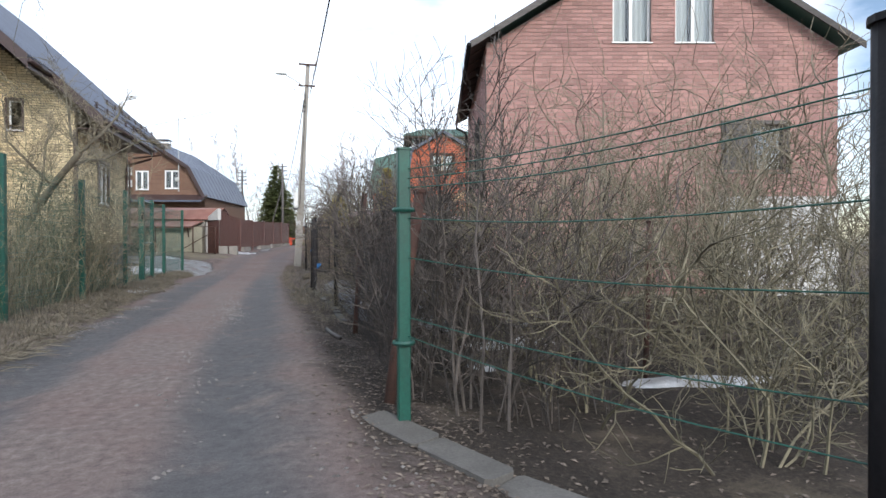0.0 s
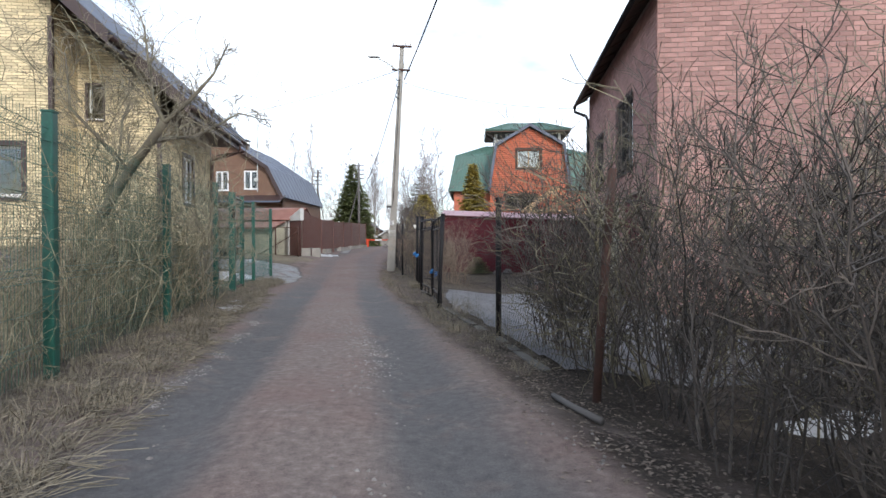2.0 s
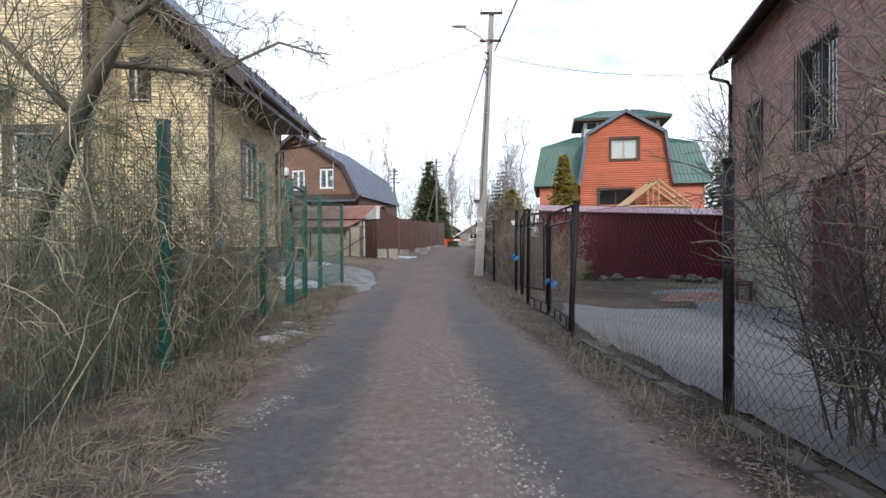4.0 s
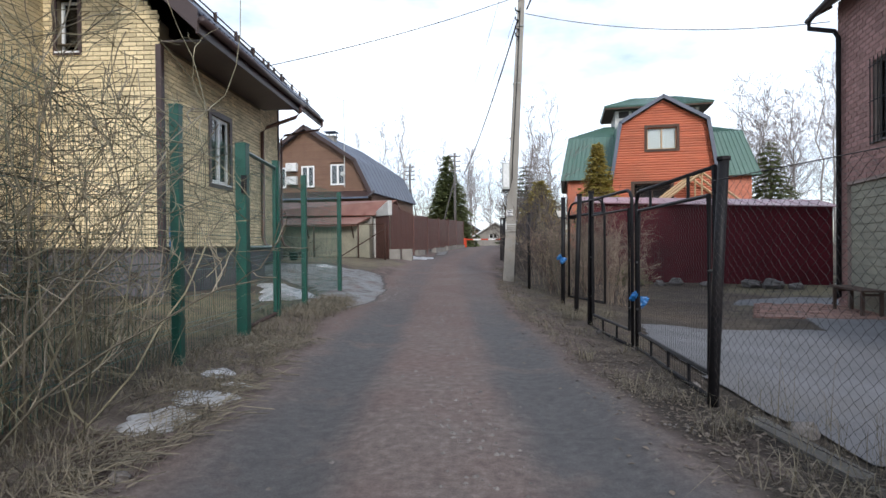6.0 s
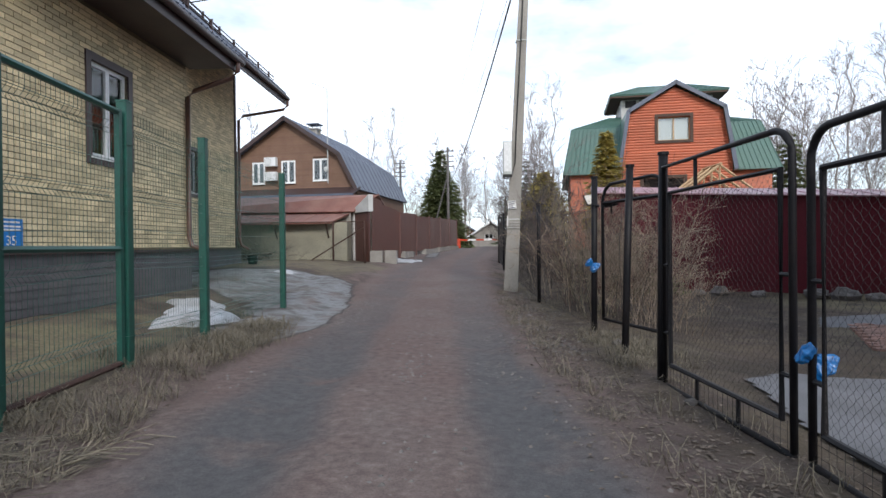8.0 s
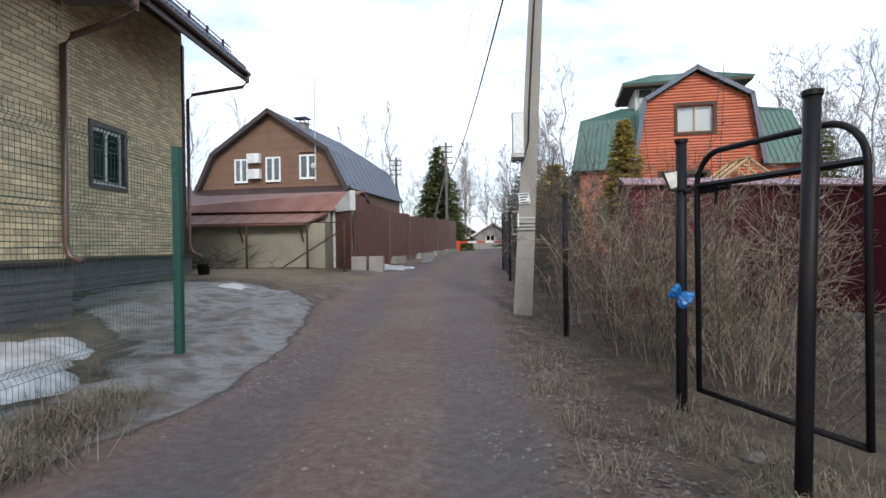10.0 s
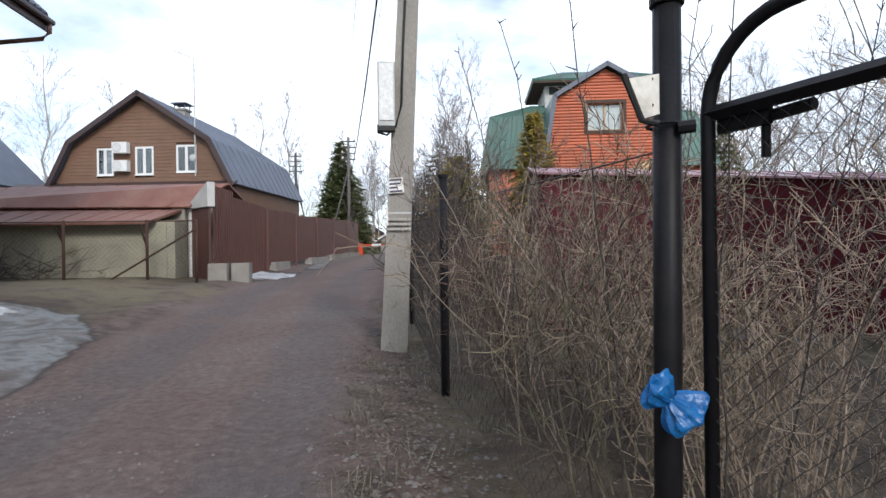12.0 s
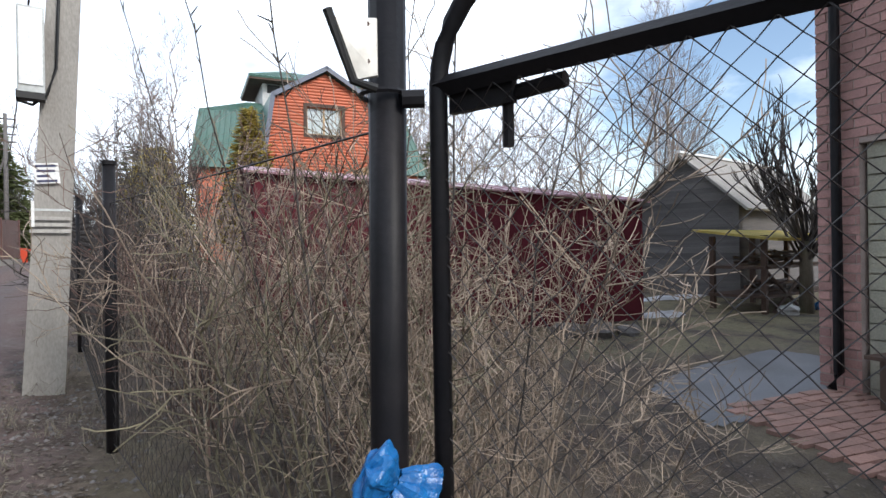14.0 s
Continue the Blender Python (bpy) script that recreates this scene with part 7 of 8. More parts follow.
def pebble(seed):
    rng = random.Random(seed)
    g = Geo()
    v = [(1, 0, 0), (-1, 0, 0), (0, 1, 0), (0, -1, 0), (0, 0, 1), (0, 0, -0.5)]
    g.v = [(a * rng.uniform(0.010, 0.022), b * rng.uniform(0.010, 0.020), c * rng.uniform(0.006, 0.014)) for a, b, c in v]
    g.f = [(0, 2, 4), (2, 1, 4), (1, 3, 4), (3, 0, 4), (2, 0, 5), (1, 2, 5), (3, 1, 5), (0, 3, 5)]
    return g


PEB = [pebble(i) for i in range(6)]
spots = []
for i in range(2600):
    y = rg.uniform(1.5, 27)
    m = road_mid(y)
    k = rg.random()
    if k < 0.40:
        x = m + rg.gauss(0.30, 0.16)
    elif k < 0.58:
        x = m - 1.12 + rg.gauss(0, 0.10)
        if noise.noise(Vector((0, y * 0.7, 4))) < 0.0:
            continue
    elif k < 0.8:
        x = m + road_half(y) + rg.gauss(0.05, 0.2)
    else:
        x = m + rg.uniform(-1.5, 1.5)
        if rg.random() < 0.65:
            continue
    if noise.noise(Vector((x * 0.8, y * 0.5, 1))) < -0.05:
        continue
    spots.append((x, y, rg.uniform(0.35, 1.3), rg.uniform(0, 6.3), rg.randrange(6)))
for i in range(1500):
    y = rg.uniform(18.5, 28)
    x = road_mid(y) + road_half(y) + rg.gauss(0.55, 0.28)
    if noise.noise(Vector((x * 1.3, y * 1.3, 5))) > -0.15:
        spots.append((x, y, rg.uniform(0.5, 1.7), rg.uniform(0, 6.3), rg.randrange(6)))
pale = []
for i in range(700):
    y = rg.uniform(6.8, 11.8)
    if noise.noise(Vector((0, y * 1.5, 7))) < -0.1:
        continue
    pale.append((along(y, (6.8, -1.55), (9, -1.62), (12, -1.75)) + rg.gauss(0, 0.045) + 0.05 * math.sin(y * 3), y, rg.uniform(0.3, 0.85), rg.uniform(0, 6.3), rg.randrange(6)))
for i in range(520):
    y = rg.gauss(9.3, 1.1)
    if noise.noise(Vector((0, y * 2.1, 17))) < -0.15:
        continue
    pale.append((road_mid(y) + rg.gauss(0.42, 0.10), y, rg.uniform(0.2, 0.95), rg.uniform(0, 6.3), rg.randrange(6)))
for i in range(700):
    y = rg.uniform(17.5, 24.5)
    x = track_mid(y) + 0.78 + rg.gauss(0, 0.12)
    if noise.noise(Vector((x * 1.2, y * 1.2, 21))) > -0.1:
        spots.append((x, y, rg.uniform(0.3, 1.0), rg.uniform(0, 6.3), rg.randrange(6)))
for i in range(260):
    y = rg.uniform(20.5, 24)
    pale.append((road_mid(y) - 0.9 + rg.gauss(0, 0.14), y, rg.uniform(0.3, 0.8), rg.uniform(0, 6.3), rg.randrange(6)))
scatter_stuff("pale_gravel", "pale_stone", "streaks of pale crushed gravel beside the wheel tracks", "gravel", pale, PEB)
scatter_stuff("gravel", "stone", "loose grey gravel on the dirt lane", "gravel", spots, PEB)


# ---- trees beyond ----
def birch(seed, h, mat_trunk, mat_twig, spread_a=0.55, n=30):
    rng = random.Random(seed)
    ob = thing("bare_tree", Matrix(), "slender bare birch with fine drooping twigs", "tree", "bare trees beyond the houses")
    t = Geo()
    pts = [(rng.gauss(0, 0.05) * i, rng.gauss(0, 0.05) * i, h * i / 8 - 0.2) for i in range(9)]
    t.tube(pts, h * 0.0075, 7, h * 0.0012)
    trunk = part("trunk", t, mat_trunk, ob, smooth=True)
    c = Geo()
    for k in range(n):
        f = rng.uniform(0.28, 1.0)
        i = min(int(f * 8), 7)
        q = Vector(pts[i]).lerp(Vector(pts[i + 1]), f * 8 - i)
        a = rng.uniform(0, 6.283)
        d = Vector((math.cos(a) * spread_a, math.sin(a) * spread_a, 0.75))
        grow(c, q, d, h * 0.27 * (1.25 - f) + 0.4, 0.017, 2, rng, 0.24, 5, (0.12, 1.0), 0.75, 0.45, 0.06, 0.4, 4, 3, 0.0082, 2)
    part("crown", c, mat_twig, ob)
    return ob


def place_trees():
    protos = [birch(401, 15, "birch_bark", "hazy_twig"), birch(402, 12, "birch_bark", "hazy_twig", 0.7), birch(403, 10, "bark", "hazy_twig", 0.95, 28), birch(404, 17, "birch_bark", "hazy_twig", 0.45, 30)]
    rng = random.Random(33)
    spots = []
    for i in range(22):
        spots.append((rng.uniform(18, 48), rng.uniform(50, 84), rng.uniform(0.82, 1.12)))
    for i in range(12):
        spots.append((rng.uniform(-16, 10), rng.uniform(68, 110), rng.uniform(0.6, 0.9)))
    for i in range(16):
        spots.append((rng.uniform(-9, 1.5), rng.uniform(64, 82), rng.uniform(0.5, 0.85)))
    for i in range(8):
        spots.append((rng.uniform(2.5, 9), rng.uniform(55, 66), rng.uniform(0.45, 0.7)))
    for i in range(8):
        spots.append((rng.uniform(-40, -17), rng.uniform(58, 80), rng.uniform(0.75, 1.0)))
    for i in range(9):
        spots.append((rng.uniform(17, 34), rng.uniform(33, 46), rng.uniform(0.5, 0.75)))
    for i in range(10):
        spots.append((rng.uniform(18, 60), rng.uniform(31, 52), rng.uniform(0.55, 0.85)))
    for i in range(8):
        spots.append((rng.uniform(2.6, 4.6), rng.uniform(38, 48), rng.uniform(0.4, 0.6)))
    for k, (x, y, s) in enumerate(spots):
        m = Matrix.Translation((x, y, along(y, (21, 0.0), (34, 0.42), (54, 0.9), (75, 1.0)) - 0.1)) @ Matrix.Rotation(rng.uniform(0, 6.283), 4, "Z") @ Matrix.Scale(s, 4)
        p = protos[k % 4]
        if k < 4:
            p.matrix_basis = m
        else:
            c = copy_thing(p, m)
            c.matrix_basis = m


place_trees()


def conifer(name, x, y, h, r, mat, label, droop=0.35, tiers=26, seed=1, z=None, leaf=0.16):
    rng = random.Random(seed)
    z = ground_z(x, y) if z is None else z
    ob = thing(name, pose(x, y, z), label, "tree")
    part("trunk", Geo().tube([(x, y, z - 0.1), (x, y, z + h)], h * 0.016, 7, 0.012), "bark", ob, smooth=True)
    g = Geo()
    for i in range(tiers):
        f = i / tiers
        zz = z + h * (0.05 + 0.95 * f)
        rad = r * (1 - f) ** 0.85 * rng.uniform(0.8, 1.12) + 0.05
        n = max(int(15 * (1 - f) + 5), 5)
        for j in range(n):
            a = 6.283 * (j + rng.random()) / n
            ln = rad * rng.uniform(0.7, 1.1)
            m = max(int(ln / (leaf * 0.42)), 2)
            for k in range(m):
                t = (k + 1) / m
                p = Vector((x + math.cos(a) * ln * t, y + math.sin(a) * ln * t, zz - droop * ln * t * t + 0.10 * ln * t))
                for s in range(3):
                    b = a + rng.uniform(-1.3, 1.3)
                    d = Vector((math.cos(b), math.sin(b), rng.uniform(-0.5, 0.25))) * leaf * rng.uniform(0.6, 1.2)
                    w = Vector((-math.sin(b), math.cos(b), rng.uniform(-0.6, 0.6))) * leaf * 0.22
                    o = len(g.v)
                    g.v += [tuple(p - w), tuple(p + w), tuple(p + d)]
                    g.f.append((o, o + 1, o + 2))
    part("crown", g, mat, ob)


conifer("spruce_tree", -2.1, 61.0, 8.4, 2.6, "spruce", "dark green spruce standing behind the wooden power pole", 0.35, 52, 3, leaf=0.55)
conifer("thuja", 6.6, 40.0, 6.0, 1.15, "thuja", "narrow yellow-green thuja before the orange house", -0.9, 60, 4, leaf=0.34)
conifer("thuja", 2.9, 35.5, 3.6, 1.1, "thuja", "small yellow-green thuja beside the orange house", -0.9, 44, 5, leaf=0.30)
conifer("pine_tree", 4.6, 57.0, 7.0, 2.4, "pine", "dark pine behind the lane end", 0.1, 20, 6, leaf=0.4)
conifer("juniper", 4.3, 26.3, 0.75, 0.6, "spruce", "low dark juniper against the burgundy shed", 0.05, 12, 7, leaf=0.10)
conifer("pine_tree", 20.5, 49.0, 7.5, 2.6, "spruce", "dark spruce behind the orange house", 0.3, 22, 8, leaf=0.4)

# ---- things in the yards ----
def patch(name, mat, outline, label, category, lift=0.02, cell=0.05, kind="structure"):
    """A thin paved sheet that follows the ground inside an outline."""
    xs, ys = [p[0] for p in outline], [p[1] for p in outline]

    def inside(x, y):
        c = False
        for (x0, y0), (x1, y1) in zip(outline, outline[1:] + outline[:1]):
            if (y0 > y) != (y1 > y) and x < (x1 - x0) * (y - y0) / (y1 - y0) + x0:
                c = not c
        return c

    g, ids = Geo(), {}
    nx, ny = int((max(xs) - min(xs)) / cell) + 1, int((max(ys) - min(ys)) / cell) + 1

    def vid(i, j):
        if (i, j) not in ids:
            x, y = min(xs) + i * cell, min(ys) + j * cell
            w = 0.10 * noise.noise(Vector((x * 1.3, y * 1.3, 2)))
            ids[(i, j)] = len(g.v)
            g.v.append((x + w, y + w, ground_z(x, y) + lift))
        return ids[(i, j)]

    for i in range(nx):
        for j in range(ny):
            if inside(min(xs) + (i + 0.5) * cell, min(ys) + (j + 0.5) * cell):
                g.f.append((vid(i, j), vid(i + 1, j), vid(i + 1, j + 1), vid(i, j + 1)))
    return single(name, g, mat, label, category, kind=kind, smooth=True)


patch("yard_paving", "paving", [(1.80, 8.4), (5.4, 8.6), (5.6, 13.4), (7.2, 20.6), (6.2, 21.6), (5.0, 18.4), (2.9, 18.7), (1.9, 17.6), (1.55, 15.5), (1.50, 13.6), (1.72, 10.5)], "grey concrete paving in the brick house's yard", "paving", 0.02)
patch("yard_paving", "paving", [(5.2, 21.9), (7.3, 21.4), (9.2, 22.2), (9.0, 23.2), (7.2, 23.2), (5.9, 23.0)], "grey concrete apron beside the brick house", "paving", 0.014)


def pavers():
    ob = thing("brick_path", pose(5.4, 20.8, -0.25), "path of worn red clay pavers in the yard", "paving")
    piece = Geo().box((0.004, 0.004, -0.05), (0.236, 0.116, 0.0)).mesh("paver", M["red_paver"])
    ang = math.radians(-14)
    for j in range(18):
        for i in range(9):
            u, v = i * 0.24 + (0.12 if j % 2 else 0), j * 0.12
            x, y = 4.75 + u * math.cos(ang) - v * math.sin(ang), 20.1 + u * math.sin(ang) + v * math.cos(ang)
            x += 0.55 * (j / 18)
            part("paver", piece, None, ob, m=Matrix.Translation((x, y, ground_z(x, y) + 0.03 + R.uniform(-0.004, 0.004))) @ Matrix.Rotation(ang + R.uniform(-0.02, 0.02), 4, "Z"))


pavers()


def bench():
    m = wall_frame((7.35, 21.35), (7.0, 19.8)) @ Matrix.Translation((0.05, -0.45, -0.25))
    ob = thing("garden_bench", m, "dark brown wooden bench against the brick house wall", "bench")
    for i in range(3):
        part("seat_slat", Geo().box((0, 0.02 + i * 0.125, 0.44), (1.5, 0.13 + i * 0.125, 0.475)), "dark_wood", ob, m=m)
    for x in (0.12, 1.33):
        for y in (0.04, 0.34):
            part("leg", Geo().box((x, y, -0.02), (x + 0.06, y + 0.05, 0.438)), "dark_wood", ob, m=m)
        part("crossbar", Geo().box((x, 0.09, 0.36), (x + 0.05, 0.34, 0.41)), "dark_wood", ob, m=m)


bench()


def snow_patch(x, y, rx, ry, h, seed, label):
    g = Geo()
    n, m = 9, 20
    rng = random.Random(seed)
    ph = [rng.uniform(0, 6.28) for _ in range(4)]
    for i in range(n + 1):
        t = i / n
        for j in range(m):
            a = 2 * math.pi * j / m
            k = 1 + 0.28 * math.sin(2 * a + ph[0]) + 0.16 * math.sin(5 * a + ph[1]) + 0.10 * math.sin(9 * a + ph[2])
            px, py = x + rx * k * t * math.cos(a), y + ry * k * t * math.sin(a)
            g.v.append((px, py, ground_z(px, py) - 0.012 + (h * (1 - t ** 3) + 0.018) * (1 + 0.3 * noise.noise(Vector((px * 6, py * 6, seed))))) if t < 1 else (px, py, ground_z(px, py) - 0.02))
    for i in range(n):
        for j in range(m):
            g.f.append((i * m + j, (i + 1) * m + j, (i + 1) * m + (j + 1) % m, i * m + (j + 1) % m))
    single("snow_patch", g, "snow", label, "snow", "melting snow patches", smooth=True)


for k, (x, y, rx, ry, h) in enumerate(((-2.42, 12.95, 0.20, 0.22, 0.03), (-2.40, 13.5, 0.17, 0.26, 0.03), (-2.62, 14.2, 0.12, 0.14, 0.025), (-2.35, 13.95, 0.10, 0.08, 0.02), (-4.05, 20.4, 0.42, 0.75, 0.14), (-4.6, 21.6, 0.5, 0.6, 0.10), (-5.1, 27.6, 0.35, 0.2, 0.035), (-2.75, 36.6, 0.55, 1.5, 0.03), (3.85, 7.2, 0.55, 0.28, 0.09), (5.0, 4.9, 0.8, 0.22, 0.05), (3.0, 5.9, 0.16, 0.1, 0.05), (10.6, 26.0, 0.5, 0.3, 0.08), (13.5, 27.6, 1.1, 0.3, 0.05))):
    snow_patch(x, y, rx, ry, h, k, "dirty melting snow patch lying on dead grass" if k < 9 else "thin white snow patch in the yard")


def stones():
    rng = random.Random(8)
    for k, (x, y, s) in enumerate(((5.1, 26.1, 0.16), (5.6, 26.2, 0.22), (6.3, 25.8, 0.18), (7.4, 25.5, 0.25), (7.9, 25.3, 0.3), (8.4, 25.1, 0.2), (1.45, 13.0, 0.09), (1.3, 14.2, 0.05), (1.2, 17.0, 0.05), (-2.2, 12.2, 0.05), (1.35, 19.4, 0.07))):
        g = Geo().ball((x, y, ground_z(x, y) + s * 0.3), s, s * rng.uniform(0.7, 1.1), s * rng.uniform(0.5, 0.75), 6, 9, 0.45)
        single("stone", g, "stone", "rough grey stone lying on the ground", "stone", "loose stones")


stones()


def log_piece():
    g = Geo().tube([(1.50, 6.75, ground_z(1.5, 6.75) + 0.03), (1.40, 7.05, ground_z(1.4, 7.05) + 0.035), (1.36, 7.35, ground_z(1.36, 7.35) + 0.03)], 0.028, 7, 0.022)
    single("fallen_branch", g, "grey_wood", "short pale fallen branch at the lane's edge", "branch", smooth=True)


log_piece()


def bucket():
    x, y = -6.95, 30.2
    z = ground_z(x, y)
    ob = thing("black_bucket", pose(x, y, z), "black rubber bucket standing at the house corner", "bucket")
    g, n = Geo(), 14
    prof = [(0.0, 0.012), (0.13, 0.0), (0.17, 0.27), (0.185, 0.28), (0.165, 0.27), (0.125, 0.02), (0.0, 0.02)]
    for r, h in prof:
        g.v += [(x + r * math.cos(6.283 * j / n), y + r * math.sin(6.283 * j / n), z + h) for j in range(n)]
    for i in range(len(prof) - 1):
        for j in range(n):
            g.f.append((i * n + j, i * n + (j + 1) % n, (i + 1) * n + (j + 1) % n, (i + 1) * n + j))
    part("pail", g, "black_rubber", ob, smooth=True)
    part("handle", Geo().tube([(x + 0.18 * math.cos(t * math.pi / 8), y - 0.05, z + 0.27 - 0.10 * math.sin(t * math.pi / 8)) for t in range(9)], 0.006, 5), "grey_box", ob)


bucket()


def cabin():
    """The grey log cabin at the back of the yard."""
    a, b = Vector((14.75, 29.5, 0)), Vector((14.85, 26.6, 0))
    m = wall_frame(a, b)
    L = (b - a).length
    ob = thing("grey_cabin", m @ Matrix.Translation((L / 2, 2.5, -0.3)), "weathered grey plank cabin with a pale sheet roof", "cabin")
    out = lambda z: (0, L) if z < 2.35 else ((z - 2.35) * 1.15, L - (z - 2.35) * 1.15)
    up = Matrix(((1, 0, 0, 0), (0, 0, 1, 0), (0, 1, 0, 0), (0, 0, 0, 1)))
    part("wall", wall_geo(Geo(), L, -0.5, 2.35, 0.15, (), [(L, 2.35), (L / 2, 2.35 + L / 2.3), (0, 2.35)]), "grey_wood", ob, m=m)
    z = -0.3
    while z < 3.5:
        p, q = out(z + 0.1)
        if q - p > 0.1:
            part("plank", Geo().box((p, -0.02 - (0.008 if int(z * 10) % 2 else 0), z), (q, 0.0, z + 0.16)), "grey_wood", ob, m=m)
        z += 0.17
    part("side_wall", wall_geo(Geo(), 5.0, -0.5, 2.4, 0.15, ()), "grey_wood", ob, m=wall_frame(b, b + Vector((-(b - a).normalized().y, (b - a).normalized().x, 0)) * 5))
    P = lambda s, y, zz: tuple(m @ Vector((s, y, zz)))
    r = Geo()
    r.slab([P(L + 0.35, -0.3, 2.15), P(L + 0.35, 5.3, 2.15), P(L / 2, 5.3, 3.75), P(L / 2, -0.3, 3.75)], 0.06)
    r.slab([P(L / 2, -0.3, 3.75), P(L / 2, 5.3, 3.75), P(-0.35, 5.3, 2.15), P(-0.35, -0.3, 2.15)], 0.06)
    part("roof", r, "concrete", ob)
    part("ridge_cap", Geo().box((L / 2 - 0.08, -0.32, 3.74), (L / 2 + 0.08, 5.32, 3.80)), "white_plastic", ob, m=m)


cabin()


def wood_rack():
    ob = thing("wood_rack", pose(14.5, 25.5, -0.3), "open timber rack piled with scrap wood and a mossy roof", "rack")
    x0, x1, y0, y1 = 12.7, 16.2, 25.0, 26.1
    for x in (x0, (x0 + x1) / 2, x1):
        for y in (y0, y1):
            part("post", Geo().box((x - 0.05, y - 0.05, -0.45), (x + 0.05, y + 0.05, 1.45)), "dark_wood", ob)
    for z in (0.75, 0.15):
        part("shelf", Geo().box((x0 - 0.1, y0 - 0.05, z), (x1 + 0.1, y1 + 0.05, z + 0.06)), "dark_wood", ob)
    part("roof", Geo().slab([(x0 - 0.3, y0 - 0.4, 1.38), (x1 + 0.3, y0 - 0.4, 1.38), (x1 + 0.3, y1 + 0.3, 1.62), (x0 - 0.3, y1 + 0.3, 1.62)], 0.05), "thuja", ob, "mossy board roof")
    part("brace", Geo().tube([(x0, y0 - 0.02, -0.35), (x0 + 1.9, y0 - 0.02, 0.72)], 0.035, 5), "dark_wood", ob)
    part("brace", Geo().tube([(x0 + 1.9, y0 - 0.02, -0.35), (x0, y0 - 0.02, 0.72)], 0.035, 5), "dark_wood", ob)
    rng = random.Random(3)
    for i in range(46):
        z = rng.choice((0.86, 0.93, 1.0, 1.08, 0.26, 0.33, 0.4))
        x, y, ln, a = rng.uniform(x0 + 0.4, x1 - 0.4), rng.uniform(y0 + 0.1, y1 - 0.1), rng.uniform(0.4, 1.1), rng.uniform(-0.5, 0.5)
        single("firewood_log", Geo().tube([(x - ln / 2 * math.cos(a), y - ln / 2 * math.sin(a), z), (x + ln / 2 * math.cos(a), y + ln / 2 * math.sin(a), z + rng.uniform(-0.05, 0.08))], rng.uniform(0.03, 0.055), 6), rng.choice(("grey_wood", "dark_wood")), "weathered piece of scrap wood stacked on the rack", "firewood", "wood on the rack")
    for x, y, s, mat in ((13.1, 24.7, 0.22, "grey_box"), (14.4, 24.6, 0.2, "blue_plastic"), (16.2, 24.6, 0.25, "grey_box")):
        single("tarpaulin_bundle", Geo().ball((x, y, ground_z(x, y) + s * 0.35), s, s * 0.8, s * 0.6, 7, 12, 0.6), mat, "crumpled plastic bundle on the ground by the rack", "bundle", "bundles by the rack")


wood_rack()


def pruned_tree():
    """The pollarded tree by the rack."""
    x, y = 13.6, 24.6
    z = ground_z(x, y)
    ob = thing("pruned_tree", pose(x, y, z), "pruned bare tree with many upright shoots", "tree")
    t = Geo().tube([(x, y, z - 0.1), (x + 0.03, y, z + 0.7), (x, y, z + 1.5)], 0.15, 9, 0.11)
    part("trunk", t, "bark", ob, smooth=True)
    rng = random.Random(61)
    c = Geo()
    for i in range(24):
        a = rng.uniform(0, 6.283)
        grow(c, (x, y, z + rng.uniform(0.9, 1.5)), (math.cos(a) * 0.75, math.sin(a) * 0.75, 1), rng.uniform(1.7, 2.9), 0.035, 2, rng, 0.2, 6, (0.25, 0.95), 0.45, 0.45, 0.25, 0.3, 6, 4, 0.006)
    part("crown", c, "twig_dark", ob)


pruned_tree()


def porch_frame():
    """The unfinished roof frame in front of the orange house."""
    ob = thing("timber_roof_frame", pose(13.6, 44.5, 0.8), "unfinished roof frame of pale new timber", "timber frame")
    for y in (43.8, 44.8, 45.8):
        for s in (-1, 1):
            part("rafter", Geo().tube([(13.7, y, 5.35), (13.7 + s * 2.3, y, 3.6)], 0.08, 4), "new_wood", ob)
        part("tie_beam", Geo().tube([(11.5, y, 3.62), (15.9, y, 3.62)], 0.07, 4), "new_wood", ob)
        part("king_post", Geo().tube([(13.7, y, 3.62), (13.7, y, 5.3)], 0.06, 4), "new_wood", ob)
    for x in (11.5, 15.9):
        for y in (43.8, 45.8):
            part("post", Geo().box((x - 0.08, y - 0.08, 0.5), (x + 0.08, y + 0.08, 3.6)), "new_wood", ob)
        part("plate", Geo().tube([(x, 43.6, 3.66), (x, 46.0, 3.66)], 0.07, 4), "new_wood", ob)
    part("ridge", Geo().tube([(13.7, 43.6, 5.4), (13.7, 46.0, 5.4)], 0.07, 4), "new_wood", ob)


porch_frame()


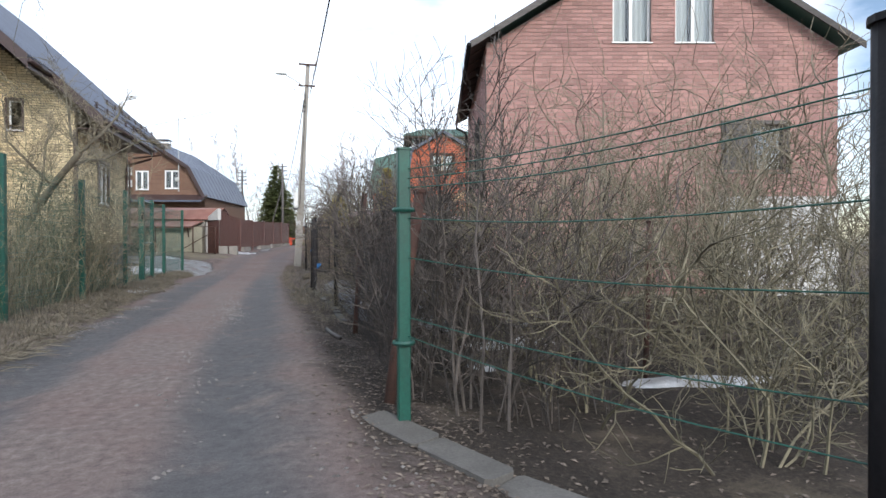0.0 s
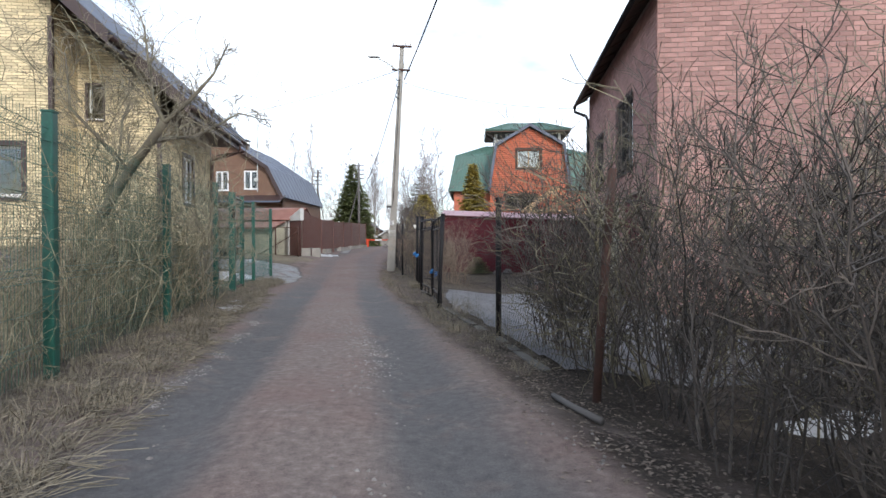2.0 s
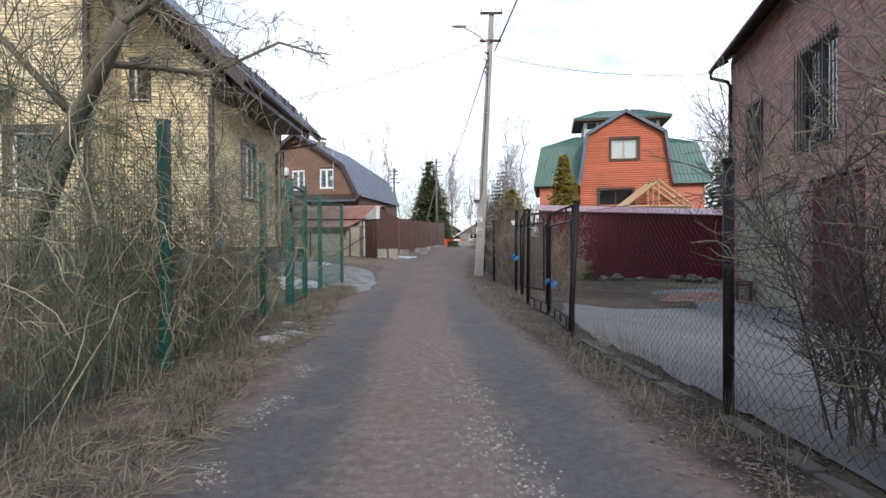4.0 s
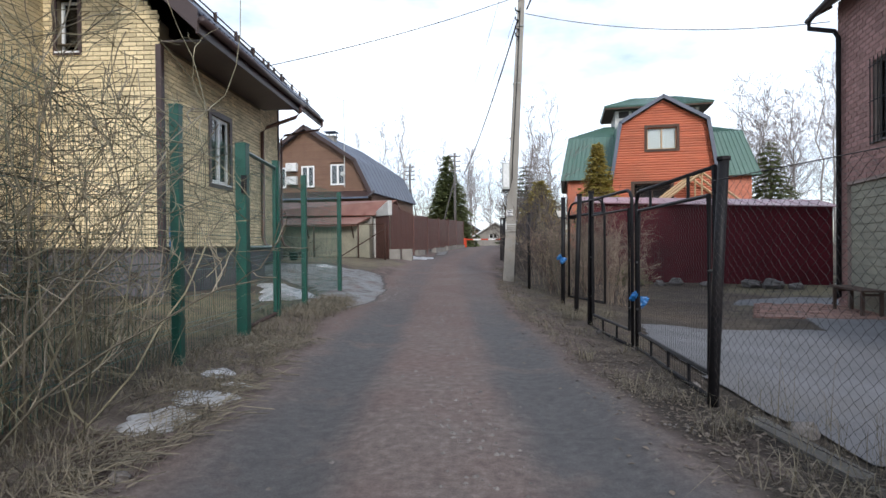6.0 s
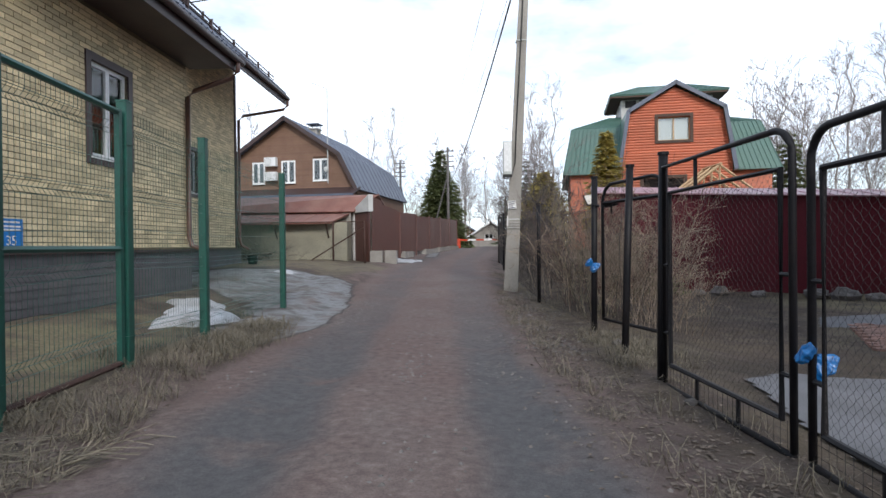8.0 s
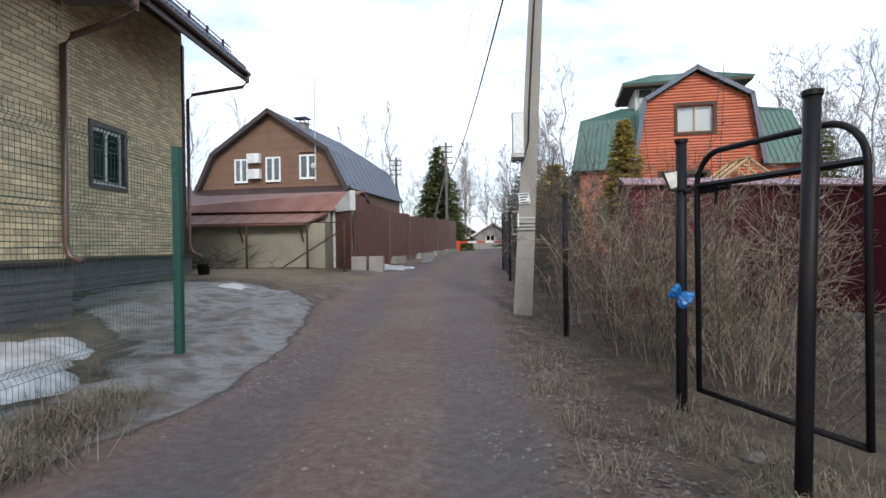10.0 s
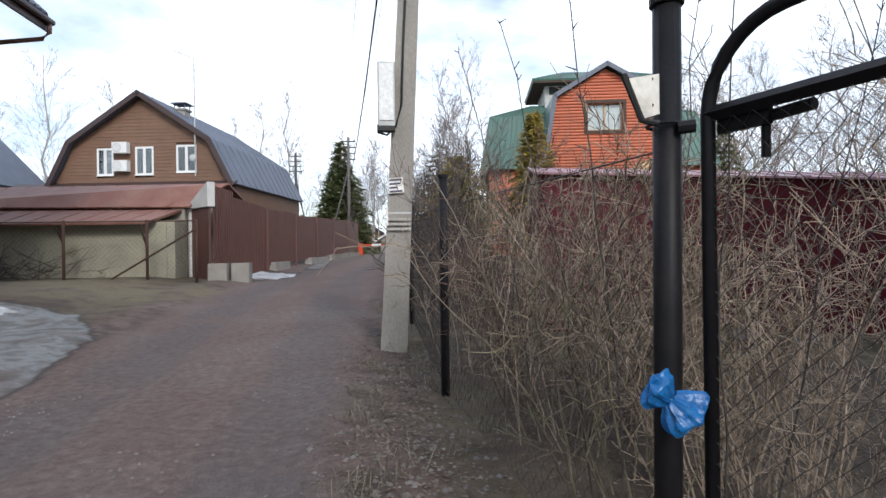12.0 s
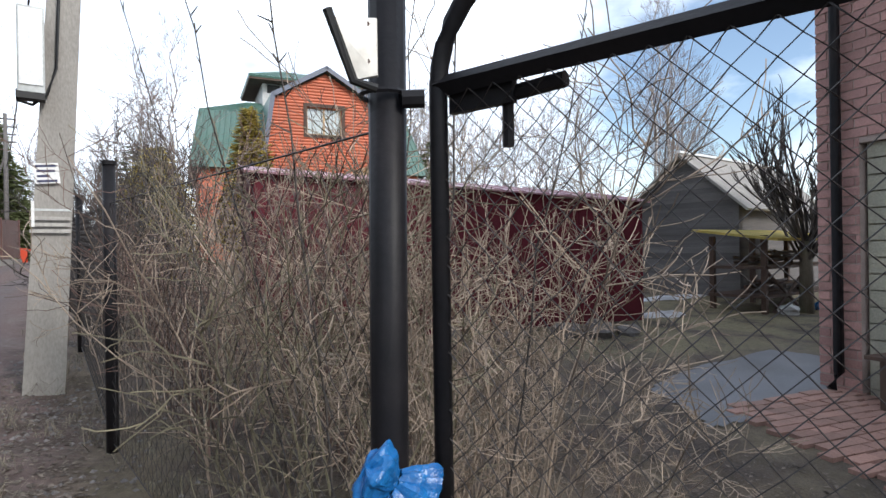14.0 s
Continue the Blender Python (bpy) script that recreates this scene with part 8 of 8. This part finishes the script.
def far_house(name, x0, y0, w, d, h, rise, wall, roof, label, z=0.8):
    ob = thing(name, pose(x0 + w / 2, y0 + d / 2, z), label, "house", "distant houses")
    up = Matrix(((1, 0, 0, 0), (0, 0, 1, 0), (0, 1, 0, 0), (0, 0, 0, 1)))
    pts = ((x0, y0), (x0 + w, y0), (x0 + w, y0 + d), (x0, y0 + d))
    for i in range(4):
        p, q = pts[i], pts[(i + 1) % 4]
        ln = math.hypot(q[0] - p[0], q[1] - p[1])
        top = [(ln, z + h), (ln / 2, z + h + rise), (0, z + h)] if i % 2 == 0 else None
        holes = [(ln * 0.35, z + 1.0, ln * 0.55, z + 2.2)] if i == 0 else []
        part("wall", wall_geo(Geo(), ln, z - 0.5, z + h, 0.25, holes, top), wall, ob, m=wall_frame(p, q))
        for hh in holes:
            window_part(ob, wall_frame(p, q), *hh, curtain=False)
            # added near-black panel, coloured like the shade of a room
            part("room_wall", Geo().box((hh[0] - 0.1, 0.8, hh[1] - 0.1), (hh[2] + 0.1, 0.85, hh[3] + 0.1)), "unlit_interior", ob, m=wall_frame(p, q))
    o = 0.4
    for s in (0, 1):
        xa, xb = (x0 - o, x0 + w / 2) if s == 0 else (x0 + w + o, x0 + w / 2)
        za, zb = z + h - o * rise / (w / 2), z + h + rise
        q = [(xa, y0 - o, za), (xa, y0 + d + o, za), (xb, y0 + d + o, zb + 0.15), (xb, y0 - o, zb + 0.15)]
        part("roof", Geo().slab(q if s else q[::-1], 0.15), roof, ob)
    return ob


far_house("tan_house", -27.5, 50, 6.6, 8, 4.8, 3.4, "plaster_beige", "slate_metal", "tan rendered house with a grey roof behind the garage")
far_house("white_roofed_house", 0.6, 74, 4.6, 6, 1.5, 1.3, "concrete", "white_plastic", "low house with a snowy pale roof beyond the barrier")
far_house("small_house", -4.5, 84, 6, 6, 2.2, 1.8, "brown_siding", "slate_metal", "small brown house far beyond the lane end")


def text_mesh(words, size, mat, parent, m, name="lettering"):
    """Raised lettering in the built-in font."""
    cu = bpy.data.curves.new(name, "FONT")
    cu.body, cu.size, cu.align_x, cu.extrude = words, size, "CENTER", 0.002
    tmp = bpy.data.objects.new(name, cu)
    scene.collection.objects.link(tmp)
    dg = bpy.context.evaluated_depsgraph_get()
    me = bpy.data.meshes.new_from_object(tmp.evaluated_get(dg))
    bpy.data.objects.remove(tmp)
    me.materials.clear()
    me.materials.append(M[mat])
    return part(name, me, mat, parent, m=m)


stand = pose(0, 0, 0, 90, 0, 0)
text_mesh("35", 0.16, "sign_white", PLATE, M_BAY @ Matrix.Translation((0.39, -0.032, 1.155)) @ stand, "number")
for z, w in ((1.41, 0.24), (1.36, 0.28), (1.32, 0.26)):
    part("text_bar", Geo().box((0.39 - w / 2, -0.034, z), (0.39 + w / 2, -0.030, z + 0.022)), "sign_white", PLATE, m=M_BAY)


def brush_pile():
    """Brushwood heaped by the garage."""
    rng = random.Random(13)
    g = Geo()
    for i in range(60):
        grow(g, (-8.6 + rng.gauss(0, 0.7), 33.9 + rng.gauss(0, 0.25), 0.45 + rng.uniform(0, 0.5)), (rng.gauss(0, 1), rng.gauss(0, 0.4), rng.uniform(-0.1, 0.5)), rng.uniform(0.6, 1.3), 0.012, 1, rng, 0.2, 3, (0.3, 0.9), 0.7, 0.5, 0.0, 0.3, 4, 3, 0.004)
    single("brushwood_pile", g, "twig_dark", "heap of cut brushwood under the garage lean-to", "brushwood", kind="stuff")


brush_pile()
